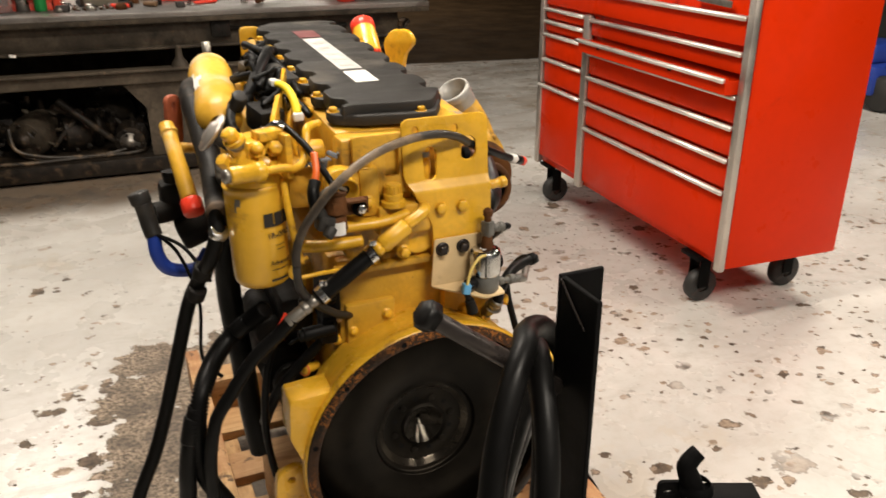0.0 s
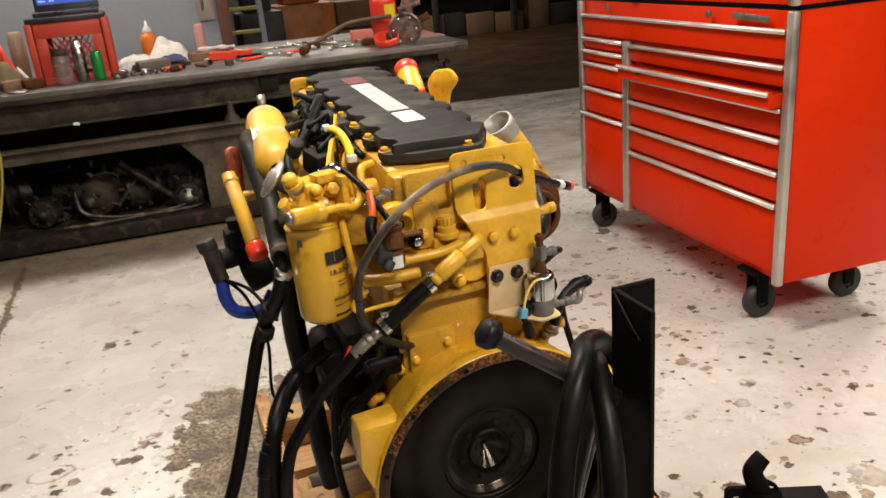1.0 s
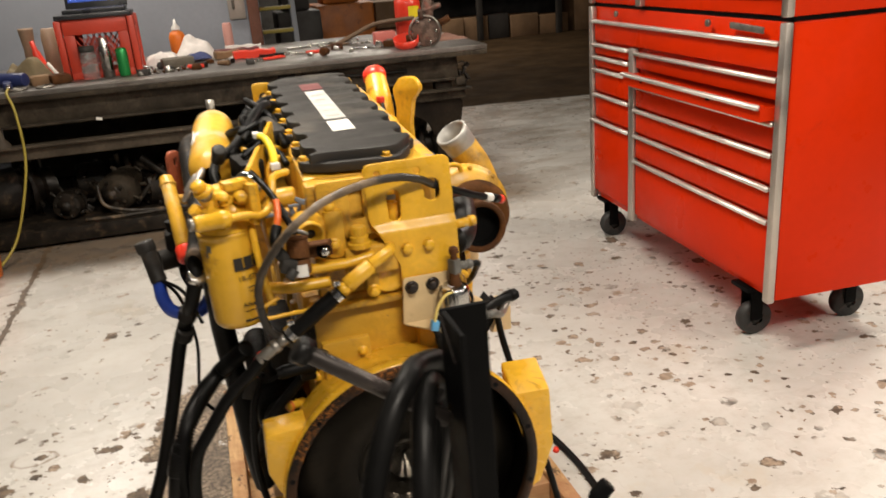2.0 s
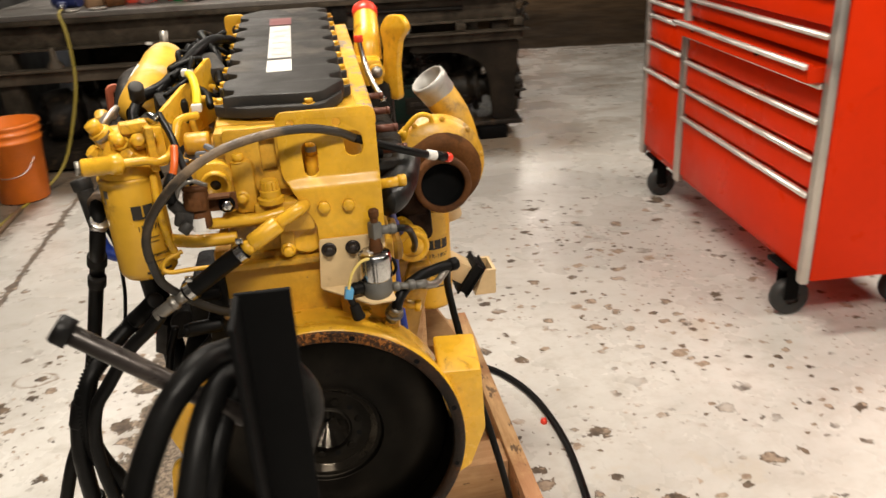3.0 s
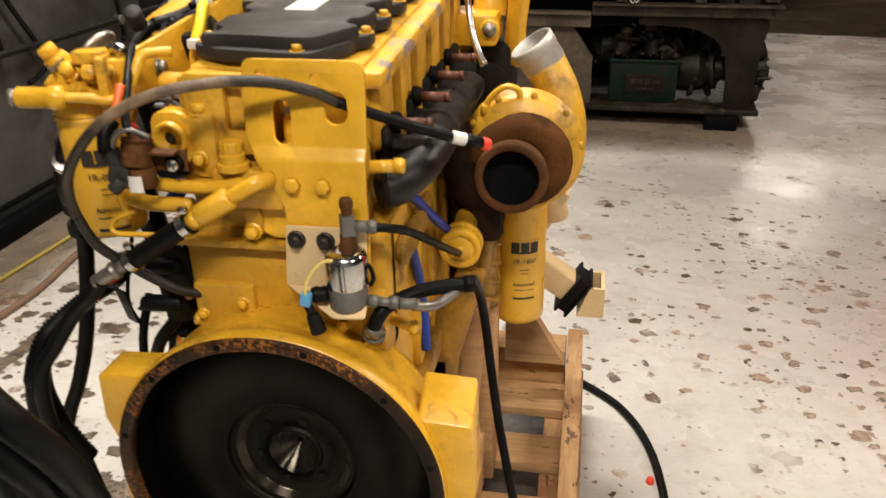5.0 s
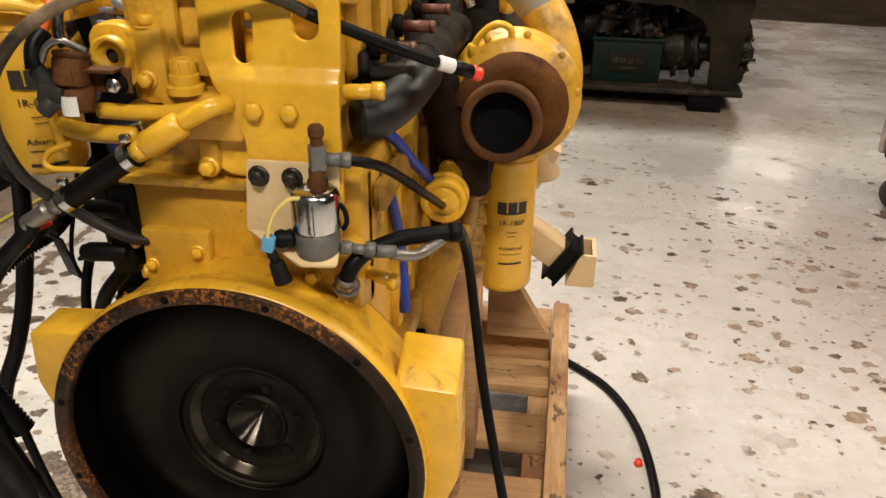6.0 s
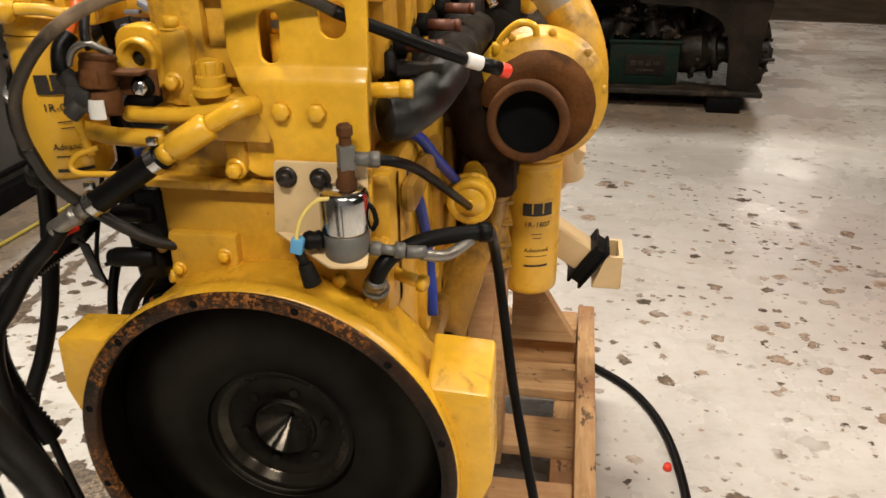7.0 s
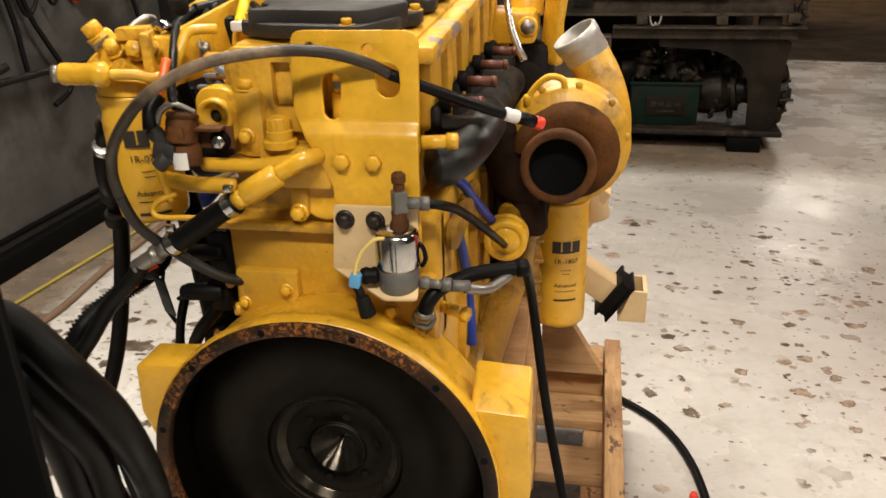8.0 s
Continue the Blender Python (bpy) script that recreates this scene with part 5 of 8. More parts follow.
def filter_print(centre, radius, facing, z_logo, code, parent, k=1.0):
    bm = B()
    for j in (-1, 0, 1):
        box(bm, (j * 0.0195 * k, 0, z_logo + (0.003 * k if j == 0 else 0)), (0.0165 * k, 0.0006, (0.018 if j == 0 else 0.024) * k))
    tri = [bm.verts.new((x * k, -0.0003, z_logo + z * k)) for x, z in ((-0.016, -0.0125), (0.016, -0.0125), (0, -0.002))]
    bm.faces.new(tri)
    bmesh.ops.subdivide_edges(bm, edges=[e for e in bm.edges if abs(e.verts[0].co.x - e.verts[1].co.x) > 0.008], cuts=3)
    wrap(bm, centre, radius + 0.0006, facing)
    part("emblem", bm, INK, parent, "black plain emblem bars")
    bm = B()
    letters(bm, code, 0.0145 * k, Matrix.Translation((0, 0, z_logo - 0.034 * k)) @ XZ)
    wrap(bm, centre, radius + 0.0006, facing)
    part("print", bm, INK, parent)
    bm = B()
    letters(bm, "Advanced", 0.0115 * k, Matrix.Translation((0, 0, z_logo - 0.084 * k)) @ XZ)
    wrap(bm, centre, radius + 0.0006, facing)
    part("print", bm, INK, parent)
    for z, wd in ((-0.048, 0.02), (-0.056, 0.016), (-0.093, 0.042), (-0.112, 0.046)):
        bm = B()
        h = 0.0022 * k if z < -0.1 else 0.0007
        cols = [[bm.verts.new((wd * k * (s / 6 - 0.5), 0, z_logo + z * k + e * h)) for e in (-1, 1)] for s in range(7)]
        for p, q in zip(cols, cols[1:]):
            bm.faces.new((p[0], q[0], q[1], p[1]))
        wrap(bm, centre, radius + 0.0006, facing)
        part("print_bar", bm, INK, parent)


filter_print(OF, 0.0525, radians(-74), 0.176, "1R-1807", oil)
bm = B()
lathe(bm, [(0.04, 0.262), (0.058, 0.266), (0.06, 0.29), (0.05, 0.31), (0, 0.31)], OF, (0, 0, 1), 32)
span(bm, (0.17, 0.56, 0.765), (0.29, 0.66, 0.81), 0.012)
part("oil_filter_base", bm, YELLOW_CAST, eng)
bm = B()
box(bm, (0.34, 0.655, 0.735), (0.04, 0.06, 0.1), Matrix.Rotation(0.5, 3, "Y"), 0.014)
cyl(bm, (0.325, 0.64, 0.83), (0.352, 0.65, 0.71), 0.022, 0.027, seg=20, bevel=0.006)
part("front_casting", bm, TAN, eng, "tan painted casting beside the oil filter")

# front engine mount: tan arm, rubber block, tan foot
bm = B()
box(bm, (0.325, 0.69, 0.577), (0.15, 0.065, 0.055), Matrix.Rotation(radians(34), 3, "Y"), 0.006)
mount = part("mount_arm", bm, TAN, eng, "tan painted mount arm")
bm = B()
R34 = Matrix.Rotation(radians(34), 3, "Y")
box(bm, (0.396, 0.69, 0.526), (0.028, 0.075, 0.085), R34, 0.003)
for k in (-0.013, 0.013):
    box(bm, Vector((0.396, 0.69, 0.526)) + R34 @ Vector((k, 0, 0)), (0.006, 0.085, 0.098), R34, 0.002)
part("rubber_block", bm, RUBBER, mount, "black rubber mount block")
bm = B()
sheet(bm, [(0.405, 0.482), (0.458, 0.482), (0.462, 0.55), (0.43, 0.55)], 0.008, Matrix.Translation((0, 0.655, 0)) @ XZ)
sheet(bm, [(0.405, 0.482), (0.458, 0.482), (0.462, 0.55), (0.43, 0.55)], 0.008, Matrix.Translation((0, 0.735, 0)) @ XZ)
span(bm, (0.454, 0.655, 0.482), (0.462, 0.735, 0.55))
span(bm, (0.405, 0.655, 0.479), (0.46, 0.735, 0.487))
part("mount_foot", bm, TAN, mount, "tan steel foot with an open top")

# turbocharger
TA = Vector((-0.03, -1.0, 0.06)).normalized()
TC = Vector((0.285, 0.335, 0.907))
bm = B()
lathe(bm, [(0.0455, -0.05), (0.0455, -0.003), (0.048, 0.0), (0.0565, 0.0), (0.0595, -0.003), (0.0605, -0.012), (0.058, -0.03), (0.0525, -0.046), (0.05, -0.07), (0.056, -0.09)], TC, TA, 48)
turbo = part("turbine_outlet", bm, RUST, eng, "rusty brown exhaust outlet of the turbocharger")
# black disc and sleeve paint the dark depth of the outlet
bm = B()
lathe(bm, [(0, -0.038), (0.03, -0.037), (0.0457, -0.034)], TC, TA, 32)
part("outlet_throat", bm, SHADE_BLACK, turbo)
part("outlet_bore", lathe(B(), [(0.045, -0.04), (0.045, -0.005)], TC, TA, 40), SHADE_BLACK, turbo, "sooty black bore, shade of its depth painted in")
bm = B()
pts, rad = [], []
vc = TC - TA * 0.08 + Vector((-0.004, 0, 0.004))
for k in range(26):
    a = radians(-125 + 300 * k / 25)
    rr = 0.05 + 0.022 * max(0.0, math.cos(a - radians(20)))
    pts.append(vc + Vector((math.cos(a) * rr, 0, math.sin(a) * rr)))
tube(bm, pts, 0.03, 20, 2, radii=(0.027, 0.029))
cyl(bm, vc - TA * 0.03, vc - TA * 0.004, 0.06, 0.056, seg=32, bevel=0.008)
roughen(bm, 0.0012, 90)
part("turbine_housing", bm, VOLUTE_RUST, turbo, "rusty volute housing")
bm = B()
tube(bm, [vc + Vector((-0.03, 0, -0.055)), vc + Vector((-0.075, 0.0, -0.05)), (0.19, 0.42, 0.9), (0.165, 0.45, 0.97)], 0.034, 16)
roughen(bm, 0.0012, 90)
part("turbine_inlet", bm, SHADED_RUST, turbo, "sooty brown exhaust inlet, darkened for the shade beside the turbine")
bm = B()
cc = TC - TA * 0.185 + Vector((0.004, 0, 0.013))
pts = []
for k in range(26):
    a = radians(150 - 330 * k / 25)
    rr = 0.066 + 0.01 * k / 25
    pts.append(cc + Vector((math.cos(a) * rr, 0, math.sin(a) * rr)))
tube(bm, pts, 0.034, 18, 2, radii=(0.026, 0.036))
cyl(bm, cc + TA * 0.045, cc - TA * 0.04, 0.075, 0.07, seg=40, bevel=0.012)
lathe(bm, [(0.06, 0.03), (0.103, 0.034), (0.108, 0.038), (0.108, 0.044), (0.102, 0.047), (0.1, 0.052), (0.09, 0.066), (0.05, 0.07)], cc, TA, 48)
comp = part("compressor_housing", bm, YELLOW_CAST, turbo, "yellow compressor housing with a clamped rim")
bm = B()
cyl(bm, TC - TA * 0.1, TC - TA * 0.15, 0.05, 0.058, seg=28)
part("centre_housing", bm, IRON, turbo)
for k in range(10):
    a = radians(36 * k + 8)
    bm = B()
    q = cc + TA * 0.048 + Vector((math.cos(a), 0, math.sin(a))) * 0.101
    hexa(bm, q, TA, 0.0065, 0.007)
    part("rim_bolt", bm, YELLOW_CAST, comp)
bm = B()
tube(bm, [(0.366, 0.528, 0.9), (0.363, 0.532, 0.95), (0.347, 0.546, 1.0), (0.322, 0.562, 1.043)], 0.04, 24, 5, radii=(0.036, 0.038))
part("outlet_elbow", bm, YELLOW_CAST, comp)
AX = Vector((-0.031, -0.009, 0.045)).normalized()
bm = B()
M0 = Vector((0.322, 0.562, 1.043))
lathe(bm, [(0.037, -0.004), (0.0395, 0.002), (0.0395, 0.028), (0.0415, 0.03), (0.0415, 0.047), (0.039, 0.049), (0.036, 0.049), (0.036, 0.0)], M0, AX, 40)
part("outlet_collar", bm, COLLAR, comp, "bare aluminium outlet collar")
# shallow black disc painted as the collar's dark inside
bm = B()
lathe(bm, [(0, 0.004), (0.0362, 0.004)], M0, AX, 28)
part("collar_bore", bm, SHADE_BLACK, comp)
bm = B()
p = cc + TA * 0.05
tube(bm, [p + Vector((-0.066, -0.002, 0.05)), p + Vector((-0.062, -0.004, 0.085)), p + Vector((-0.035, -0.006, 0.112)), p + Vector((-0.01, -0.004, 0.108)), p + Vector((-0.006, 0.0, 0.085))], 0.0055, 12)
part("oil_feed_pipe", bm, YELLOW, turbo)
for dx in (-0.066, -0.006):
    bm = B()
    hexa(bm, p + Vector((dx, -0.002, 0.062)), (0, 0, 1), 0.009, 0.02)
    part("pipe_nut", bm, YELLOW, turbo)

# dark mass added under the turbine, its shade put into the colour
bm = B()
box(bm, (0.205, 0.5, 0.81), (0.085, 0.18, 0.09), Matrix.Rotation(0.15, 3, "Z"), 0.02)
cyl(bm, (0.25, 0.45, 0.85), (0.235, 0.45, 0.76), 0.03, 0.024, seg=20, bevel=0.004)
box(bm, (0.235, 0.42, 0.8), (0.06, 0.06, 0.075), Matrix.Rotation(0.15, 3, "Z"), 0.016)
roughen(bm, 0.004, 30)
part("turbo_pedestal", bm, SHADED_RUST, turbo, "sooty turbocharger pedestal, added dark for the shade under the turbine")
bm = B()
tube(bm, [(0.236, 0.45, 0.77), (0.232, 0.452, 0.72), (0.222, 0.462, 0.66), (0.2, 0.475, 0.6), (0.182, 0.48, 0.57)], 0.0125, 14)
for q, d in (((0.235, 0.451, 0.755), (-0.1, 0, -1)), ((0.196, 0.476, 0.593), (-0.6, 0.1, -0.8))):
    hexa(bm, q, d, 0.0185, 0.014)
part("oil_drain_pipe", bm, SHADED_GRIME_YELLOW, turbo, "grimy drain pipe, shade under the turbine in its colour")
# cooler fills the shadowed band by the filter, shade in its colour
bm = B()
box(bm, (0.205, 0.53, 0.67), (0.075, 0.14, 0.18), Matrix.Rotation(0.15, 3, "Z"), 0.016)
for zz in (0.61, 0.65, 0.69, 0.73):
    box(bm, (0.213, 0.527, zz), (0.072, 0.14, 0.008), Matrix.Rotation(0.15, 3, "Z"), 0.003)
roughen(bm, 0.0015, 40)
part("oil_cooler", bm, SHADED_GRIME_YELLOW, eng, "grimy ribbed yellow oil cooler, flank shade in its colour")

# exhaust manifold with its spacers and bolts
bm = B()
tube(bm, [(0.155, 0.1, 0.985), (0.172, 0.16, 0.99), (0.178, 0.3, 1.0), (0.178, 0.45, 0.995), (0.178, 0.6, 0.99)], 0.03, 18, 10)
for y in (0.16, 0.3, 0.42, 0.55, 0.68):
    cyl(bm, (0.12, y, 1.0), (0.178, y, 1.0), 0.03, seg=20)
    span(bm, (0.128, y - 0.032, 0.955), (0.142, y + 0.032, 1.05), 0.006)
roughen(bm, 0.005, 34)
manifold = part("exhaust_manifold", bm, IRON, eng, "dark heat-stained exhaust manifold")
for y in (0.15, 0.29, 0.43, 0.57):
    bm = B()
    cyl(bm, (0.15, y, 1.05), (0.188, y, 1.05), 0.0078, seg=14)
    hexa(bm, (0.188, y, 1.05), (1, 0, 0), 0.0085, 0.008)
    part("manifold_bolt", bm, COPPER, manifold, "copper-brown manifold bolt")
    bm = B()
    cyl(bm, (0.138, y, 1.05), (0.152, y, 1.05), 0.0155, seg=6, bevel=0.002)
    part("bolt_spacer", bm, BLACK_STEEL, manifold)
bm = B()
tube(bm, [(0.142, 0.07, 0.985), (0.158, 0.085, 0.985), (0.18, 0.13, 0.995), (0.196, 0.19, 1.015)], 0.027, 18, 6)
part("intake_bend", bm, GLOSS_BLACK, eng, "shiny black pipe bend")
bm = B()
cyl(bm, (0.135, 0.045, 1.023), (0.17, 0.05, 1.024), 0.0085, seg=14)
hexa(bm, (0.165, 0.05, 1.024), (1, 0.05, 0), 0.0105, 0.014)
part("pipe_stub", bm, YELLOW, eng)
bm = B()
cyl(bm, (0.03, 0.066, 1.04), (0.03, 0.066, 1.078), 0.0112, seg=16, bevel=0.002)
cyl(bm, (0.03, 0.066, 1.078), (0.03, 0.066, 1.1), 0.0085, seg=12)
part("sensor_stud", bm, YELLOW, eng)
bm = B()
lathe(bm, [(0.0092, 0), (0.0092, 0.009)], (0.03, 0.066, 1.084), (0, 0, 1), 16)
part("stud_collar", bm, SILICONE, eng)

# front end: water outlet, lifting eyes, bypass tube
bm = B()
tube(bm, [(0.188, 0.83, 1.085), (0.19, 0.84, 1.12), (0.193, 0.87, 1.155), (0.195, 0.9, 1.183)], 0.03, 20, 6, radii=(0.036, 0.029))
span(bm, (0.115, 0.74, 1.035), (0.215, 0.86, 1.1), 0.012)
cyl(bm, (0.2, 0.735, 1.07), (0.2, 0.75, 1.07), 0.02, seg=20, bevel=0.003)
water = part("water_outlet", bm, YELLOW, eng, "yellow water outlet neck")
bm = B()
a0 = Vector((0.005, 0.06, 0.05)).normalized()
lathe(bm, [(0.03, -0.004), (0.032, 0.0), (0.032, 0.018), (0.029, 0.023), (0, 0.023)], Vector((0.195, 0.9, 1.183)), a0, 28)
part("cap_plug", bm, RED_PLASTIC, water, "red plastic shipping plug")
bm = B()
hexa(bm, (0.2, 0.735, 1.07), (0, -1, 0), 0.0105, 0.01, 0.014)
part("bolt", bm, ZINC, water)
bm = B()
sheet(bm, soften([(-0.03, 0.99), (0.018, 0.99), (0.016, 1.07), (0.03, 1.135), (0.056, 1.165), (0.04, 1.188), (0.0, 1.186), (-0.022, 1.16), (-0.014, 1.11), (-0.022, 1.05)], 0.01), 0.022, Matrix.Translation((0.247, 0.81, 0)) @ Matrix.Rotation(radians(-48), 4, "Z") @ XZ, bevel=0.006)
part("lifting_eye", bm, YELLOW, eng, "curved yellow lifting eye")
bm = B()
tube(bm, [(0.161, 0.69, 1.155), (0.167, 0.682, 1.115), (0.177, 0.662, 1.075), (0.193, 0.642, 1.04), (0.203, 0.632, 1.025)], 0.0085, 12, radii=(0.006, 0.0082))
tb = part("bypass_tube", bm, STEEL, eng, "bright steel bypass tube")
bm = B()
cyl(bm, (0.16, 0.691, 1.15), (0.1605, 0.693, 1.166), 0.0105, seg=16, bevel=0.002)
part("tube_plug", bm, RED_PLASTIC, tb)
bm = B()
sheet(bm, soften([(-0.14, 1.12), (-0.095, 1.12), (-0.095, 1.218), (-0.14, 1.218)], 0.012), 0.01, Matrix.Translation((0, 0.79, 0)) @ XZ, [[(-0.117 + 0.013 * math.cos(k * math.pi / 6), 1.182 + 0.016 * math.sin(k * math.pi / 6)) for k in range(12)]], 0.002)
part("lifting_eye", bm, YELLOW, eng, "yellow lifting eye with a round hole")
bm = B()
span(bm, (-0.2, 0.86, 0.55), (0.15, 0.93, 1.08), 0.02)
part("front_gear_cover", bm, YELLOW_CAST, eng)
bm = B()
span(bm, (0.152, 0.8, 0.84), (0.245, 0.9, 1.03), 0.02)
cyl(bm, (0.2, 0.78, 0.96), (0.2, 0.8, 0.96), 0.035, seg=24, bevel=0.005)
roughen(bm, 0.004, 30)
part("front_bracket", bm, IRON, eng, "oily black accessory bracket")
bm = B()
lathe(bm, [(0, 0), (0.04, 0), (0.085, 0.01), (0.09, 0.02), (0.085, 0.03), (0.09, 0.04), (0.085, 0.05), (0, 0.05)], (0, 0.93, 0.59), (0, 1, 0), 32)
part("crank_pulley", bm, IRON, eng)

# fuel filter and its head
FF = (-0.255, 0.078, 0.903)
bm = B()
lathe(bm, [(0, 0.003), (0.03, 0.001), (0.0405, 0.0), (0.0452, 0.006), (0.0465, 0.015), (0.0465, 0.155), (0.045, 0.162), (0.047, 0.164), (0.047, 0.17), (0, 0.17)], FF, (-0.02, 0.01, 1), 48)
fuel = part("fuel_filter", bm, YELLOW_FILTER, eng, "yellow spin-on fuel filter, scraped bare at its rim")
filter_print(FF, 0.0472, radians(-58), 0.118, "1R-0762", fuel, 0.92)
bm = B()
for k in range(7):
    a = radians(170 + k * 9)
    box(bm, (FF[0] + 0.0468 * math.cos(a), FF[1] + 0.0468 * math.sin(a), FF[2] + 0.148 - 0.004 * (k % 3)), (0.002, 0.009, 0.012 + 0.005 * (k % 2)), Matrix.Rotation(a, 3, "Z"))
part("scraped_patch", bm, ZINC, fuel, "scraped bare metal patch")
bm = B()
lathe(bm, [(0.03, 0.17), (0.046, 0.172), (0.046, 0.186), (0.042, 0.192), (0.04, 0.21), (0.028, 0.22), (0, 0.222)], FF, (0, 0, 1), 28)
box(bm, (-0.24, 0.088, 1.112), (0.082, 0.062, 0.066), Matrix.Rotation(0.4, 3, "Z"), 0.006)
box(bm, (-0.262, 0.066, 1.105), (0.05, 0.03, 0.04), Matrix.Rotation(0.15, 3, "Z") @ Matrix.Rotation(0.5, 3, "Y"), 0.005)
box(bm, (-0.213, 0.058, 1.118), (0.012, 0.05, 0.07), Matrix.Rotation(0.35, 3, "Z"), 0.003)
box(bm, (-0.232, 0.062, 1.15), (0.04, 0.03, 0.016), Matrix.Rotation(0.3, 3, "Z"), 0.003)
cyl(bm, (-0.262, 0.075, 1.11), (-0.283, 0.062, 1.148), 0.018, 0.016, seg=18, bevel=0.003)
cyl(bm, (-0.24, 0.06, 1.1), (-0.244, 0.034, 1.116), 0.012, 0.01, seg=8, bevel=0.002)
cyl(bm, (-0.285, 0.08, 1.095), (-0.303, 0.068, 1.118), 0.013, 0.011, seg=8, bevel=0.002)
roughen(bm, 0.0008, 80)
ffh = part("filter_head", bm, YELLOW, eng, "yellow cast fuel filter head")
for p, ax, r, h in (((-0.283, 0.062, 1.146), (-0.3, -0.2, 0.6), 0.013, 0.016), ((-0.225, 0.05, 1.13), (0.1, -1, 0.4), 0.011, 0.014), ((-0.25, 0.045, 1.13), (-0.2, -0.8, 0.8), 0.01, 0.014), ((-0.21, 0.062, 1.13), (0, -1, 0.1), 0.009, 0.01), ((-0.212, 0.062, 1.1), (0, -1, 0.1), 0.009, 0.01)):
    bm = B()
    hexa(bm, p, ax, r, h, r * 1.2)
    part("plug", bm, YELLOW, ffh)
bm = B()
lathe(bm, [(0, -0.004), (0.0125, -0.003), (0.0145, 0.004), (0.0145, 0.006)], (-0.277, 0.06, 1.138), (-0.3, -0.2, 0.6), 16)
part("aluminium_washer", bm, ZINC, ffh)
bm = B()
ax = Vector((0.9, 0.25, -0.05)).normalized()
n0 = Vector((-0.303, 0.0, 1.11))
lathe(bm, [(0, 0), (0.011, 0), (0.0135, 0.003), (0.0135, 0.04), (0.0155, 0.041), (0.0155, 0.055), (0.008, 0.06)], n0, ax, 12)
tube(bm, [n0 + ax * 0.055, n0 + ax * 0.09, (-0.198, 0.032, 1.1), (-0.182, 0.045, 1.106), (-0.172, 0.06, 1.13), (-0.165, 0.075, 1.15), (-0.14, 0.1, 1.15)], 0.0065, 12)
part("fuel_pipe", bm, YELLOW, eng, "yellow fuel pipe with a long nut")
part("nut_tip", cyl(B(), n0 - ax * 0.008, n0, 0.0105, seg=12), ZINC, ffh)
bm = B()
tube(bm, [(-0.215, 0.05, 1.08), (-0.213, 0.035, 1.03), (-0.208, 0.028, 0.985), (-0.2, 0.03, 0.94)], 0.006, 10)
tube(bm, [(-0.19, 0.03, 0.95), (-0.214, 0.022, 0.942), (-0.222, 0.018, 0.93), (-0.212, 0.016, 0.922), (-0.18, 0.018, 0.922), (-0.14, 0.028, 0.918)], 0.0038, 10)
tube(bm, [(-0.21, 0.04, 0.968), (-0.16, 0.02, 0.968), (-0.1, 0.02, 0.968)], 0.0105, 12)
part("fuel_pipe", bm, YELLOW, eng)
bm = B()
tube(bm, [(-0.14, 0.02, 0.995), (-0.07, 0.01, 0.998), (-0.02, 0.015, 1.004)], 0.009, 12)
tube(bm, [(0.01, 0.02, 1.01), (0.003, 0.0, 1.012), (-0.012, -0.006, 1.005), (-0.03, -0.007, 0.995)], 0.0105, 14)
lathe(bm, [(0, 0), (0.0115, 0), (0.0158, 0.003), (0.0158, 0.052), (0.0125, 0.056), (0, 0.056)], (-0.03, -0.007, 0.9945), (-0.052, -0.004, -0.032), 6)
cyl(bm, (-0.076, -0.011, 0.966), (-0.088, -0.012, 0.958), 0.012, seg=14)
part("coolant_pipe", bm, YELLOW, eng, "yellow pipe with an angled hose fitting")

# hose from the fitting, with clamps, down to the floor
bm = B()
tube(bm, [(-0.088, -0.012, 0.958), (-0.12, -0.013, 0.938), (-0.165, -0.012, 0.908), (-0.188, -0.012, 0.894)], 0.0142, 16)
hs = part("heater_hose", bm, RUBBER, eng)
for p, q in (((-0.09, -0.012, 0.957), (-0.1, -0.0125, 0.951)), ((-0.175, -0.012, 0.902), (-0.184, -0.012, 0.896))):
    bm = B()
    cyl(bm, p, q, 0.0162, seg=24)
    box(bm, Vector(p) + Vector((-0.004, -0.006, 0.02)), (0.012, 0.008, 0.009), None, 0.002)
    part("hose_clamp", bm, CHROME, hs, "bright worm-drive clamp")
bm = B()
cyl(bm, (-0.186, -0.012, 0.895), (-0.205, -0.013, 0.884), 0.0095, seg=14)
cyl(bm, (-0.203, -0.013, 0.885), (-0.24, -0.015, 0.862), 0.0105, seg=14, bevel=0.002)
hexa(bm, (-0.205, -0.013, 0.884), (-0.8, 0, -0.5), 0.013, 0.01)
part("hose_end", bm, ZINC, hs, "grey crimped hose end")
bm = B()
tube(bm, [(-0.23, -0.0145, 0.868), (-0.254, -0.008, 0.84), (-0.297, 0.0, 0.8), (-0.341, 0.0, 0.741), (-0.369, -0.004, 0.699), (-0.385, 0.0, 0.62), (-0.385, 0.02, 0.5), (-0.37, 0.06, 0.35), (-0.36, 0.12, 0.25)], 0.0112, 14)
part("hose_run", bm, RUBBER, hs)

# long dusty hose arched over the rear face, through the bracket's hole
bm = B()
tube(bm, [(-0.224, -0.044, 0.972), (-0.222, -0.052, 1.005), (-0.205, -0.06, 1.045), (-0.16, -0.06, 1.095), (-0.1, -0.045, 1.128), (-0.03, -0.02, 1.14), (0.03, 0.0, 1.138), (0.075, 0.025, 1.122), (0.1, 0.04, 1.106)], 0.0069, 12, 7)
part("arched_hose", bm, RUBBER_WORN, eng, "dusty grey-brown hose arched over the rear face")
bm = B()
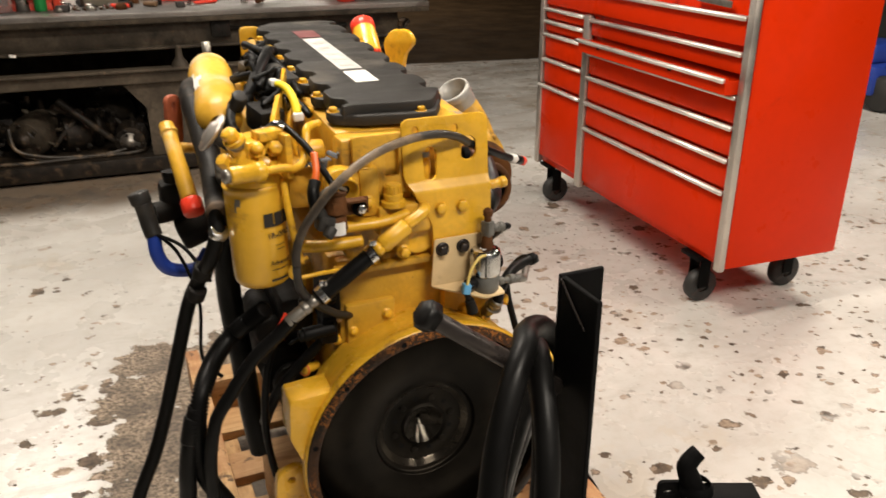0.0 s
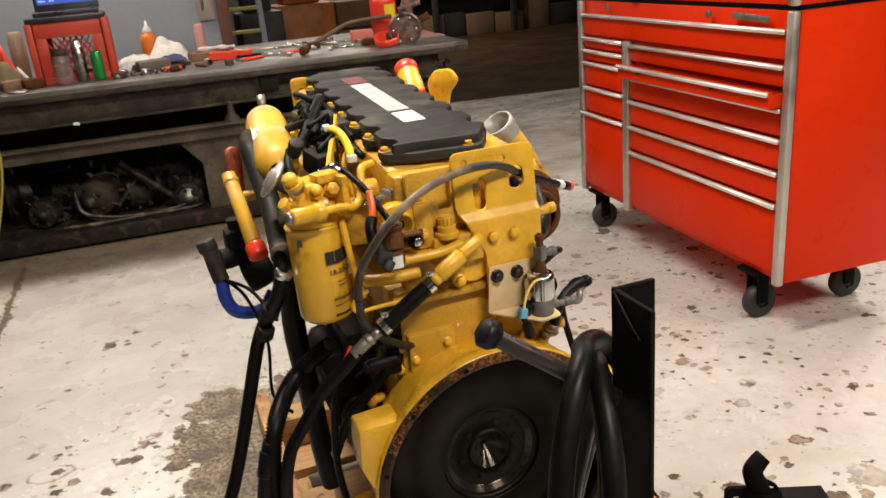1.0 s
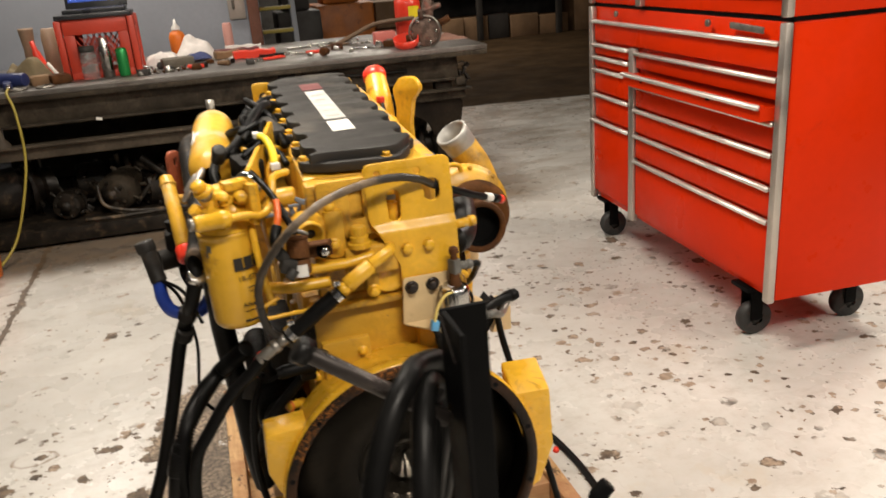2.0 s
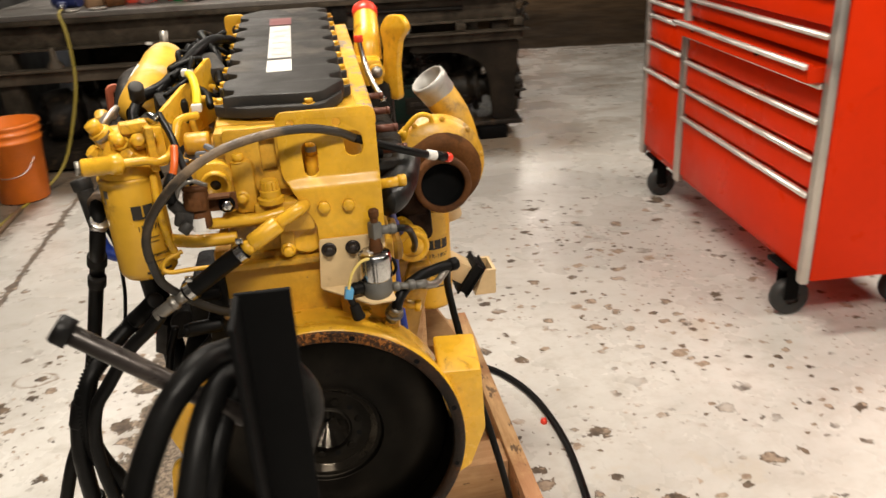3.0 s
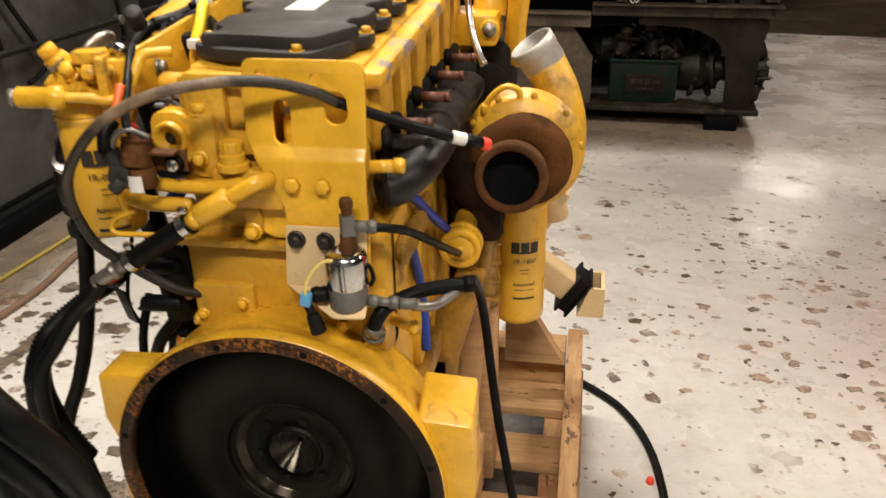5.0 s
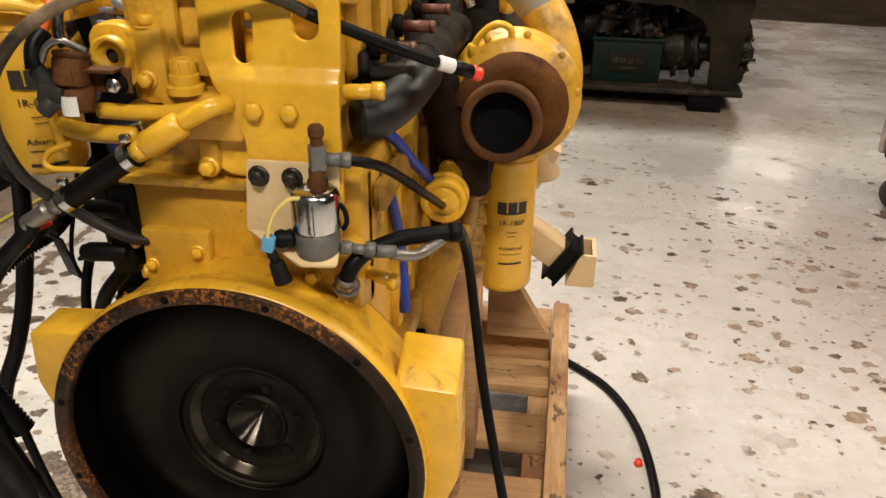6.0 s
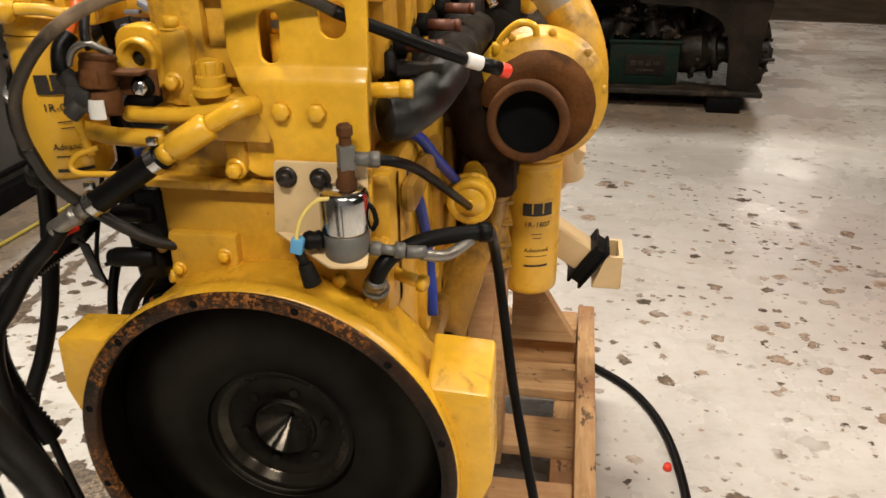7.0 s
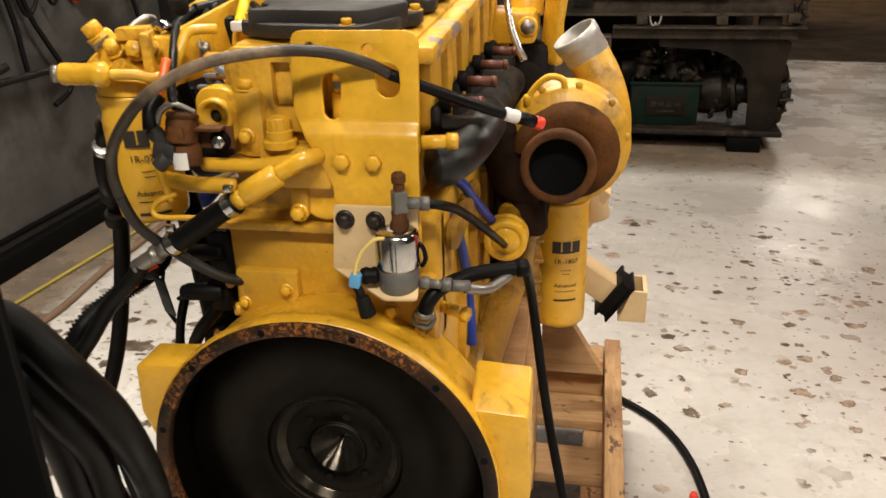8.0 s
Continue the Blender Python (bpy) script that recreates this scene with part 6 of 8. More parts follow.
tube(bm, [(0.1, 0.04, 1.106), (0.145, 0.066, 1.083), (0.19, 0.094, 1.06), (0.225, 0.122, 1.042)], 0.0069, 12, 5)
cyl(bm, (0.242, 0.135, 1.035), (0.262, 0.149, 1.026), 0.0085, seg=12)
hz = part("arched_hose_end", bm, RUBBER, eng)
part("arched_hose_foot", tube(B(), [(-0.1, 0.06, 0.815), (-0.135, 0.03, 0.832), (-0.165, 0.014, 0.855), (-0.195, -0.002, 0.886), (-0.218, -0.026, 0.925), (-0.224, -0.044, 0.973)], 0.0069, 12, 7), RUBBER_DARK, eng, "dark end of the arched hose")
part("crimp", cyl(B(), (0.227, 0.1235, 1.0415), (0.242, 0.1355, 1.0345), 0.0088, seg=14, bevel=0.0015), WHITE, hz, "pale crimp sleeve")
part("red_plug", cyl(B(), (0.262, 0.149, 1.026), (0.272, 0.156, 1.021), 0.0088, seg=14, bevel=0.002), RED_PLASTIC, hz)

# relay by the pump flange
bm = B()
cyl(bm, (-0.15, -0.01, 1.03), (-0.148, -0.004, 1.06), 0.019, 0.0185, seg=24, bevel=0.004)
box(bm, (-0.148, -0.02, 1.045), (0.02, 0.012, 0.018), None, 0.003)
roughen(bm, 0.002, 90)
rel = part("relay", bm, RUST, eng, "rusty brown electric relay")
bm = B()
box(bm, (-0.168, -0.014, 1.022), (0.028, 0.028, 0.026), Matrix.Rotation(0.3, 3, "Y"), 0.005)
cyl(bm, (-0.17, -0.014, 1.03), (-0.182, -0.02, 1.05), 0.01, seg=14, bevel=0.003)
cyl(bm, (-0.16, -0.03, 1.018), (-0.172, -0.036, 1.006), 0.009, seg=12, bevel=0.002)
part("relay_terminal", bm, PLASTIC, rel, "black terminal block")
part("relay_cap", cyl(B(), (-0.148, -0.004, 1.058), (-0.1475, -0.002, 1.066), 0.0195, seg=24, bevel=0.004), RUST, rel)
bm = B()
lathe(bm, [(0, 0), (0.016, 0), (0.0185, 0.004), (0.0185, 0.026), (0.016, 0.03), (0, 0.03)], (-0.148, -0.008, 1.0), (-0.05, 0.2, 1), 24)
part("relay_base", bm, RUST, rel, "rusty tin base")
bm = B()
for k in range(4):
    a = radians(-110 + 14 * k)
    box(bm, (-0.148 + 0.0192 * math.cos(a), -0.006 + 0.0192 * math.sin(a), 1.011), (0.0015, 0.0055, 0.021), Matrix.Rotation(a, 3, "Z"))
part("relay_label", bm, WHITE, rel)
bm = B()
span(bm, (-0.135, 0.006, 1.02), (-0.09, 0.01, 1.048), 0.001)
span(bm, (-0.135, -0.012, 1.045), (-0.098, 0.008, 1.049), 0.001)
part("relay_bracket", bm, RUST, rel, "rusty bent relay bracket")
bm = B()
lathe(bm, [(0, 0), (0.0125, 0), (0.0125, 0.005), (0.006, 0.007)], (-0.106, 0.006, 1.03), (0.15, -1, 0.1), 20)
part("washer", bm, BLACK_STEEL, rel)
bm = B()
hexa(bm, (-0.1055, 0.0, 1.0305), (0.15, -1, 0.1), 0.0085, 0.008)
part("relay_bolt", bm, CHROME, rel, "bright hexagon bolt")
bm = B()
tube(bm, [(-0.182, -0.02, 1.048), (-0.183, -0.012, 1.07), (-0.176, 0.0, 1.085)], 0.0095, 12)
part("terminal_boot", bm, RUBBER, rel)
bm = B()
tube(bm, [(-0.178, -0.003, 1.082), (-0.172, 0.005, 1.1), (-0.17, 0.02, 1.125)], 0.0058, 10)
part("battery_cable", bm, ORANGE_CABLE, rel, "orange battery cable")
bm = B()
tube(bm, [(-0.148, -0.012, 1.072), (-0.156, -0.005, 1.09), (-0.176, 0.05, 1.13), (-0.2, 0.11, 1.155)], 0.0055, 10)
part("battery_cable", bm, RUBBER, rel)
bm = B()
tube(bm, [(-0.13, -0.004, 1.066), (-0.15, -0.014, 1.078), (-0.168, -0.014, 1.07), (-0.175, -0.016, 1.055)], 0.004, 8)
part("jumper_wire", bm, ZINC, rel)

# governor plate, injector lines and the harness along the left flank
bm = B()
sheet(bm, soften([(-0.37, 1.09), (-0.1, 1.075), (-0.1, 1.135), (-0.36, 1.2)], 0.01), 0.008, Matrix.Translation((-0.256, 0, 0)) @ Matrix.Rotation(radians(-19), 4, "Z") @ YZ, bevel=0.0015)
gp = part("side_plate", bm, YELLOW, eng, "upright yellow steel side plate")
for y, z in ((0.16, 1.115), (0.26, 1.15), (0.33, 1.14)):
    bm = B()
    hexa(bm, (-0.26 + y * 0.345, y, z), (-1, -0.3, 0), 0.01, 0.01, 0.014)
    part("bolt", bm, ZINC, gp)
    bm = B()
    hexa(bm, (-0.252 + y * 0.345, y, z), (1, 0.3, 0), 0.01, 0.01, 0.014)
    part("bolt", bm, ZINC, gp)
bm = B()
span(bm, (-0.19, 0.14, 0.99), (-0.12, 0.8, 1.07), 0.014)
cyl(bm, (-0.17, 0.12, 1.1), (-0.13, 0.12, 1.1), 0.018, seg=20, bevel=0.004)
part("injection_pump", bm, YELLOW_CAST, eng)
for y in (0.2, 0.3, 0.42, 0.54, 0.66):
    bm = B()
    tube(bm, [(-0.155, y, 1.07), (-0.165, y + 0.005, 1.12), (-0.15, y + 0.02, 1.15), (-0.118, y + 0.03, 1.14)], 0.0055, 10)
    part("injector_line", bm, YELLOW, eng)
bm = B()
tube(bm, [(-0.25, 0.26, 1.155), (-0.215, 0.3, 1.165), (-0.185, 0.36, 1.19), (-0.15, 0.44, 1.21), (-0.13, 0.52, 1.205), (-0.14, 0.64, 1.18)], 0.0105, 12)
hn = part("wiring_harness", bm, RUBBER, eng, "taped black wiring harness with branches")
STRANDS = [([(-0.15, 0.44, 1.21), (-0.13, 0.42, 1.19), (-0.125, 0.36, 1.175), (-0.12, 0.3, 1.155)], 0.008), ([(-0.185, 0.36, 1.19), (-0.22, 0.42, 1.17), (-0.2, 0.5, 1.16), (-0.15, 0.55, 1.17)], 0.008), ([(-0.25, 0.26, 1.155), (-0.262, 0.22, 1.135), (-0.25, 0.18, 1.1), (-0.23, 0.17, 1.03)], 0.009), ([(-0.2, 0.34, 1.18), (-0.17, 0.28, 1.165), (-0.14, 0.24, 1.155), (-0.13, 0.2, 1.14)], 0.0065), ([(-0.13, 0.52, 1.205), (-0.11, 0.56, 1.195), (-0.12, 0.6, 1.175)], 0.009), ([(-0.15, 0.46, 1.21), (-0.17, 0.55, 1.215), (-0.16, 0.62, 1.2)], 0.007)]
rng = random.Random(11)
for k in range(24):
    y = 0.22 + 0.0155 * k
    x = -0.2 + 0.16 * (y - 0.24)
    STRANDS.append(([(x + rng.uniform(-0.03, 0.03), y, 1.15 + rng.uniform(-0.03, 0.04)), (x + rng.uniform(-0.02, 0.04), y + 0.03, 1.17 + rng.uniform(-0.02, 0.04)), (x + rng.uniform(-0.02, 0.06), y + 0.07, 1.16 + rng.uniform(-0.03, 0.03)), (-0.125, y + 0.09, 1.13)], rng.uniform(0.0035, 0.0085)))
for pts, r in STRANDS:
    bm = B()
    tube(bm, pts, r, 10)
    part("harness_branch", bm, RUBBER, hn)
for p, s, m, lb in (((-0.2, 0.235, 1.135), (0.05, 0.06, 0.045), IRON, "grey electric connector block"), ((-0.14, 0.38, 1.175), (0.04, 0.09, 0.03), PLASTIC, ""), ((-0.165, 0.5, 1.17), (0.05, 0.06, 0.03), PLASTIC, "")):
    bm = B()
    box(bm, p, s, Matrix.Rotation(0.3, 3, "Z") @ Matrix.Rotation(0.2, 3, "X"), 0.008)
    part("connector", bm, m, hn, lb)
bm = B()
tube(bm, [(-0.168, 0.27, 1.185), (-0.158, 0.24, 1.182), (-0.152, 0.215, 1.165), (-0.152, 0.195, 1.145)], 0.0075, 12)
part("loom_sleeve", bm, LOOM_YELLOW, hn, "bright yellow sleeve")
bm = B()
box(bm, (-0.17, 0.275, 1.187), (0.02, 0.02, 0.012), None, 0.003)
part("clip", bm, WHITE, hn)
bm = B()
box(bm, (-0.152, 0.19, 1.142), (0.018, 0.014, 0.014), None, 0.003)
part("clip", bm, WHITE, hn)
bm = B()
tube(bm, [(-0.225, 0.1, 1.15), (-0.23, 0.1, 1.14), (-0.212, 0.09, 1.155), (-0.2, 0.085, 1.15)], 0.009, 10)
part("foil_tie", bm, CHROME, hn, "bright foil-wrapped tie")

# left flank: air cylinder, pipes, plugs, blue hose
bm = B()
ax = Vector((0.023, 0.28, 0.05)).normalized()
a0 = Vector((-0.268, 0.305, 1.12))
lathe(bm, [(0.02, -0.02), (0.036, -0.005), (0.041, 0.012), (0.0425, 0.04), (0.0435, 0.225), (0.04, 0.253), (0.03, 0.269), (0.015, 0.277), (0, 0.279)], a0, ax, 36)
air = part("air_accumulator", bm, SCUFFED_YELLOW, eng, "fat scuffed yellow domed cylinder with a torn white sticker")
part("bare_dome", lathe(B(), [(0.0441, 0.222), (0.0406, 0.2535), (0.0305, 0.27), (0.0152, 0.278), (0, 0.28)], a0, ax, 36), SCUFFED, air, "scuffed pale bare end")
bm = B()
n1 = Vector((-0.8, -0.25, 0.45))
n1 = (n1 - ax * n1.dot(ax)).normalized()
n2 = ax.cross(n1)
for k, (h0, h1) in enumerate(((0.1, 0.13), (0.085, 0.15), (0.105, 0.17), (0.09, 0.14), (0.115, 0.135))):
    a = radians(-22 + 11 * k)
    nr = n1 * math.cos(a) + n2 * math.sin(a)
    R = Matrix((ax.cross(nr), ax, nr)).transposed()
    box(bm, a0 + ax * (h0 + h1) / 2 + nr * 0.0436, (0.0105, h1 - h0, 0.0012), R)
part("torn_sticker", bm, WHITE, air, "torn white sticker")
bm = B()
cyl(bm, a0 + ax * 0.26 + Vector((0, 0, 0.02)), a0 + ax * 0.27 + Vector((0.0, 0.0, 0.055)), 0.009, seg=12)
part("nipple", bm, ZINC, air)
bm = B()
tube(bm, [(-0.25, 0.52, 1.1), (-0.282, 0.49, 1.145), (-0.302, 0.43, 1.15), (-0.303, 0.35, 1.115), (-0.3, 0.26, 1.065), (-0.306, 0.17, 1.03), (-0.314, 0.09, 1.02)], 0.0205, 16)
part("air_pipe", bm, AIR_PIPE, eng, "grey-brown coated air pipe")
bm = B()
tube(bm, [(-0.318, 0.1, 1.025), (-0.322, 0.082, 0.99), (-0.335, 0.095, 0.945), (-0.352, 0.13, 0.9), (-0.374, 0.163, 0.84), (-0.404, 0.18, 0.735), (-0.437, 0.188, 0.625), (-0.47, 0.186, 0.535), (-0.51, 0.184, 0.45), (-0.56, 0.19, 0.3), (-0.6, 0.21, 0.12), (-0.64, 0.26, 0.018), (-0.72, 0.4, 0.014)], 0.0128, 16)
vh = part("long_hose", bm, RUBBER, eng, "long black hose hanging to the floor")
for z0, z1, r, m in ((0.905, 0.925, 0.0165, IRON), (0.86, 0.88, 0.0155, IRON), (0.99, 1.0, 0.016, CHROME)):
    bm = B()
    t0 = (z0 - 0.81) / 0.19
    xa, ya = -0.378 + 0.056 * t0, 0.158 - 0.07 * t0
    if m is CHROME:
        xa, ya = -0.3215, 0.084
    cyl(bm, (xa, ya, z0), (xa + 0.006, ya - 0.008, z1), r, seg=18, bevel=0.002)
    part("hose_ferrule", bm, m, vh)
bm = B()
cyl(bm, (-0.356, 0.39, 1.105), (-0.34, 0.28, 0.99), 0.0135, 0.0155, seg=20, bevel=0.003)
lathe(bm, [(0.0125, 0), (0.016, 0.002), (0.016, 0.006), (0.0125, 0.008)], (-0.354, 0.38, 1.094), (0.1, -0.69, -0.72), 20)
tube(bm, [(-0.345, 0.38, 1.06), (-0.325, 0.37, 1.06), (-0.3, 0.36, 1.06)], 0.01, 12)
pp = part("capped_pipe", bm, SCUFFED_YELLOW, eng, "slanting yellow pipe end")
part("pipe_cap", cyl(B(), (-0.3398, 0.283, 0.989), (-0.336, 0.262, 0.966), 0.0195, seg=24, bevel=0.005), RED_PLASTIC, pp, "red plastic shipping cap")
bm = B()
sheet(bm, soften([(-0.014, -0.05), (0.01, -0.05), (0.015, 0.0), (0.013, 0.045), (-0.013, 0.045), (-0.017, 0.0)], 0.012), 0.012, Matrix.Translation((-0.337, 0.44, 1.1)) @ Matrix.Rotation(radians(35), 4, "Z") @ XZ, [[(0.0065 * math.cos(k * math.pi / 6), 0.024 + 0.012 * math.sin(k * math.pi / 6)) for k in range(12)]], 0.002)
part("lever", bm, RED_RUST, eng, "rust-red lever plate with a hole")
bm = B()
ax = Vector((-0.75, 0.1, 0.62)).normalized()
lathe(bm, [(0, -0.004), (0.026, -0.004), (0.034, -0.001), (0.036, 0.003), (0.034, 0.006), (0.02, 0.008), (0.016, 0.012), (0, 0.012)], (-0.297, 0.179, 1.13), ax, 36)
part("pressure_disc", bm, ALUMINIUM, eng, "silver pressure switch disc")
bm = B()
cyl(bm, Vector((-0.297, 0.179, 1.13)) - ax * 0.004, Vector((-0.297, 0.179, 1.13)) - ax * 0.036, 0.014, 0.012, seg=14, bevel=0.003)
part("switch_plug", bm, PLASTIC, eng)
bm = B()
cyl(bm, (-0.25, 0.22, 1.16), (-0.245, 0.2, 1.185), 0.013, seg=14, bevel=0.003)
part("switch_plug", bm, PLASTIC, eng)
bm = B()
cyl(bm, (-0.28, 0.16, 1.06), (-0.285, 0.13, 1.09), 0.024, 0.022, seg=20, bevel=0.004)
part("sensor_body", bm, ZINC, eng)
bm = B()
tube(bm, [(-0.418, 0.385, 0.96), (-0.413, 0.38, 0.925), (-0.407, 0.37, 0.895)], 0.0165, 16)
cyl(bm, (-0.419, 0.386, 0.957), (-0.424, 0.39, 0.98), 0.0195, seg=18, bevel=0.003)
part("plug_connector", bm, PLASTIC, eng, "black plug connector")
bm = B()
tube(bm, [(-0.407, 0.372, 0.9), (-0.407, 0.365, 0.862), (-0.394, 0.36, 0.832), (-0.366, 0.36, 0.82), (-0.335, 0.36, 0.822), (-0.31, 0.37, 0.85)], 0.0135, 16)
part("blue_hose", bm, BLUE, eng, "bright blue rubber hose loop")
bm = B()
box(bm, (-0.36, 0.42, 0.95), (0.05, 0.05, 0.07), None, 0.01)
cyl(bm, (-0.33, 0.42, 0.93), (-0.4, 0.4, 0.93), 0.022, seg=16)
cyl(bm, (-0.36, 0.4, 0.99), (-0.36, 0.4, 1.01), 0.015, seg=14)
cyl(bm, (-0.3, 0.4, 0.9), (-0.36, 0.4, 0.88), 0.035, seg=18, bevel=0.01)
roughen(bm, 0.003, 40)
part("water_pump", bm, IRON, eng, "grimy dark pump body")
for pts in ([(-0.4, 0.36, 0.9), (-0.37, 0.32, 0.87), (-0.35, 0.25, 0.8), (-0.36, 0.22, 0.7), (-0.33, 0.2, 0.66)], [(-0.4, 0.36, 0.9), (-0.36, 0.3, 0.89), (-0.33, 0.2, 0.86)]):
    bm = B()
    tube(bm, pts, 0.0035, 8)
    part("thin_wire", bm, RUBBER, eng)

# left flank below: starter, connectors, thick hose, looms
bm = B()
cyl(bm, (-0.208, 0.15, 0.655), (-0.208, 0.43, 0.655), 0.052, seg=28, bevel=0.01)
cyl(bm, (-0.208, 0.13, 0.655), (-0.208, 0.15, 0.655), 0.04, seg=28, bevel=0.006)
cyl(bm, (-0.235, 0.17, 0.745), (-0.235, 0.33, 0.745), 0.03, seg=24, bevel=0.008)
box(bm, (-0.19, 0.24, 0.79), (0.06, 0.2, 0.07), None, 0.012)
roughen(bm, 0.0015, 50)
part("starter_motor", bm, IRON, eng, "black starter motor")
bm = B()
box(bm, (-0.152, 0.07, 0.853), (0.036, 0.05, 0.085), None, 0.006)
box(bm, (-0.158, 0.056, 0.8), (0.03, 0.035, 0.05), None, 0.006)
unit = part("connector_block", bm, RUBBER, eng, "black connector block with round plugs")
for p0, p1, r in (((-0.145, 0.045, 0.863), (-0.202, 0.043, 0.861), 0.0115), ((-0.196, 0.043, 0.861), (-0.207, 0.043, 0.861), 0.0095), ((-0.15, 0.042, 0.806), (-0.206, 0.04, 0.803), 0.0125), ((-0.2, 0.04, 0.803), (-0.213, 0.04, 0.802), 0.0105), ((-0.2, 0.05, 0.798), (-0.229, 0.05, 0.785), 0.0032)):
    bm = B()
    cyl(bm, p0, p1, r, seg=18, bevel=0.003)
    part("round_plug", bm, RUBBER, unit)
bm = B()
tube(bm, [(-0.16, 0.055, 0.79), (-0.178, 0.06, 0.765), (-0.215, 0.072, 0.722), (-0.25, 0.1, 0.66), (-0.27, 0.14, 0.58)], 0.0098, 12)
part("connector_cable", bm, RUBBER, eng)
bm = B()
strap_a, strap_b = Vector((-0.247, 0.042, 0.82)), Vector((-0.272, 0.096, 0.735))
run = (strap_b - strap_a).normalized()
wide = run.cross(Vector((0.3, 1, 0.4)).normalized()).normalized()
box(bm, (strap_a + strap_b) / 2, (0.019, 0.003, (strap_b - strap_a).length), Matrix((wide, run.cross(wide), run)).transposed(), 0.001)
part("rubber_strap", bm, RUBBER, eng, "loose black rubber strap end")
bm = B()
tube(bm, [(-0.162, 0.046, 0.801), (-0.15, 0.044, 0.812), (-0.14, 0.046, 0.82), (-0.128, 0.055, 0.826)], 0.0042, 10)
hexa(bm, (-0.144, 0.044, 0.816), (0.8, 0, 0.6), 0.0065, 0.008)
part("brass_pipe", bm, TAN, eng, "small tan pipe fitting")
bm = B()
cyl(bm, (-0.118, 0.08, 0.766), (-0.146, 0.056, 0.772), 0.0115, 0.0095, seg=16, bevel=0.003)
part("sender", bm, YELLOW, eng)
bm = B()
cyl(bm, (-0.17, 0.11, 0.698), (-0.2, 0.085, 0.707), 0.0085, seg=14, bevel=0.002)
sb = part("sender", bm, YELLOW, eng)
part("sender_ring", lathe(B(), [(0.009, 0), (0.0118, 0.001), (0.0118, 0.0035), (0.009, 0.0045)], (-0.196, 0.088, 0.706), (-1, -0.8, 0.3), 20), ORANGE, sb, "orange-red seal ring")
bm = B()
tube(bm, [(-0.295, 0.2, 1.0), (-0.295, 0.22, 0.9), (-0.295, 0.245, 0.8), (-0.285, 0.25, 0.66), (-0.28, 0.25, 0.56), (-0.274, 0.25, 0.49), (-0.268, 0.252, 0.44)], 0.0225, 16)
part("coolant_hose", bm, RUBBER, eng, "thick black coolant hose")
bm = B()
tube(bm, [(-0.258, 0.08, 0.845), (-0.285, 0.105, 0.815), (-0.318, 0.115, 0.786), (-0.353, 0.085, 0.761), (-0.383, 0.036, 0.73), (-0.4, 0.022, 0.66), (-0.395, 0.03, 0.58), (-0.365, 0.04, 0.5)], 0.0148, 14, 22, ribs=0.002)
part("corrugated_loom", bm, RUBBER, eng, "black corrugated cable loom")
bm = B()
tube(bm, [(-0.392, 0.03, 0.715), (-0.412, 0.022, 0.65), (-0.425, 0.03, 0.56), (-0.43, 0.06, 0.42), (-0.4, 0.1, 0.25)], 0.015, 14)
bund = part("taped_loom", bm, RUBBER, eng, "taped black cable loom")
for pts, r in (([(-0.368, 0.04, 0.505), (-0.36, 0.05, 0.4), (-0.37, 0.1, 0.22)], 0.0065), ([(-0.24, 0.1, 0.78), (-0.265, 0.1, 0.7), (-0.275, 0.1, 0.58), (-0.26, 0.1, 0.45)], 0.007)):
    bm = B()
    tube(bm, pts, r, 12)
    part("cable", bm, RUBBER, eng)
for p, q, r in (((-0.285, 0.105, 0.815), (-0.308, 0.112, 0.795), 0.0155), ((-0.398, 0.028, 0.7), (-0.412, 0.022, 0.655), 0.0165), ((-0.428, 0.045, 0.49), (-0.43, 0.055, 0.45), 0.018)):
    bm = B()
    cyl(bm, p, q, r, seg=20, bevel=0.003)
    part("tape_wrap", bm, RUBBER, bund)
bm = B()
tube(bm, [(-0.235, 0.02, 0.86), (-0.25, 0.0, 0.85), (-0.262, -0.005, 0.84)], 0.004, 8)
tube(bm, [(-0.232, 0.02, 0.85), (-0.245, 0.0, 0.845), (-0.25, -0.01, 0.83)], 0.003, 8)
part("red_wires", bm, RED_PLASTIC, eng)

# ---- black angle post with its pin, hook plate and hung hoses ----
stand = thing("angle_post", (-0.03, -0.53, 0), "black painted steel angle post with a long bolt through it", "steel post")
bm = B()
span(bm, (-0.049, -0.512, 0.0), (0.004, -0.506, 1.121), 0.0012, 1)
span(bm, (-0.049, -0.58, 0.0), (-0.043, -0.5125, 1.121), 0.0012, 1)
part("angle_bar", bm, BLACK_STEEL, stand)
bm = B()
span(bm, (-0.14, -0.65, 0.0), (0.12, -0.4, 0.012), 0.002)
part("foot_plate", bm, BLACK_STEEL, stand)
bm = B()
ph, pd = Vector((-0.196, -0.517, 1.106)), Vector((0.85, -0.05, -0.66)).normalized()
cyl(bm, ph, ph + pd * 0.18, 0.0095, seg=20, bevel=0.001)
pin = part("long_bolt", bm, WORN_PIN, stand, "long dark steel bolt, worn bright along its shank")
bm = B()
hexa(bm, ph + pd * 0.004, -pd, 0.016, 0.016, sides=6)
part("bolt_head", bm, BOLT_HEAD, pin)

bm = B()
tube(bm, [(-0.0505, -0.515, 1.119), (-0.0505, -0.54, 1.0985), (-0.0505, -0.563, 1.082)], 0.0012, 6)
part("scratch", bm, WORN_PIN, stand, "bright scratch in the black paint")

coil = thing("hose_coil", (-0.09, -0.55, 0.3), "black rubber hose looped over the long bolt", "hose")


def hose_loop(pts, r):
    bm = B()
    tube(bm, pts, r, 14, 7, closed=True)
    part("hose_loop", bm, RUBBER, coil)


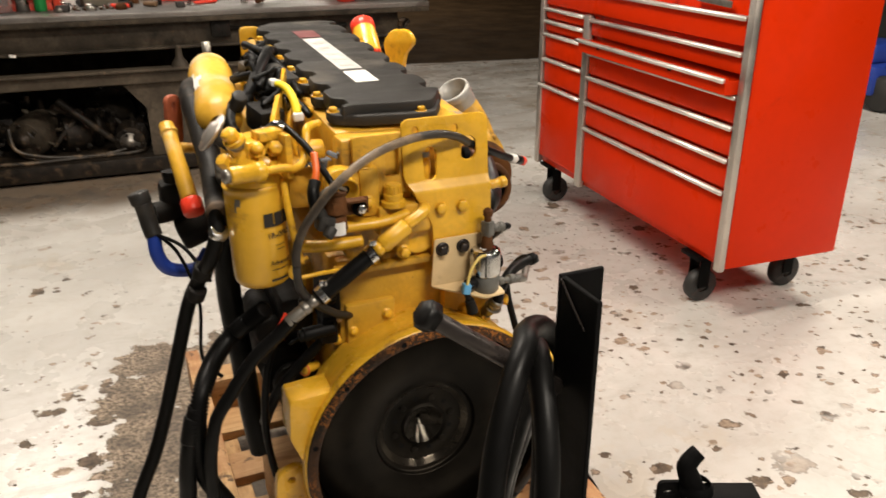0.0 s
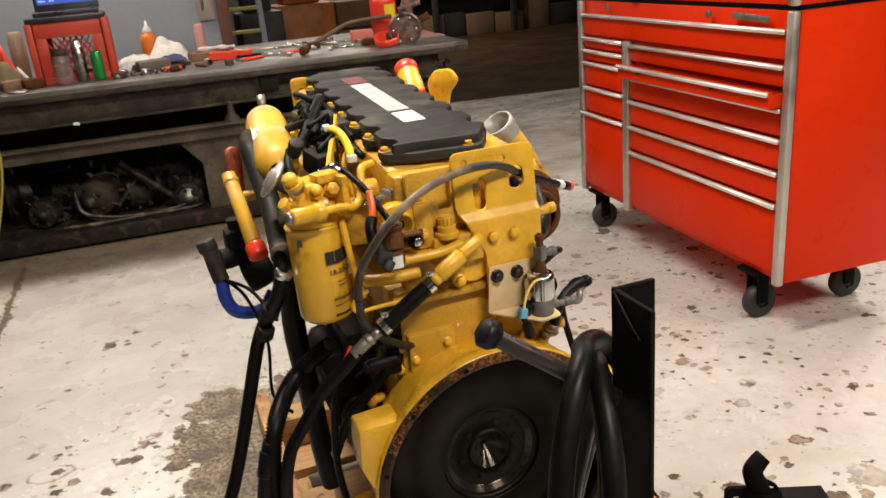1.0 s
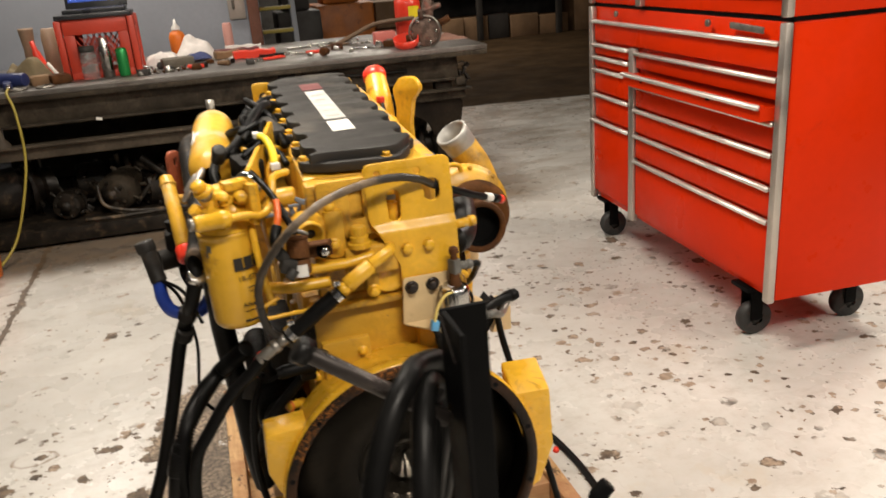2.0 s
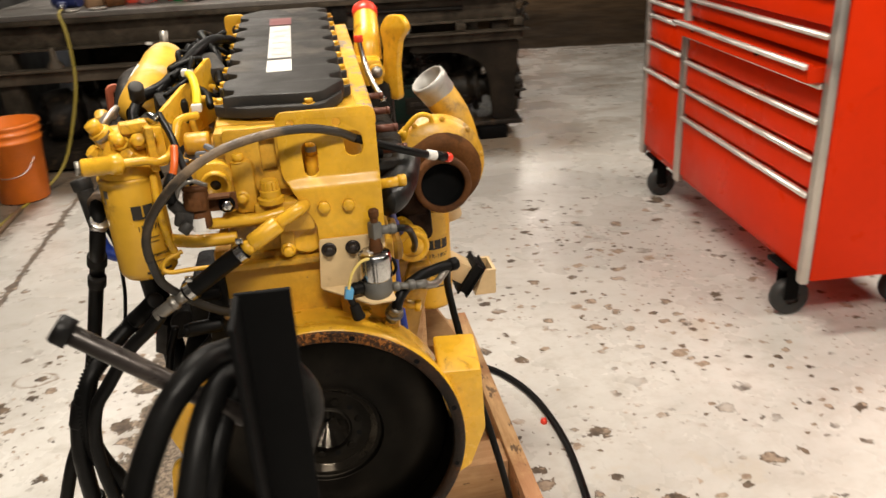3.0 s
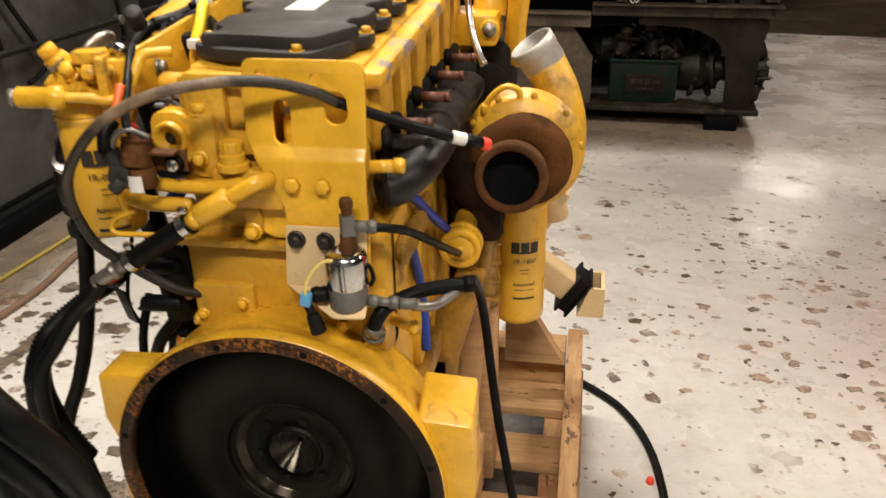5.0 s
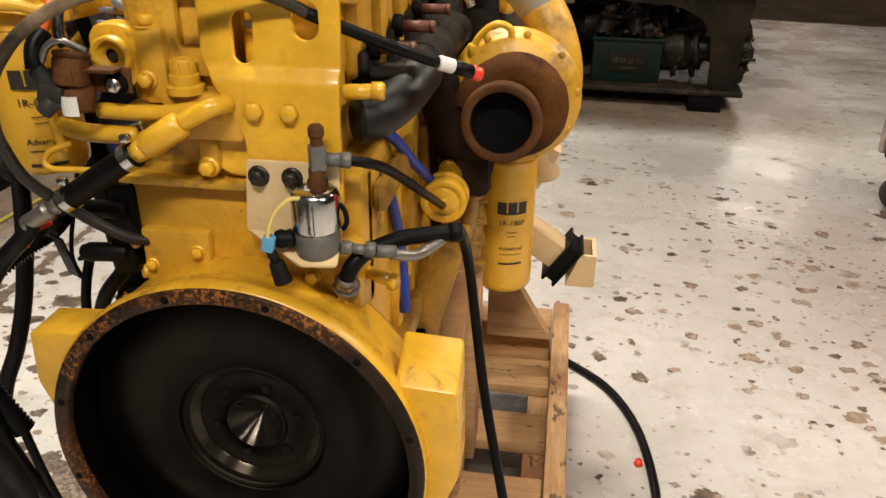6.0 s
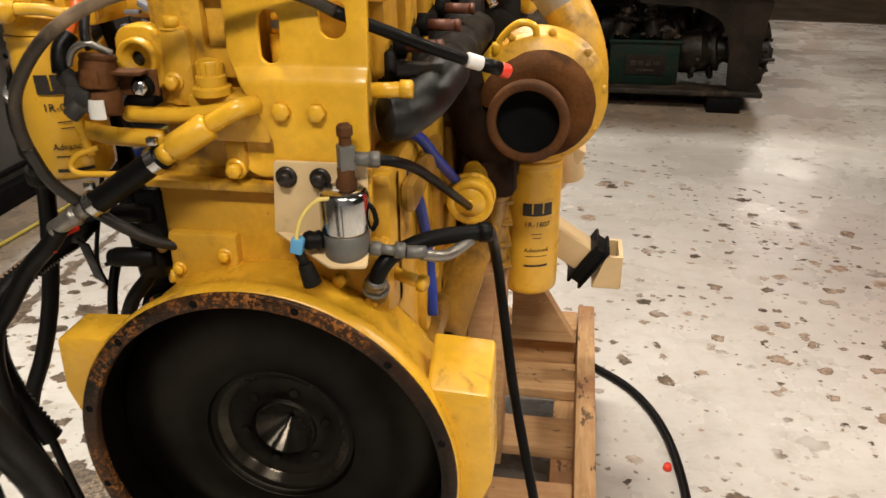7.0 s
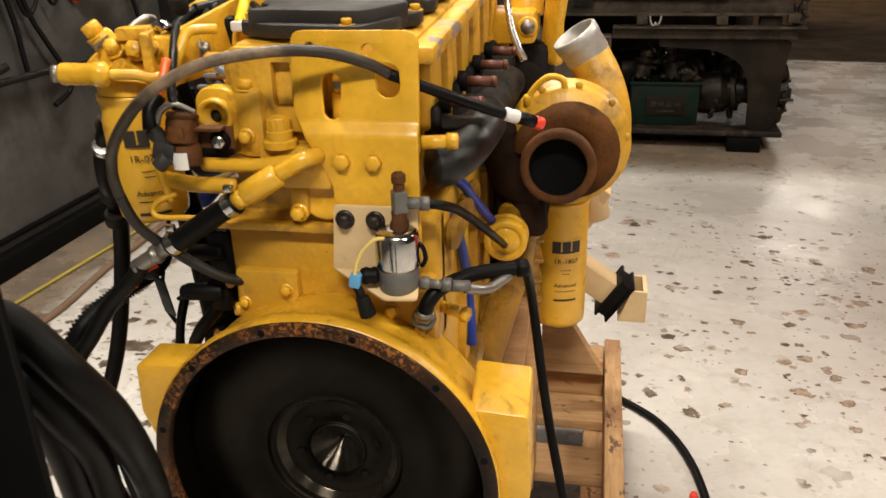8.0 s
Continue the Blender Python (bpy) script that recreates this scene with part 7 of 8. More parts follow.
hose_loop([(-0.075, -0.492, 1.05), (-0.093, -0.52, 1.052), (-0.119, -0.546, 1.03), (-0.142, -0.566, 0.99), (-0.158, -0.582, 0.945), (-0.178, -0.605, 0.85), (-0.185, -0.62, 0.7), (-0.16, -0.61, 0.52), (-0.09, -0.57, 0.4), (-0.05, -0.47, 0.38), (-0.05, -0.38, 0.5), (-0.04, -0.35, 0.68), (-0.022, -0.37, 0.81), (0.004, -0.43, 0.93), (-0.004, -0.457, 0.99), (-0.04, -0.465, 1.035)], 0.0136)
hose_loop([(-0.058, -0.482, 1.022), (-0.073, -0.516, 1.032), (-0.088, -0.552, 1.015), (-0.1, -0.585, 0.98), (-0.111, -0.608, 0.935), (-0.13, -0.63, 0.84), (-0.14, -0.635, 0.7), (-0.12, -0.62, 0.56), (-0.07, -0.59, 0.47), (-0.06, -0.44, 0.46), (-0.07, -0.41, 0.58), (-0.06, -0.41, 0.75), (-0.046, -0.43, 0.88), (-0.04, -0.458, 0.97)], 0.013)
hose_loop([(-0.05, -0.47, 1.0), (-0.066, -0.5, 1.008), (-0.082, -0.545, 0.985), (-0.096, -0.575, 0.94), (-0.108, -0.592, 0.86), (-0.112, -0.6, 0.72), (-0.1, -0.595, 0.58), (-0.07, -0.57, 0.5), (-0.06, -0.49, 0.48), (-0.058, -0.42, 0.58), (-0.05, -0.4, 0.74), (-0.03, -0.42, 0.88), (-0.026, -0.45, 0.95), (-0.036, -0.462, 0.985)], 0.013)

hook = thing("hook_plate", (0.14, -0.565, 0.0), "black steel plate with an upright hook and a slotted tab", "bracket")
RH = Matrix.Rotation(radians(-23), 3, "Z")
RH4 = Matrix.Translation((0.1, -0.548, 0.0)) @ RH.to_4x4()
bm = B()
box(bm, (0.145, -0.585, 0.826), (0.09, 0.05, 0.008), RH, 0.002)
box(bm, (0.14, -0.585, 0.415), (0.05, 0.04, 0.81), RH, 0.003)
box(bm, (0.14, -0.585, 0.006), (0.16, 0.16, 0.012), None, 0.002)
part("plate", bm, BLACK_STEEL, hook)
bm = B()
sheet(bm, soften([(-0.016, 0.79), (0.014, 0.79), (0.014, 0.838), (-0.012, 0.838), (-0.016, 0.834)], 0.003), 0.006, RH4 @ XZ, [[(-0.003 + 0.0075 * math.cos(k * math.pi / 6), 0.824 + 0.0035 * math.sin(k * math.pi / 6)) for k in range(12)]], 0.001)
part("slotted_tab", bm, BLACK_STEEL, hook)
bm = B()
tube(bm, [(0.121, -0.562, 0.825), (0.118, -0.56, 0.84), (0.114, -0.558, 0.851), (0.112, -0.556, 0.863), (0.119, -0.556, 0.873), (0.126, -0.557, 0.88)], 0.011, 12, 5, radii=(0.0145, 0.0098))
lathe(bm, [(0.021, 0), (0.02, 0.006), (0.016, 0.012)], (0.124, -0.563, 0.829), (0, 0, 1), 20)
part("hook", bm, BLACK_STEEL, hook, "stubby black steel hook")

# ---- things on the bench ----
Z = BZ


def milk_crate(at, w, d, h):
    """A red plastic crate with a lattice window in each face, standing upside down."""
    x, y, z = at
    c = thing("milk_crate", at, "red plastic milk crate carrying a laptop on the bench", "crate")
    t = 0.014
    for fx in (-1, 1):
        for fy in (-1, 1):
            bm = B()
            span(bm, (x + fx * w / 2 - 0.02, y + fy * d / 2 - 0.02, z), (x + fx * w / 2 + 0.02, y + fy * d / 2 + 0.02, z + h), 0.008)
            part("corner_post", bm, RED_CRATE, c)
    for axis in (0, 1):
        for sgn in (-1, 1):
            L = (w if axis == 0 else d) - 0.05
            R = Matrix.Rotation(0 if axis == 0 else math.pi / 2, 4, "Z")
            M = Matrix.Translation((x, y, z)) @ R @ Matrix.Translation((0, sgn * (d if axis == 0 else w) / 2, 0))
            bm = B()
            span(bm, (-L / 2, -t / 2, h - 0.09), (L / 2, t / 2, h), 0.003)
            span(bm, (-L / 2, -t / 2, 0), (L / 2, t / 2, 0.04), 0.003)
            for s in (-1, 1):
                span(bm, (s * L / 2 - s * 0.06, -t / 2, 0.04), (s * L / 2, t / 2, h - 0.09), 0.003)
            bm.transform(M)
            part("side_panel", bm, RED_CRATE, c)
            bm = B()
            n = 7
            for k in range(n):
                u = -L / 2 + 0.06 + (L - 0.12) * (k + 0.5) / n
                for lean in (-0.6, 0.6):
                    box(bm, (u, 0, h * 0.44), (0.008, t * 0.6, h * 0.62), Matrix.Rotation(lean, 3, "Y"))
            bm.transform(M)
            part("lattice", bm, RED_CRATE, c)
    bm = B()
    span(bm, (x - w / 2, y - d / 2, z + h - 0.012), (x + w / 2, y + d / 2, z + h), 0.003)
    part("base_panel", bm, RED_CRATE, c)
    return c


RED_CRATE = surface("faded_red_crate_plastic", (0.52, 0.048, 0.022), 0.45, vary=0.15, dirt=(0.12, 0.03, 0.02), dirt_amount=0.3)
milk_crate((-0.84, 4.36, Z), 0.42, 0.34, 0.355)

lap = thing("laptop", (-0.84, 4.34, Z + 0.357), "open dark laptop with a blue screen of text, on the crate", "laptop")
bm = B()
span(bm, (-1.06, 4.16, Z + 0.357), (-0.62, 4.5, Z + 0.385), 0.006)
part("tray", bm, SCREEN_BLACK, lap)
bm = B()
span(bm, (-1.01, 4.2, Z + 0.387), (-0.65, 4.46, Z + 0.412), 0.005)
part("keyboard_base", bm, SCREEN_BLACK, lap)
LM = Matrix.Translation((-0.83, 4.45, Z + 0.41)) @ Matrix.Rotation(radians(-14), 4, "X")
bm = B()
box(bm, (0, 0, 0.14), (0.37, 0.016, 0.28), None, 0.006)
bm.transform(LM)
lid = part("lid", bm, SCREEN_BLACK, lap)
bm = B()
box(bm, (0, -0.0095, 0.15), (0.33, 0.002, 0.22))
bm.transform(LM)
part("display", bm, SCREEN, lid, "glowing dark blue display")
bm = B()
for j in range(12):
    for u, w in ((-0.135, 0.04), (-0.08, 0.03), (0.1, 0.02), (0.145, 0.014)):
        if (j * 7 + int(u * 100)) % 5:
            box(bm, (u + 0.004 * (j % 3), -0.011, 0.06 + j * 0.016), (w, 0.001, 0.006))
bm.transform(LM)
part("text_bars", bm, SCREEN_TEXT, lid)


def bottle(name, at, r, h, m, label, cat, prof=None, cap=None, group=""):
    x, y, z = at
    prof = prof or [(0, 0), (0.9, 0), (1, 0.03), (1, 0.62), (0.85, 0.74), (0.4, 0.84), (0.36, 0.95), (0, 0.95)]
    t = thing(name, at, label, cat, group)
    bm = B()
    lathe(bm, [(a * r, b * h) for a, b in prof], at, (0, 0, 1), 24)
    part("body", bm, m, t)
    if cap is not None:
        bm = B()
        lathe(bm, [(0, 0), (0.42 * r, 0), (0.42 * r, 0.1 * h), (0.3 * r, 0.13 * h), (0, 0.13 * h)], (x, y, z + 0.9 * h), (0, 0, 1), 16)
        part("cap", bm, cap, t)
    return t


CANP = [(0, 0), (0.8, 0), (0.95, 0.03), (1, 0.08), (1, 0.9), (0.85, 0.97), (0.8, 1.0), (0.76, 0.985), (0, 0.985)]
bottle("drink_can", (-0.715, 4.13, Z), 0.034, 0.17, CAN_GREEN, "tall green drink can on the bench", "can", CANP)
bottle("glass_jar", (-0.91, 4.14, Z), 0.05, 0.2, GLASSY, "hazy clear jar with a dark lid", "jar", [(0, 0), (0.95, 0), (1, 0.04), (1, 0.7), (0.85, 0.8), (0.85, 0.82), (0, 0.82)], None)
bottle("steel_flask", (-0.81, 4.15, Z), 0.035, 0.24, STEEL, "tall steel vacuum flask", "flask", [(0, 0), (1, 0), (1, 0.72), (0.85, 0.78), (0.85, 0.98), (0.7, 1), (0, 1)])
bm = B()
lathe(bm, [(0, 0), (0.044, 0), (0.046, 0.005), (0.046, 0.03), (0.04, 0.034), (0, 0.034)], (-0.91, 4.14, Z + 0.166), (0, 0, 1), 24)
solo("jar_lid", bm, DARK_VOID, "black lid lying on the glass jar", "lid")
bottle("squeeze_bottle", (-0.39, 4.86, Z), 0.055, 0.27, ORANGE, "orange squeeze bottle with a pale nozzle", "bottle", [(0, 0), (1, 0), (1, 0.6), (0.8, 0.7), (0.5, 0.74), (0.45, 0.76), (0, 0.76)], None)
bm = B()
lathe(bm, [(0.03, 0), (0.03, 0.02), (0.012, 0.04), (0.007, 0.075), (0, 0.075)], (-0.39, 4.86, Z + 0.205), (0, 0, 1), 16)
solo("bottle_nozzle", bm, WHITE, "white nozzle cap on the squeeze bottle", "cap")
bottle("lotion_bottle", (-0.03, 5.1, Z), 0.035, 0.21, plain("pink_plastic", (0.55, 0.28, 0.24), 0.4), "pale pink bottle on the bench", "bottle", CANP)
BROWN = surface("tan_tumbler_plastic", (0.3, 0.2, 0.13), 0.5, vary=0.2)
TUMBLER = [(0, 0), (0.85, 0), (0.9, 0.03), (0.78, 0.55), (0.8, 0.62), (0.98, 0.95), (1, 1), (0, 1)]
bottle("tumbler", (-1.33, 4.75, Z), 0.047, 0.31, BROWN, "tall tan tumbler with a flared top on the bench", "tumbler", TUMBLER, None, "tan tumblers")
bottle("tumbler", (-1.2, 4.76, Z), 0.05, 0.3, BROWN, "tall tan tumbler with a ribbed lid beside the crate", "tumbler", [(0, 0), (0.9, 0), (0.95, 0.03), (1, 0.86), (0.9, 0.88), (0.82, 0.98), (0.6, 1), (0, 1)], None, "tan tumblers")


def rag(at, w, d, h, seed, m, label):
    x, y, z = at
    bm = B()
    bmesh.ops.create_grid(bm, x_segments=26, y_segments=22, size=0.5)
    for v in bm.verts:
        u, s = v.co.x, v.co.y
        edge = max(0.0, 1 - (2 * abs(u)) ** 3) * max(0.0, 1 - (2 * abs(s)) ** 3)
        n = noise.noise(Vector((u * 3.2 + seed, s * 3.2, seed))) * 0.45 + noise.noise(Vector((u * 7, s * 7 + seed, 1))) * 0.12
        v.co = Vector((x + u * w * (1 + 0.15 * noise.noise(Vector((s * 4, seed, 0)))), y + s * d * (1 + 0.15 * noise.noise(Vector((u * 4, seed, 5)))), z + 0.003 + h * edge * max(0.15, 0.65 + n)))
    bmesh.ops.solidify(bm, geom=bm.faces[:], thickness=0.003)
    return solo("shop_rag", bm, m, label, "rag", "rags on the bench")


rag((-0.5, 4.6, Z), 0.24, 0.3, 0.13, 1.0, CLOTH, "crumpled white shop rag on the bench")
rag((-0.28, 4.75, Z), 0.3, 0.3, 0.17, 2.3, CLOTH, "heaped white shop rags with a blue edge")
rag((0.02, 4.85, Z), 0.45, 0.35, 0.05, 3.1, CLOTH, "flat white shop towel on the bench")
rag((0.1, 4.5, Z), 0.34, 0.12, 0.035, 4.7, CLOTH, "rolled white towel with red print")
rag((1.42, 4.32, Z), 0.28, 0.2, 0.04, 6.2, surface("pinkish_dirty_cloth", (0.36, 0.19, 0.14), 0.9, vary=0.2, big=12), "dirty pinkish cloth at the bench end")
rag((-1.29, 4.33, Z), 0.3, 0.24, 0.17, 8.4, surface("olive_brown_cloth", (0.17, 0.13, 0.07), 0.9, vary=0.2, big=12), "heaped olive brown cap on the bench")
rag((-0.27, 4.6, Z + 0.02), 0.18, 0.2, 0.05, 9.3, surface("navy_cloth", (0.03, 0.04, 0.12), 0.9, vary=0.2), "dark blue cloth under the white rags")

for tx, ty, tw, ta, tm in ((0.0, 4.72, 0.3, 0.15, RED_INK), (0.1, 4.44, 0.28, 0.05, RED_PLASTIC), (0.06, 4.95, 0.26, -0.1, CLOTH), (-0.05, 4.58, 0.22, 0.2, CARD)):
    bm = B()
    bmesh.ops.create_grid(bm, x_segments=16, y_segments=5, size=0.5)
    for v in bm.verts:
        u, q = v.co.x * tw, v.co.y * 0.09
        v.co = Vector((tx + u * math.cos(ta) - q * math.sin(ta), ty + u * math.sin(ta) + q * math.cos(ta), Z + 0.05 + 0.012 * noise.noise(Vector((u * 14, q * 14, tx)))))
    bmesh.ops.solidify(bm, geom=bm.faces[:], thickness=0.045)
    solo("folded_cloth", bm, tm, "folded dirty shop cloth on the bench", "cloth", "folded cloths")
pick = random.Random(21)
for k in range(26):
    x, y = pick.uniform(-0.62, 0.05) if k < 18 else pick.uniform(0.4, 1.05), pick.uniform(4.0, 4.42)
    r = pick.uniform(0.012, 0.032)
    bm = B()
    if k % 3 == 0:
        cyl(bm, (x, y, Z + r), (x + pick.uniform(-0.07, 0.07), y + pick.uniform(0.02, 0.06), Z + r), r, r * 0.8, seg=12, bevel=0.003)
    elif k % 3 == 1:
        box(bm, (x, y, Z + r * 0.7), (r * 2.6, r * 2, r * 1.4), Matrix.Rotation(pick.uniform(0, 3), 3, "Z"), 0.004)
        roughen(bm, 0.003, 50, x)
    else:
        lathe(bm, [(r * 0.5, 0), (r, 0), (r, r * 0.7), (r * 0.7, r * 1.2), (r * 0.5, r * 1.2), (r * 0.5, 0)], (x, y, Z), (0, 0, 1), 14)
    solo("small_part", bm, (GREASE, STEEL, RUST, DARK_VOID, ZINC, CARD)[pick.randrange(6)], "small greasy engine part lying on the bench", "engine part", "loose parts on the bench")
bm = B()
box(bm, (-0.4, 4.28, Z + 0.035), (0.2, 0.12, 0.065), Matrix.Rotation(0.2, 3, "Z"), 0.012)
roughen(bm, 0.006, 20)
solo("casting", bm, surface("grey_brown_casting", (0.13, 0.11, 0.08), 0.6, vary=0.3), "grey-brown metal casting on the bench", "metal part")
bm = B()
cyl(bm, (-0.34, 4.1, Z + 0.016), (-0.24, 4.08, Z + 0.016), 0.015, 0.012, seg=14, bevel=0.004)
solo("marker_cap", bm, RED_PLASTIC, "short red plastic tube", "plastic tube")
for k in range(16):
    bm = B()
    x, y = -0.56 + 0.03 * (k % 8) + 0.01 * (k % 3), 4.06 + 0.05 * (k // 8) + 0.013 * (k % 2)
    if k % 3:
        hexa(bm, (x, y, Z), (0, 0, 1), 0.01 + 0.003 * (k % 2), 0.014)
    else:
        cyl(bm, (x, y, Z), (x, y, Z + 0.03), 0.011, seg=12, bevel=0.002)
    solo("loose_bolt", bm, (STEEL, ZINC, RUST)[k % 3], "small loose bolt or nut on the bench", "bolt", "loose hardware")


def pliers(x, y, a, m, label):
    t = thing("pliers", (x, y, Z), label, "pliers", "hand tools")
    M = Matrix.Translation((x, y, Z + 0.012)) @ Matrix.Rotation(a, 4, "Z")
    for s in (-1, 1):
        bm = B()
        tube(bm, [(0.01, 0.004 * s, 0), (0.06, 0.022 * s, 0), (0.12, 0.026 * s, 0), (0.17, 0.018 * s, 0)], 0.008, 8)
        bm.transform(M)
        part("grip", bm, m, t)
    bm = B()
    cyl(bm, (0, 0, -0.008), (0, 0, 0.01), 0.016, seg=14)
    box(bm, (-0.035, 0, 0), (0.06, 0.018, 0.014), None, 0.004)
    bm.transform(M)
    part("jaws", bm, STEEL, t)


pliers(0.42, 4.28, 0.1, RED_PLASTIC, "pliers with red grips")
pliers(0.3, 4.36, 2.9, RUBBER, "pliers with dark grips")
pliers(0.62, 4.6, 0.3, HOSE_BROWN, "pliers with brown grips on the bench")
pliers(0.12, 4.12, 0.5, RED_PLASTIC, "pliers with red grips")
for x, y, a, L in ((0.5, 4.75, 0.1, 0.3), (0.8, 4.65, -0.2, 0.26), (0.98, 4.28, 0.4, 0.22), (0.85, 4.2, 2.6, 0.18), (0.7, 4.9, 0.05, 0.35)):
    bm = B()
    d = Vector((math.cos(a), math.sin(a), 0))
    p = Vector((x, y, Z + 0.008))
    cyl(bm, p - d * L / 2, p + d * L / 2, 0.007, seg=10)
    cyl(bm, p + d * L / 2, p + d * (L / 2 + 0.04), 0.013, seg=12, bevel=0.002)
    solo("wrench", bm, STEEL, "steel ratchet bar lying on the bench", "wrench", "hand tools")

jug = thing("red_jug", (1.24, 4.6, Z), "red plastic jug with a yellow label and grey cap", "jug")
bm = B()
lathe(bm, [(0, 0), (0.085, 0), (0.095, 0.01), (0.095, 0.25), (0.09, 0.28), (0.045, 0.3), (0.04, 0.33), (0, 0.33)], (1.24, 4.6, Z), (0, 0, 1), 28)
part("body", bm, RED_PLASTIC, jug)
bm = B()
lathe(bm, [(0.046, 0), (0.05, 0.01), (0.048, 0.05), (0.035, 0.08), (0, 0.085)], (1.24, 4.6, Z + 0.31), (0, 0, 1), 18)
part("cap", bm, ZINC, jug)
bm = B()
for k in range(5):
    a = radians(-95 + 11 * k)
    box(bm, (1.24 + 0.0955 * math.cos(a), 4.6 + 0.0955 * math.sin(a), Z + 0.19), (0.002, 0.019, 0.09), Matrix.Rotation(a, 3, "Z"))
part("label", bm, LOOM_YELLOW, jug)

pump = thing("old_pump", (1.2, 3.98, Z), "rusty red and grey pump casting on the bench", "pump")
PUMP = surface("grimy_pump_casting", (0.17, 0.11, 0.085), 0.5, 0.35, vary=0.5, big=22, fine=60, dirt=(0.28, 0.06, 0.04), dirt_amount=0.4, dirt_scale=14, chip=(0.4, 0.36, 0.32), chip_amount=0.3)
bm = B()
cyl(bm, (1.17, 3.9, Z + 0.1), (1.23, 4.04, Z + 0.1), 0.1, 0.092, seg=28, bevel=0.02)
roughen(bm, 0.012, 18)
part("body", bm, PUMP, pump)
bm = B()
lathe(bm, [(0.1, -0.01), (0.108, -0.008), (0.108, 0.012), (0.1, 0.014)], (1.165, 3.89, Z + 0.1), (0.4, 1, 0), 28)
part("flange", bm, ZINC, pump)
for p0, p1, r, m in (((1.2, 3.96, Z + 0.18), (1.22, 3.95, Z + 0.29), 0.045, PUMP), ((1.27, 4.0, Z + 0.12), (1.36, 3.96, Z + 0.17), 0.025, RUST), ((1.14, 3.95, Z + 0.06), (1.06, 3.98, Z + 0.06), 0.03, RUST), ((1.17, 3.94, Z + 0.23), (1.29, 3.92, Z + 0.26), 0.022, PUMP), ((1.22, 3.95, Z + 0.29), (1.27, 3.93, Z + 0.33), 0.016, STEEL), ((1.15, 3.9, Z + 0.19), (1.13, 3.86, Z + 0.24), 0.018, PUMP)):
    bm = B()
    cyl(bm, p0, p1, r, r * 0.85, seg=16, bevel=0.006)
    roughen(bm, 0.006, 40)
    part("stub", bm, m, pump)
for k in range(6):
    a = k * math.pi / 3
    bm = B()
    hexa(bm, (1.16 + 0.08 * math.cos(a), 3.885, Z + 0.1 + 0.08 * math.sin(a)), (-0.4, -1, 0), 0.011, 0.014)
    part("bolt", bm, STEEL, pump)
bm = B()
lathe(bm, [(0, 0), (0.068, 0), (0.08, 0.01), (0.084, 0.055), (0.08, 0.055), (0.066, 0.014), (0, 0.012)], (1.05, 3.94, Z + 0.02), (-0.15, -0.3, 1), 28)
solo("drain_lid", bm, RED_PLASTIC, "bright red round plastic bowl on the bench", "bowl")
bm = B()
span(bm, (0.93, 4.35, Z), (1.08, 4.44, Z + 0.09), 0.008)
solo("parts_box", bm, plain("pink_red_box", (0.62, 0.16, 0.13), 0.5), "pinkish red small box on the bench", "box")
bm = B()
tube(bm, [(0.72, 4.7, Z + 0.01), (0.85, 4.72, Z + 0.06), (1.0, 4.7, Z + 0.12), (1.15, 4.5, Z + 0.15), (1.22, 4.38, Z + 0.16)], 0.016, 10)
solo("brown_hose", bm, HOSE_BROWN, "short brown rubber hose curled over the bench", "hose")

gun = thing("impact_wrench", (-1.34, 4.05, Z), "dark blue impact wrench on a yellow air line", "impact wrench")
bm = B()
cyl(bm, (-1.42, 4.1, Z + 0.05), (-1.26, 4.02, Z + 0.05), 0.045, 0.04, seg=20, bevel=0.01)
box(bm, (-1.36, 4.0, Z + 0.03), (0.05, 0.14, 0.045), Matrix.Rotation(0.2, 3, "Z"), 0.012)
part("body", bm, surface("dark_blue_tool", (0.02, 0.03, 0.11), 0.4, vary=0.2), gun)
bm = B()
cyl(bm, (-1.34, 3.93, Z + 0.03), (-1.335, 3.87, Z + 0.025), 0.014, seg=12)
part("air_coupling", bm, STEEL, gun)
bm = B()
lathe(bm, [(0, 0), (0.052, 0), (0.054, 0.006), (0.05, 0.01), (0.022, 0.17), (0.016, 0.18), (0.013, 0.24), (0, 0.24)], (-1.235, 4.56, Z), (-0.18, 0, 1), 24)
solo("funnel", bm, RED_PLASTIC, "upturned orange-red funnel on the bench", "funnel")
for x, y, m, lb in ((-1.2, 4.1, CARD, "brown leather glove lump"), (-1.08, 4.08, RUST, "rusty part on the bench")):
    bm = B()
    box(bm, (x, y, Z + 0.03), (0.12, 0.09, 0.06), Matrix.Rotation(0.4, 3, "Z"), 0.02)
    roughen(bm, 0.012, 16)
    solo("work_glove" if m is CARD else "scrap_part", bm, m, lb, "glove" if m is CARD else "metal part")
bm = B()
cyl(bm, (-1.13, 4.38, Z + 0.013), (-1.19, 4.42, Z + 0.1), 0.014, 0.012, seg=16, bevel=0.002)
solo("sealant_tube", bm, WHITE, "white plastic tube leaning on a rag", "tube")
bm = B()
box(bm, (-1.1, 4.22, Z + 0.012), (0.03, 0.018, 0.024), Matrix.Rotation(0.4, 3, "Z"), 0.004)
solo("yellow_tag", bm, LOOM_YELLOW, "small yellow plastic tag on the bench", "tag")
bm = B()
lathe(bm, [(0.03, 0), (0.05, 0), (0.055, 0.006), (0.05, 0.012), (0.03, 0.012), (0.03, 0)], (-1.3, 3.92, Z), (0, 0, 1), 24)
solo("steel_ring", bm, ZINC, "steel ring at the bench edge", "ring", "steel rings")
bm = B()
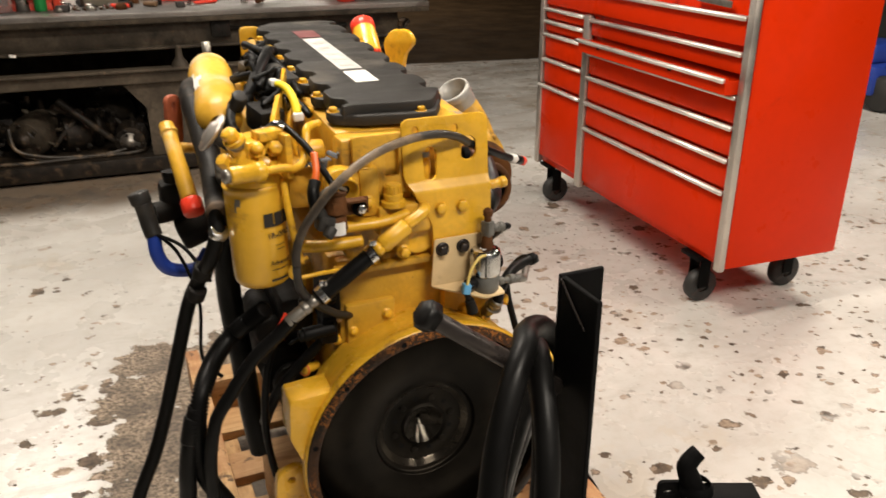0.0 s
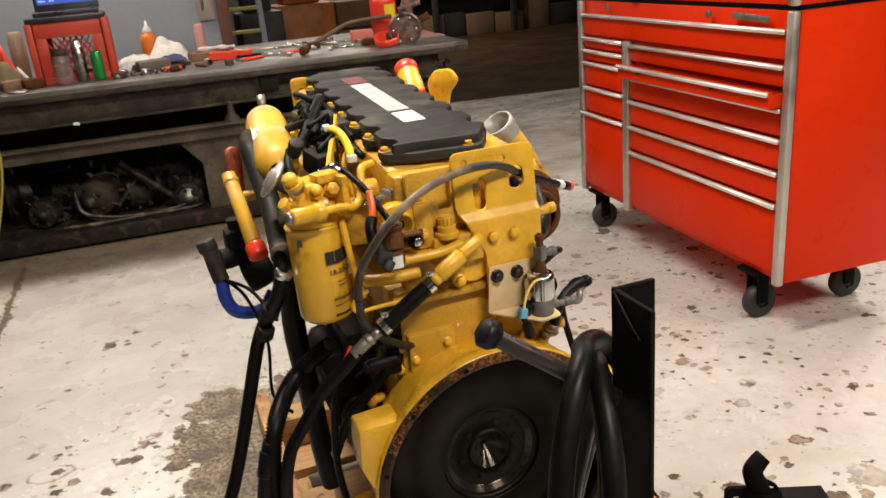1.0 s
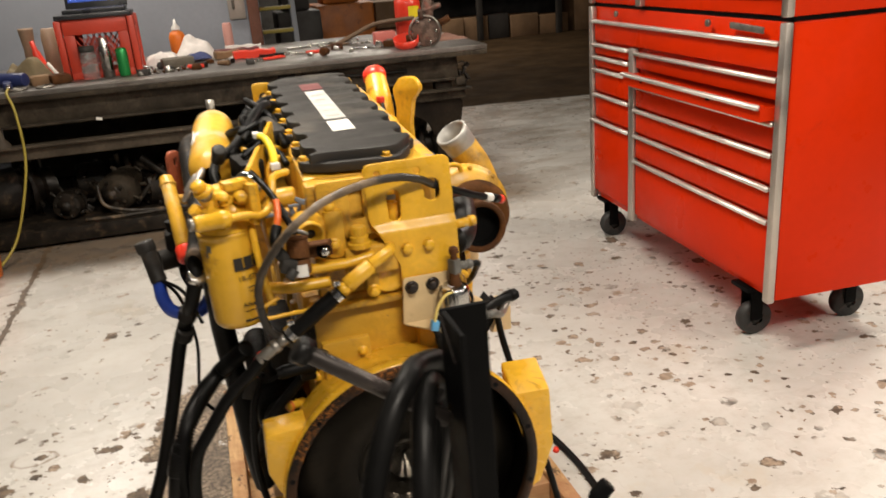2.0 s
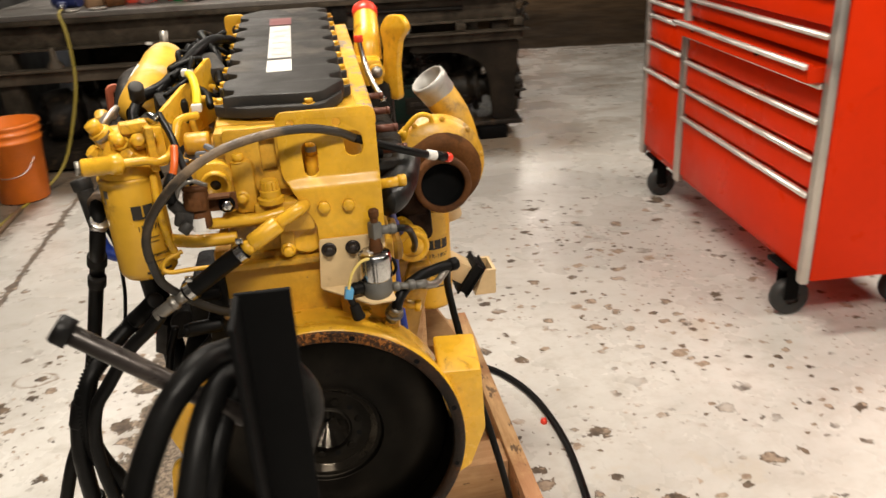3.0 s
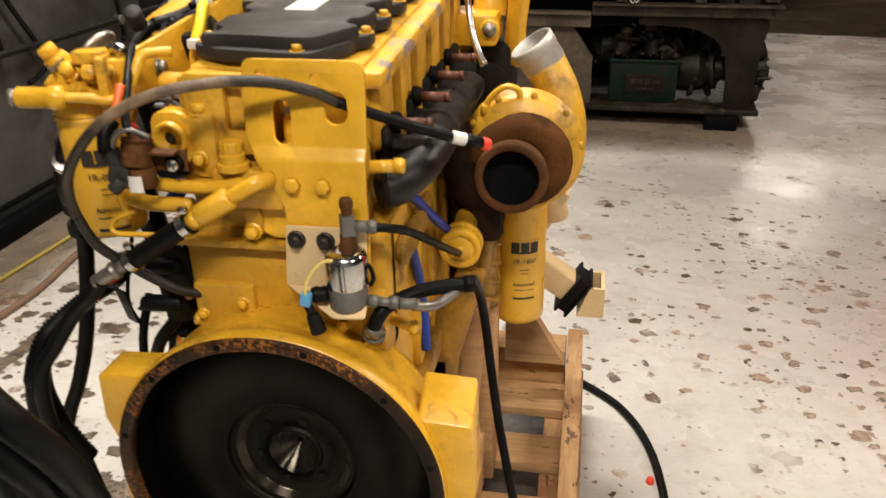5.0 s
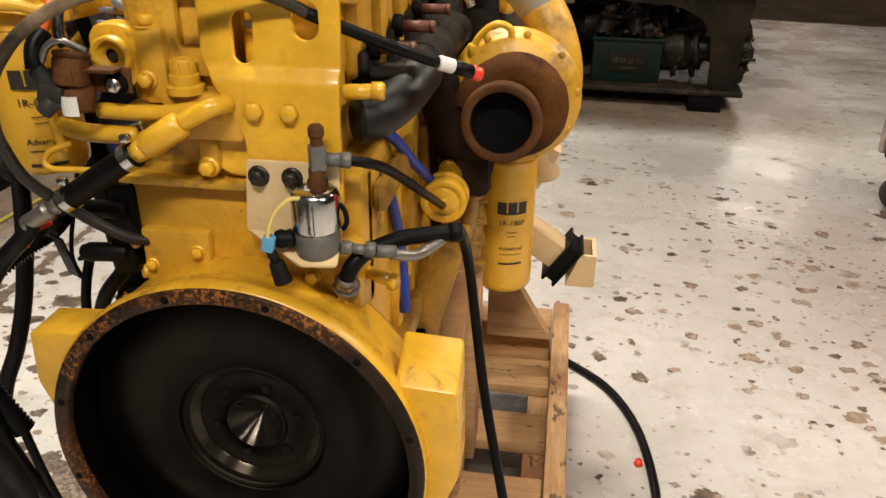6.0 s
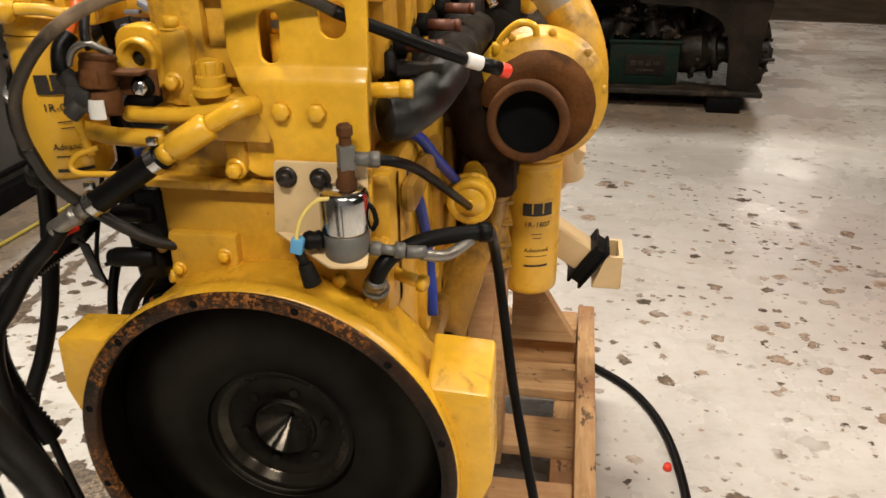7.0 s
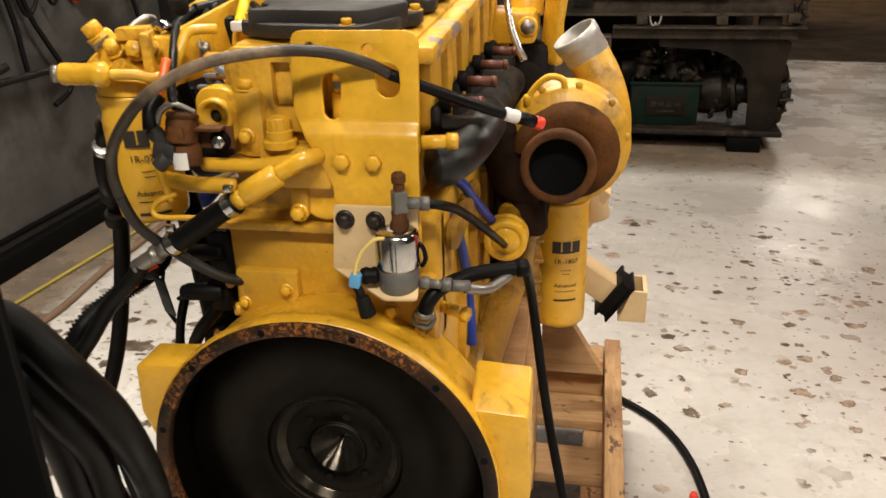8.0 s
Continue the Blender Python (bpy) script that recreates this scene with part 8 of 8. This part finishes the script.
lathe(bm, [(0.03, 0), (0.05, 0), (0.055, 0.006), (0.05, 0.012), (0.03, 0.012), (0.03, 0)], (-1.15, 3.93, Z), (0, 0, 1), 24)
solo("steel_ring", bm, ZINC, "steel ring at the bench edge", "ring", "steel rings")

# yellow air line: from the bench to the floor and along the wall
bm = B()
tube(bm, [(-1.335, 3.88, Z + 0.02), (-1.33, 3.78, Z), (-1.3, 3.73, 0.85), (-1.3, 3.7, 0.6), (-1.36, 3.66, 0.35), (-1.45, 3.6, 0.12), (-1.56, 3.45, 0.012), (-1.62, 3.1, 0.008), (-1.65, 2.6, 0.008), (-1.655, 2.2, 0.008), (-1.69, 1.7, 0.008), (-1.715, 1.27, 0.008), (-1.68, 0.9, 0.008), (-1.6, 0.3, 0.008), (-1.6, -1.0, 0.008)], 0.008, 8)
solo("air_line", bm, CORD_YELLOW, "yellow air line running down to the dirty floor", "air hose")
bm = B()
tube(bm, [(-1.6, 3.2, 0.012), (-1.6, 2.6, 0.012), (-1.565, 2.05, 0.012), (-1.55, 1.7, 0.012), (-1.51, 1.33, 0.012), (-1.545, 0.95, 0.012), (-1.54, 0.72, 0.012), (-1.46, 0.1, 0.012), (-1.5, -1.0, 0.012)], 0.013, 10)
solo("floor_hose", bm, HOSE_BROWN, "dusty brown hose lying along the wall", "hose")

bm = B()
tube(bm, [(-1.84, 3.6, 0.76), (-1.85, 3.57, 0.77), (-1.86, 3.55, 0.7), (-1.85, 3.54, 0.4), (-1.86, 3.5, 0.1), (-1.83, 3.4, 0.014), (-1.8, 3.1, 0.012), (-1.77, 2.9, 0.012)], 0.011, 10)
solo("green_hose", bm, CORD_GREEN, "dull yellow-green air hose hanging in the corner", "air hose")

# bucket
bk = thing("plastic_bucket", (-1.64, 3.45, 0), "orange plastic bucket on the dirty floor", "bucket")
bm = B()
lathe(bm, [(0.0, 0.005), (0.129, 0.005), (0.134, 0.011), (0.157, 0.339), (0.164, 0.341), (0.164, 0.356), (0.159, 0.358), (0.16, 0.384), (0.168, 0.386), (0.168, 0.401), (0.162, 0.403), (0.164, 0.424), (0.172, 0.427), (0.172, 0.443), (0.161, 0.443), (0.132, 0.023), (0.0, 0.023)], (-1.64, 3.43, 0), (0, 0, 1), 40)
part("pail", bm, ORANGE, bk)
bm = B()
tube(bm, [(-1.78, 3.4, 0.3), (-1.74, 3.29, 0.2), (-1.64, 3.25, 0.17), (-1.54, 3.29, 0.2), (-1.5, 3.4, 0.3)], 0.003, 8)
part("bail", bm, STEEL, bk)

# west wall: air pipe, hung cables, red reel
bm = B()
tube(bm, [(-1.9, 1.62, 0.72), (-1.9, 1.72, 0.728), (-1.9, 2.3, 0.722), (-1.9, 2.832, 0.721), (-1.84, 3.1, 0.735), (-1.82, 3.46, 0.725), (-1.84, 3.75, 0.74)], 0.015, 12)
solo("air_pipe", bm, IRON, "dark iron air pipe clipped along the wall", "pipe")
bm = B()
cyl(bm, (-1.92, 2.832, 0.72), (-1.88, 2.832, 0.72), 0.024, seg=14, bevel=0.003)
solo("pipe_clip", bm, ZINC, "worn zinc pipe clip on the wall", "clip")


def hanging_cable(r, *pts):
    bm = B()
    tube(bm, pts, r, 10)
    solo("hanging_cable", bm, RUBBER, "black cable hanging on the wall", "cable", "cables on the wall")


hanging_cable(0.011, (-1.9, 1.93, 1.3), (-1.9, 1.92, 1.1), (-1.91, 1.76, 0.86), (-1.91, 1.7, 0.69), (-1.91, 1.72, 0.6))
hanging_cable(0.011, (-1.91, 1.9, 1.2), (-1.9, 1.95, 0.95), (-1.9, 1.96, 0.82), (-1.91, 1.98, 0.72))
hanging_cable(0.011, (-1.91, 2.0, 1.15), (-1.9, 2.05, 0.95), (-1.9, 2.11, 0.846), (-1.9, 2.2, 0.7), (-1.905, 2.21, 0.62), (-1.91, 2.1, 0.578))
hanging_cable(0.011, (-1.91, 2.7, 1.3), (-1.9, 2.77, 1.04), (-1.9, 2.83, 0.85), (-1.91, 2.87, 0.65), (-1.91, 2.85, 0.62))
hanging_cable(0.008, (-1.91, 2.02, 1.3), (-1.89, 2.1, 1.05), (-1.9, 2.04, 0.95), (-1.89, 1.98, 1.05), (-1.91, 2.0, 1.3))
hanging_cable(0.008, (-1.9, 1.4, 1.3), (-1.88, 1.5, 1.0), (-1.88, 1.62, 0.9), (-1.9, 1.75, 0.98), (-1.91, 1.8, 1.3))
hanging_cable(0.008, (-1.91, 2.2, 1.3), (-1.89, 2.15, 1.1), (-1.9, 2.2, 0.98), (-1.9, 2.26, 1.05), (-1.91, 2.26, 1.3))
bm = B()
cyl(bm, (-1.94, 1.75, 0.75), (-1.87, 1.83, 0.79), 0.02, 0.016, seg=14, bevel=0.003)
solo("air_valve", bm, IRON, "small bright air valve on the wall", "valve")
cord = thing("coiled_cord", (-1.92, 2.4, 0.98), "tangled red coiled cord hung on the wall", "cord")
for k in range(14):
    a = k * 0.75
    bm = B()
    tube(bm, [(-1.935 + 0.01 * math.sin(k), 2.4 + 0.06 * math.cos(a), 1.12 + 0.05 * math.sin(a)), (-1.91, 2.4 + 0.08 * math.cos(a + 0.8), 1.08 + 0.05 * math.sin(a + 0.8)), (-1.94, 2.42 + 0.05 * math.cos(a + 1.7), 1.03 + 0.07 * math.sin(a + 1.7))], 0.0065, 8)
    part("coil_turn", bm, CORD_RED, cord)
bm = B()
cyl(bm, (-1.9, 2.42, 1.06), (-1.9, 2.425, 0.99), 0.016, seg=12, bevel=0.003)
part("plug", bm, CORD_RED, cord)

# ---- greasy parts under the bench ----
def axle_part(x, y, z, r, L, ax, label, m=GREASE):
    t = thing("scrap_housing", (x, y, 0.11), label, "machine part", "scrap under the bench")
    d = Vector(ax).normalized()
    p = Vector((x, y, z))
    bm = B()
    lathe(bm, [(0, 0), (r * 0.5, 0), (r * 0.9, 0.05 * L), (r, 0.2 * L), (r, 0.45 * L), (r * 0.7, 0.55 * L), (r * 0.55, 0.8 * L), (r * 0.75, 0.85 * L), (r * 0.75, L), (0, L)], p - d * L / 2, d, 24)
    lathe(bm, [(r * 0.5, 0.58 * L), (r * 0.98, 0.6 * L), (r * 1.02, 0.64 * L), (r * 0.98, 0.68 * L), (r * 0.5, 0.7 * L)], p - d * L / 2, d, 24)
    roughen(bm, 0.012, 14, x)
    roughen(bm, 0.004, 55, y)
    part("casing", bm, m, t)
    R = turn(d)
    pick = random.Random(int(abs(x * 1000) + 7 * abs(y * 100)))
    for k in range(9):
        a, hgt = pick.uniform(0, 6.28), pick.uniform(0.1, 0.9)
        rad = Vector((math.cos(a), math.sin(a), 0))
        foot_at = p + R @ (rad * r * 0.6 + Vector((0, 0, (hgt - 0.5) * L)))
        tip = foot_at + R @ (rad * r * pick.uniform(0.45, 0.75))
        bm = B()
        cyl(bm, foot_at, tip, pick.uniform(0.008, 0.02), seg=10, bevel=0.002)
        if k % 3 == 0:
            hexa(bm, tip, tip - foot_at, 0.016, 0.012)
        elif k % 3 == 1:
            box(bm, tip, (0.034, 0.026, 0.02), Matrix.Rotation(a, 3, "Y"), 0.004)
        part("stud", bm, m, t)
    bm = B()
    lathe(bm, [(0, -0.02), (r * 0.3, -0.02), (r * 0.3, 0.0), (r * 0.62, 0.004), (r * 0.62, 0.02)], p - d * L / 2, d, 18)
    part("hub", bm, ZINC if m is GREASE and x < -0.3 and x > -0.4 else GREASE, t)
    for k in range(6):
        a = k * math.pi / 3
        R = turn(d)
        bm = B()
        hexa(bm, p - d * (L / 2 - 0.012) + R @ Vector((0.75 * r * math.cos(a), 0.75 * r * math.sin(a), 0)), -d, 0.012, 0.014)
        part("bolt", bm, GREASE, t)
    return t


axle_part(-1.19, 4.12, 0.2, 0.09, 0.22, (0.2, 1, 0), "greasy round bearing housing on the low shelf")
axle_part(-0.86, 4.15, 0.25, 0.12, 0.36, (0.5, 1, 0.1), "dirty brown electric motor on the low shelf", BENCH_STEEL)
axle_part(-0.33, 4.06, 0.2, 0.095, 0.3, (0.2, 1, 0.1), "greasy hub with a bright centre on the low shelf")
axle_part(-0.6, 4.22, 0.22, 0.13, 0.34, (1, 0.4, 0), "greasy gearbox casing on the low shelf")
axle_part(-1.0, 4.5, 0.24, 0.13, 0.4, (1, 0.1, 0), "greasy drum on the low shelf")
axle_part(-0.4, 4.45, 0.3, 0.14, 0.4, (0.6, 1, 0.3), "wrapped greasy part at the back of the shelf")
axle_part(-1.5, 4.3, 0.28, 0.16, 0.4, (1, 0.4, 0), "black greasy drum on the low shelf")
axle_part(1.08, 4.02, 0.28, 0.12, 0.34, (1, -0.25, 0.15), "black greasy gearbox beside the green crate")
axle_part(1.27, 4.05, 0.27, 0.11, 0.3, (-1, 0.15, 0), "toothed black hub sticking out past the leg")
axle_part(0.95, 4.25, 0.38, 0.11, 0.3, (1, 0.2, 0.2), "black greasy part on the low shelf")
axle_part(0.6, 4.3, 0.36, 0.13, 0.36, (1, 0.3, 0), "black greasy part behind the green crate")
axle_part(0.6, 4.0, 0.43, 0.05, 0.16, (0.2, 0.3, 1), "black greasy pump part standing in the green crate")
axle_part(0.76, 4.02, 0.45, 0.055, 0.2, (-0.2, 0.2, 1), "black bottle-like part standing in the green crate")
axle_part(0.86, 3.98, 0.4, 0.06, 0.14, (1, 0.3, 0.5), "black knobbly part lying in the green crate")
axle_part(1.12, 4.1, 0.45, 0.07, 0.2, (0.4, 0.3, 1), "black greasy part stacked on the gearbox")
for p0, p1, r in (((-0.72, 4.02, 0.45), (-0.42, 4.0, 0.16), 0.022), ((-0.8, 4.05, 0.15), (-0.6, 4.1, 0.36), 0.016), ((-0.75, 4.0, 0.42), (-0.5, 4.3, 0.2), 0.018)):
    bm = B()
    cyl(bm, p0, p1, r, seg=14, bevel=0.003)
    solo("steel_bar", bm, GREASE, "greasy steel bar leaning among the scrap", "steel bar", "bars under the bench")
for pts in ([(-0.95, 3.95, 0.16), (-0.85, 3.93, 0.13), (-0.6, 3.92, 0.125), (-0.4, 3.93, 0.14), (-0.28, 3.96, 0.2)], [(-1.0, 3.97, 0.32), (-0.98, 3.94, 0.2), (-0.85, 3.92, 0.15), (-0.7, 3.92, 0.13), (-0.5, 3.9, 0.125)], [(-1.1, 3.92, 0.125), (-0.9, 3.9, 0.122), (-0.6, 3.91, 0.122), (-0.35, 3.9, 0.125), (-0.27, 3.95, 0.13)]):
    bm = B()
    tube(bm, pts, 0.012, 10)
    solo("old_cable", bm, RUBBER_WORN, "old dusty cable on the low shelf", "cable", "cables under the bench")
hub = thing("axle_hub", (1.36, 4.02, 0.11), "greasy cast axle hub with studs sticking out past the bench leg", "axle hub")
bm = B()
lathe(bm, [(0, 0), (0.1, 0), (0.115, 0.02), (0.1, 0.05), (0.06, 0.07), (0.05, 0.1), (0.07, 0.11), (0.07, 0.13), (0, 0.135)], (1.27, 4.0, 0.25), (1, -0.1, 0.05), 26)
lathe(bm, [(0, 0), (0.06, 0), (0.07, 0.03), (0.045, 0.05), (0.04, 0.1), (0, 0.1)], (1.3, 3.98, 0.38), (0.9, -0.2, 0.3), 20)
box(bm, (1.31, 3.97, 0.16), (0.12, 0.14, 0.09), Matrix.Rotation(0.3, 3, "Z"), 0.02)
roughen(bm, 0.01, 22)
roughen(bm, 0.004, 70)
part("casting", bm, WORN_PLATE, hub)
for k in range(10):
    a = 2 * math.pi * k / 10
    q = Vector((1.31, 4.0 + 0.09 * math.cos(a), 0.25 + 0.09 * math.sin(a)))
    bm = B()
    cyl(bm, q, q + Vector((0.06 + 0.03 * (k % 3), 0, 0.008)), 0.009, seg=10, bevel=0.001)
    hexa(bm, q + Vector((0.04, 0, 0)), (1, 0, 0), 0.017, 0.016)
    part("stud", bm, GREASE, hub)

gc = thing("green_crate", (0.72, 3.98, 0.11), "dark green plastic crate of parts on the low shelf", "crate")
for lo, hi in (((0.53, 3.86, 0.112), (0.91, 3.875, 0.36)), ((0.53, 4.1, 0.112), (0.91, 4.115, 0.36)), ((0.53, 3.876, 0.112), (0.545, 4.099, 0.36)), ((0.895, 3.876, 0.112), (0.91, 4.099, 0.36)), ((0.546, 3.876, 0.112), (0.894, 4.099, 0.125))):
    bm = B()
    span(bm, lo, hi, 0.003)
    part("side", bm, GREEN, gc)
bm = B()
span(bm, (0.62, 3.853, 0.17), (0.84, 3.859, 0.28), 0.002)
lp = part("label_plate", bm, WORN_PLATE, gc, "dirty label plate")
for k, (u, w, h) in enumerate(((0.65, 0.03, 0.03), (0.69, 0.035, 0.024), (0.735, 0.03, 0.03), (0.78, 0.04, 0.02), (0.72, 0.1, 0.012))):
    bm = B()
    box(bm, (u + 0.01, 3.852, 0.235 if k < 4 else 0.195), (w, 0.002, h))
    part("print_bar", bm, GREASE, lp)
bm = B()
span(bm, (0.52, 3.85, 0.345), (0.92, 3.862, 0.362), 0.003)
part("rim", bm, GREEN, gc)

# ---- loose things on the floor ----
bm = B()
tube(bm, [(0.3, 1.2, 0.02), (0.36, 1.14, 0.012), (0.444, 1.08, 0.011), (0.544, 0.98, 0.011), (0.61, 0.83, 0.011), (0.637, 0.635, 0.011), (0.63, 0.45, 0.011), (0.6, 0.25, 0.011), (0.52, 0.0, 0.011), (0.45, -0.2, 0.011)], 0.0105, 12)
solo("power_cable", bm, RUBBER, "black rubber cable curving over the floor from the pallet", "cable")
bm = B()
lathe(bm, [(0, 0), (0.009, 0), (0.0105, 0.003), (0.008, 0.014), (0, 0.016)], (0.608, 0.703, 0), (0, 0, 1), 16)
solo("red_bead", bm, RED_PLASTIC, "tiny red plastic bead lying on the floor", "bead")

# ---- the bay beyond ----
lad = thing("step_ladder", (0.46, 6.3, 0), "grey steel step ladder with yellow treads", "ladder")
for x in (0.3, 0.62):
    bm = B()
    box(bm, (x, 6.4, 0.95), (0.05, 0.07, 1.9), Matrix.Rotation(radians(-6), 3, "X"), 0.005)
    part("rail", bm, GREY_PAINT, lad)
for k in range(8):
    z = 0.18 + 0.2 * k
    bm = B()
    box(bm, (0.46, 6.28 + 0.105 * z, z), (0.28, 0.1, 0.03), None, 0.005)
    part("tread", bm, CORD_YELLOW, lad, "worn yellow tread")


def far_machine(x, y, w, d, h, m, label):
    t = thing("stored_machine", (x, y, 0), label, "machine", "machines in the far bay")
    bm = B()
    span(bm, (x - w / 2, y - d / 2, 0.12), (x + w / 2, y + d / 2, h * 0.7), 0.03)
    part("body", bm, m, t)
    bm = B()
    span(bm, (x - w * 0.35, y - d * 0.3, h * 0.7), (x + w * 0.3, y + d * 0.3, h), 0.03)
    part("hood", bm, m, t)
    for sx in (-1, 1):
        bm = B()
        lathe(bm, [(0, -0.06), (0.12, -0.06), (0.14, -0.03), (0.14, 0.03), (0.12, 0.06), (0, 0.06)], (x + sx * w * 0.35, y - d / 2 - 0.02, 0.14), (1, 0, 0), 20)
        part("wheel", bm, TYRE, t)
    bm = B()
    span(bm, (x - w * 0.4, y - d / 2 - 0.015, h * 0.3), (x + w * 0.4, y - d / 2, h * 0.34), 0.004)
    part("rib", bm, DARK_VOID, t)


far_machine(1.62, 9.7, 0.75, 0.8, 1.5, ORANGE_DARK, "orange painted machine standing in the far bay")
far_machine(0.9, 8.6, 0.5, 0.6, 1.5, DARK_VOID, "dark machine standing in the far bay")
far_machine(5.35, 3.5, 0.6, 0.5, 0.5, surface("blue_machine_paint", (0.02, 0.05, 0.3), 0.4), "blue wheeled machine beyond the roll cabinet")
rackt = thing("pallet_rack", (5.6, 13.6, 0), "pallet rack loaded with brown cartons along the far wall", "rack")
for x in (3.2, 4.8, 6.4, 7.9):
    bm = B()
    span(bm, (x - 0.05, 13.2, 0), (x + 0.05, 13.3, 2.6), 0.004)
    part("upright", bm, DARK_VOID, rackt)
for z in (0.9, 1.8):
    bm = B()
    span(bm, (3.15, 13.2, z), (7.95, 14.2, z + 0.08), 0.004)
    part("beam", bm, ORANGE_DARK, rackt)
rng = random.Random(5)
for z in (0.0, 0.98, 1.88):
    x = 3.3
    while x < 7.6:
        w, h = rng.uniform(0.35, 0.6), rng.uniform(0.35, 0.7)
        bm = B()
        span(bm, (x, 13.25 + rng.uniform(0, 0.1), z), (x + w, 13.9, z + h), 0.006)
        solo("carton", bm, (CARD, CARD, ORANGE_DARK, DARK_VOID)[rng.randrange(4)], "brown carton on the pallet rack", "carton", "cartons on the rack")
        x += w + rng.uniform(0.02, 0.15)
for k in range(3):
    bm = B()
    span(bm, (1.95 + 0.02 * k, 9.2, 0.35 * k), (2.65 + 0.02 * k, 9.8, 0.35 * k + 0.33), 0.008)
    solo("carton", bm, CARD, "brown carton stacked in the far bay", "carton", "cartons stacked in the bay")
# wall fittings behind the bench
sw = thing("wall_bracket", (0.06, 5.55, 1.3), "worn steel latch bracket on the grey wall's edge", "bracket")
bm = B()
span(bm, (0.02, 5.57, 1.15), (0.15, 5.6, 1.55), 0.01)
part("plate", bm, ALUMINIUM, sw)
bm = B()
tube(bm, [(0.06, 5.56, 1.24), (0.06, 5.52, 1.26), (0.06, 5.52, 1.4), (0.06, 5.56, 1.42)], 0.012, 10)
part("handle", bm, ZINC, sw)
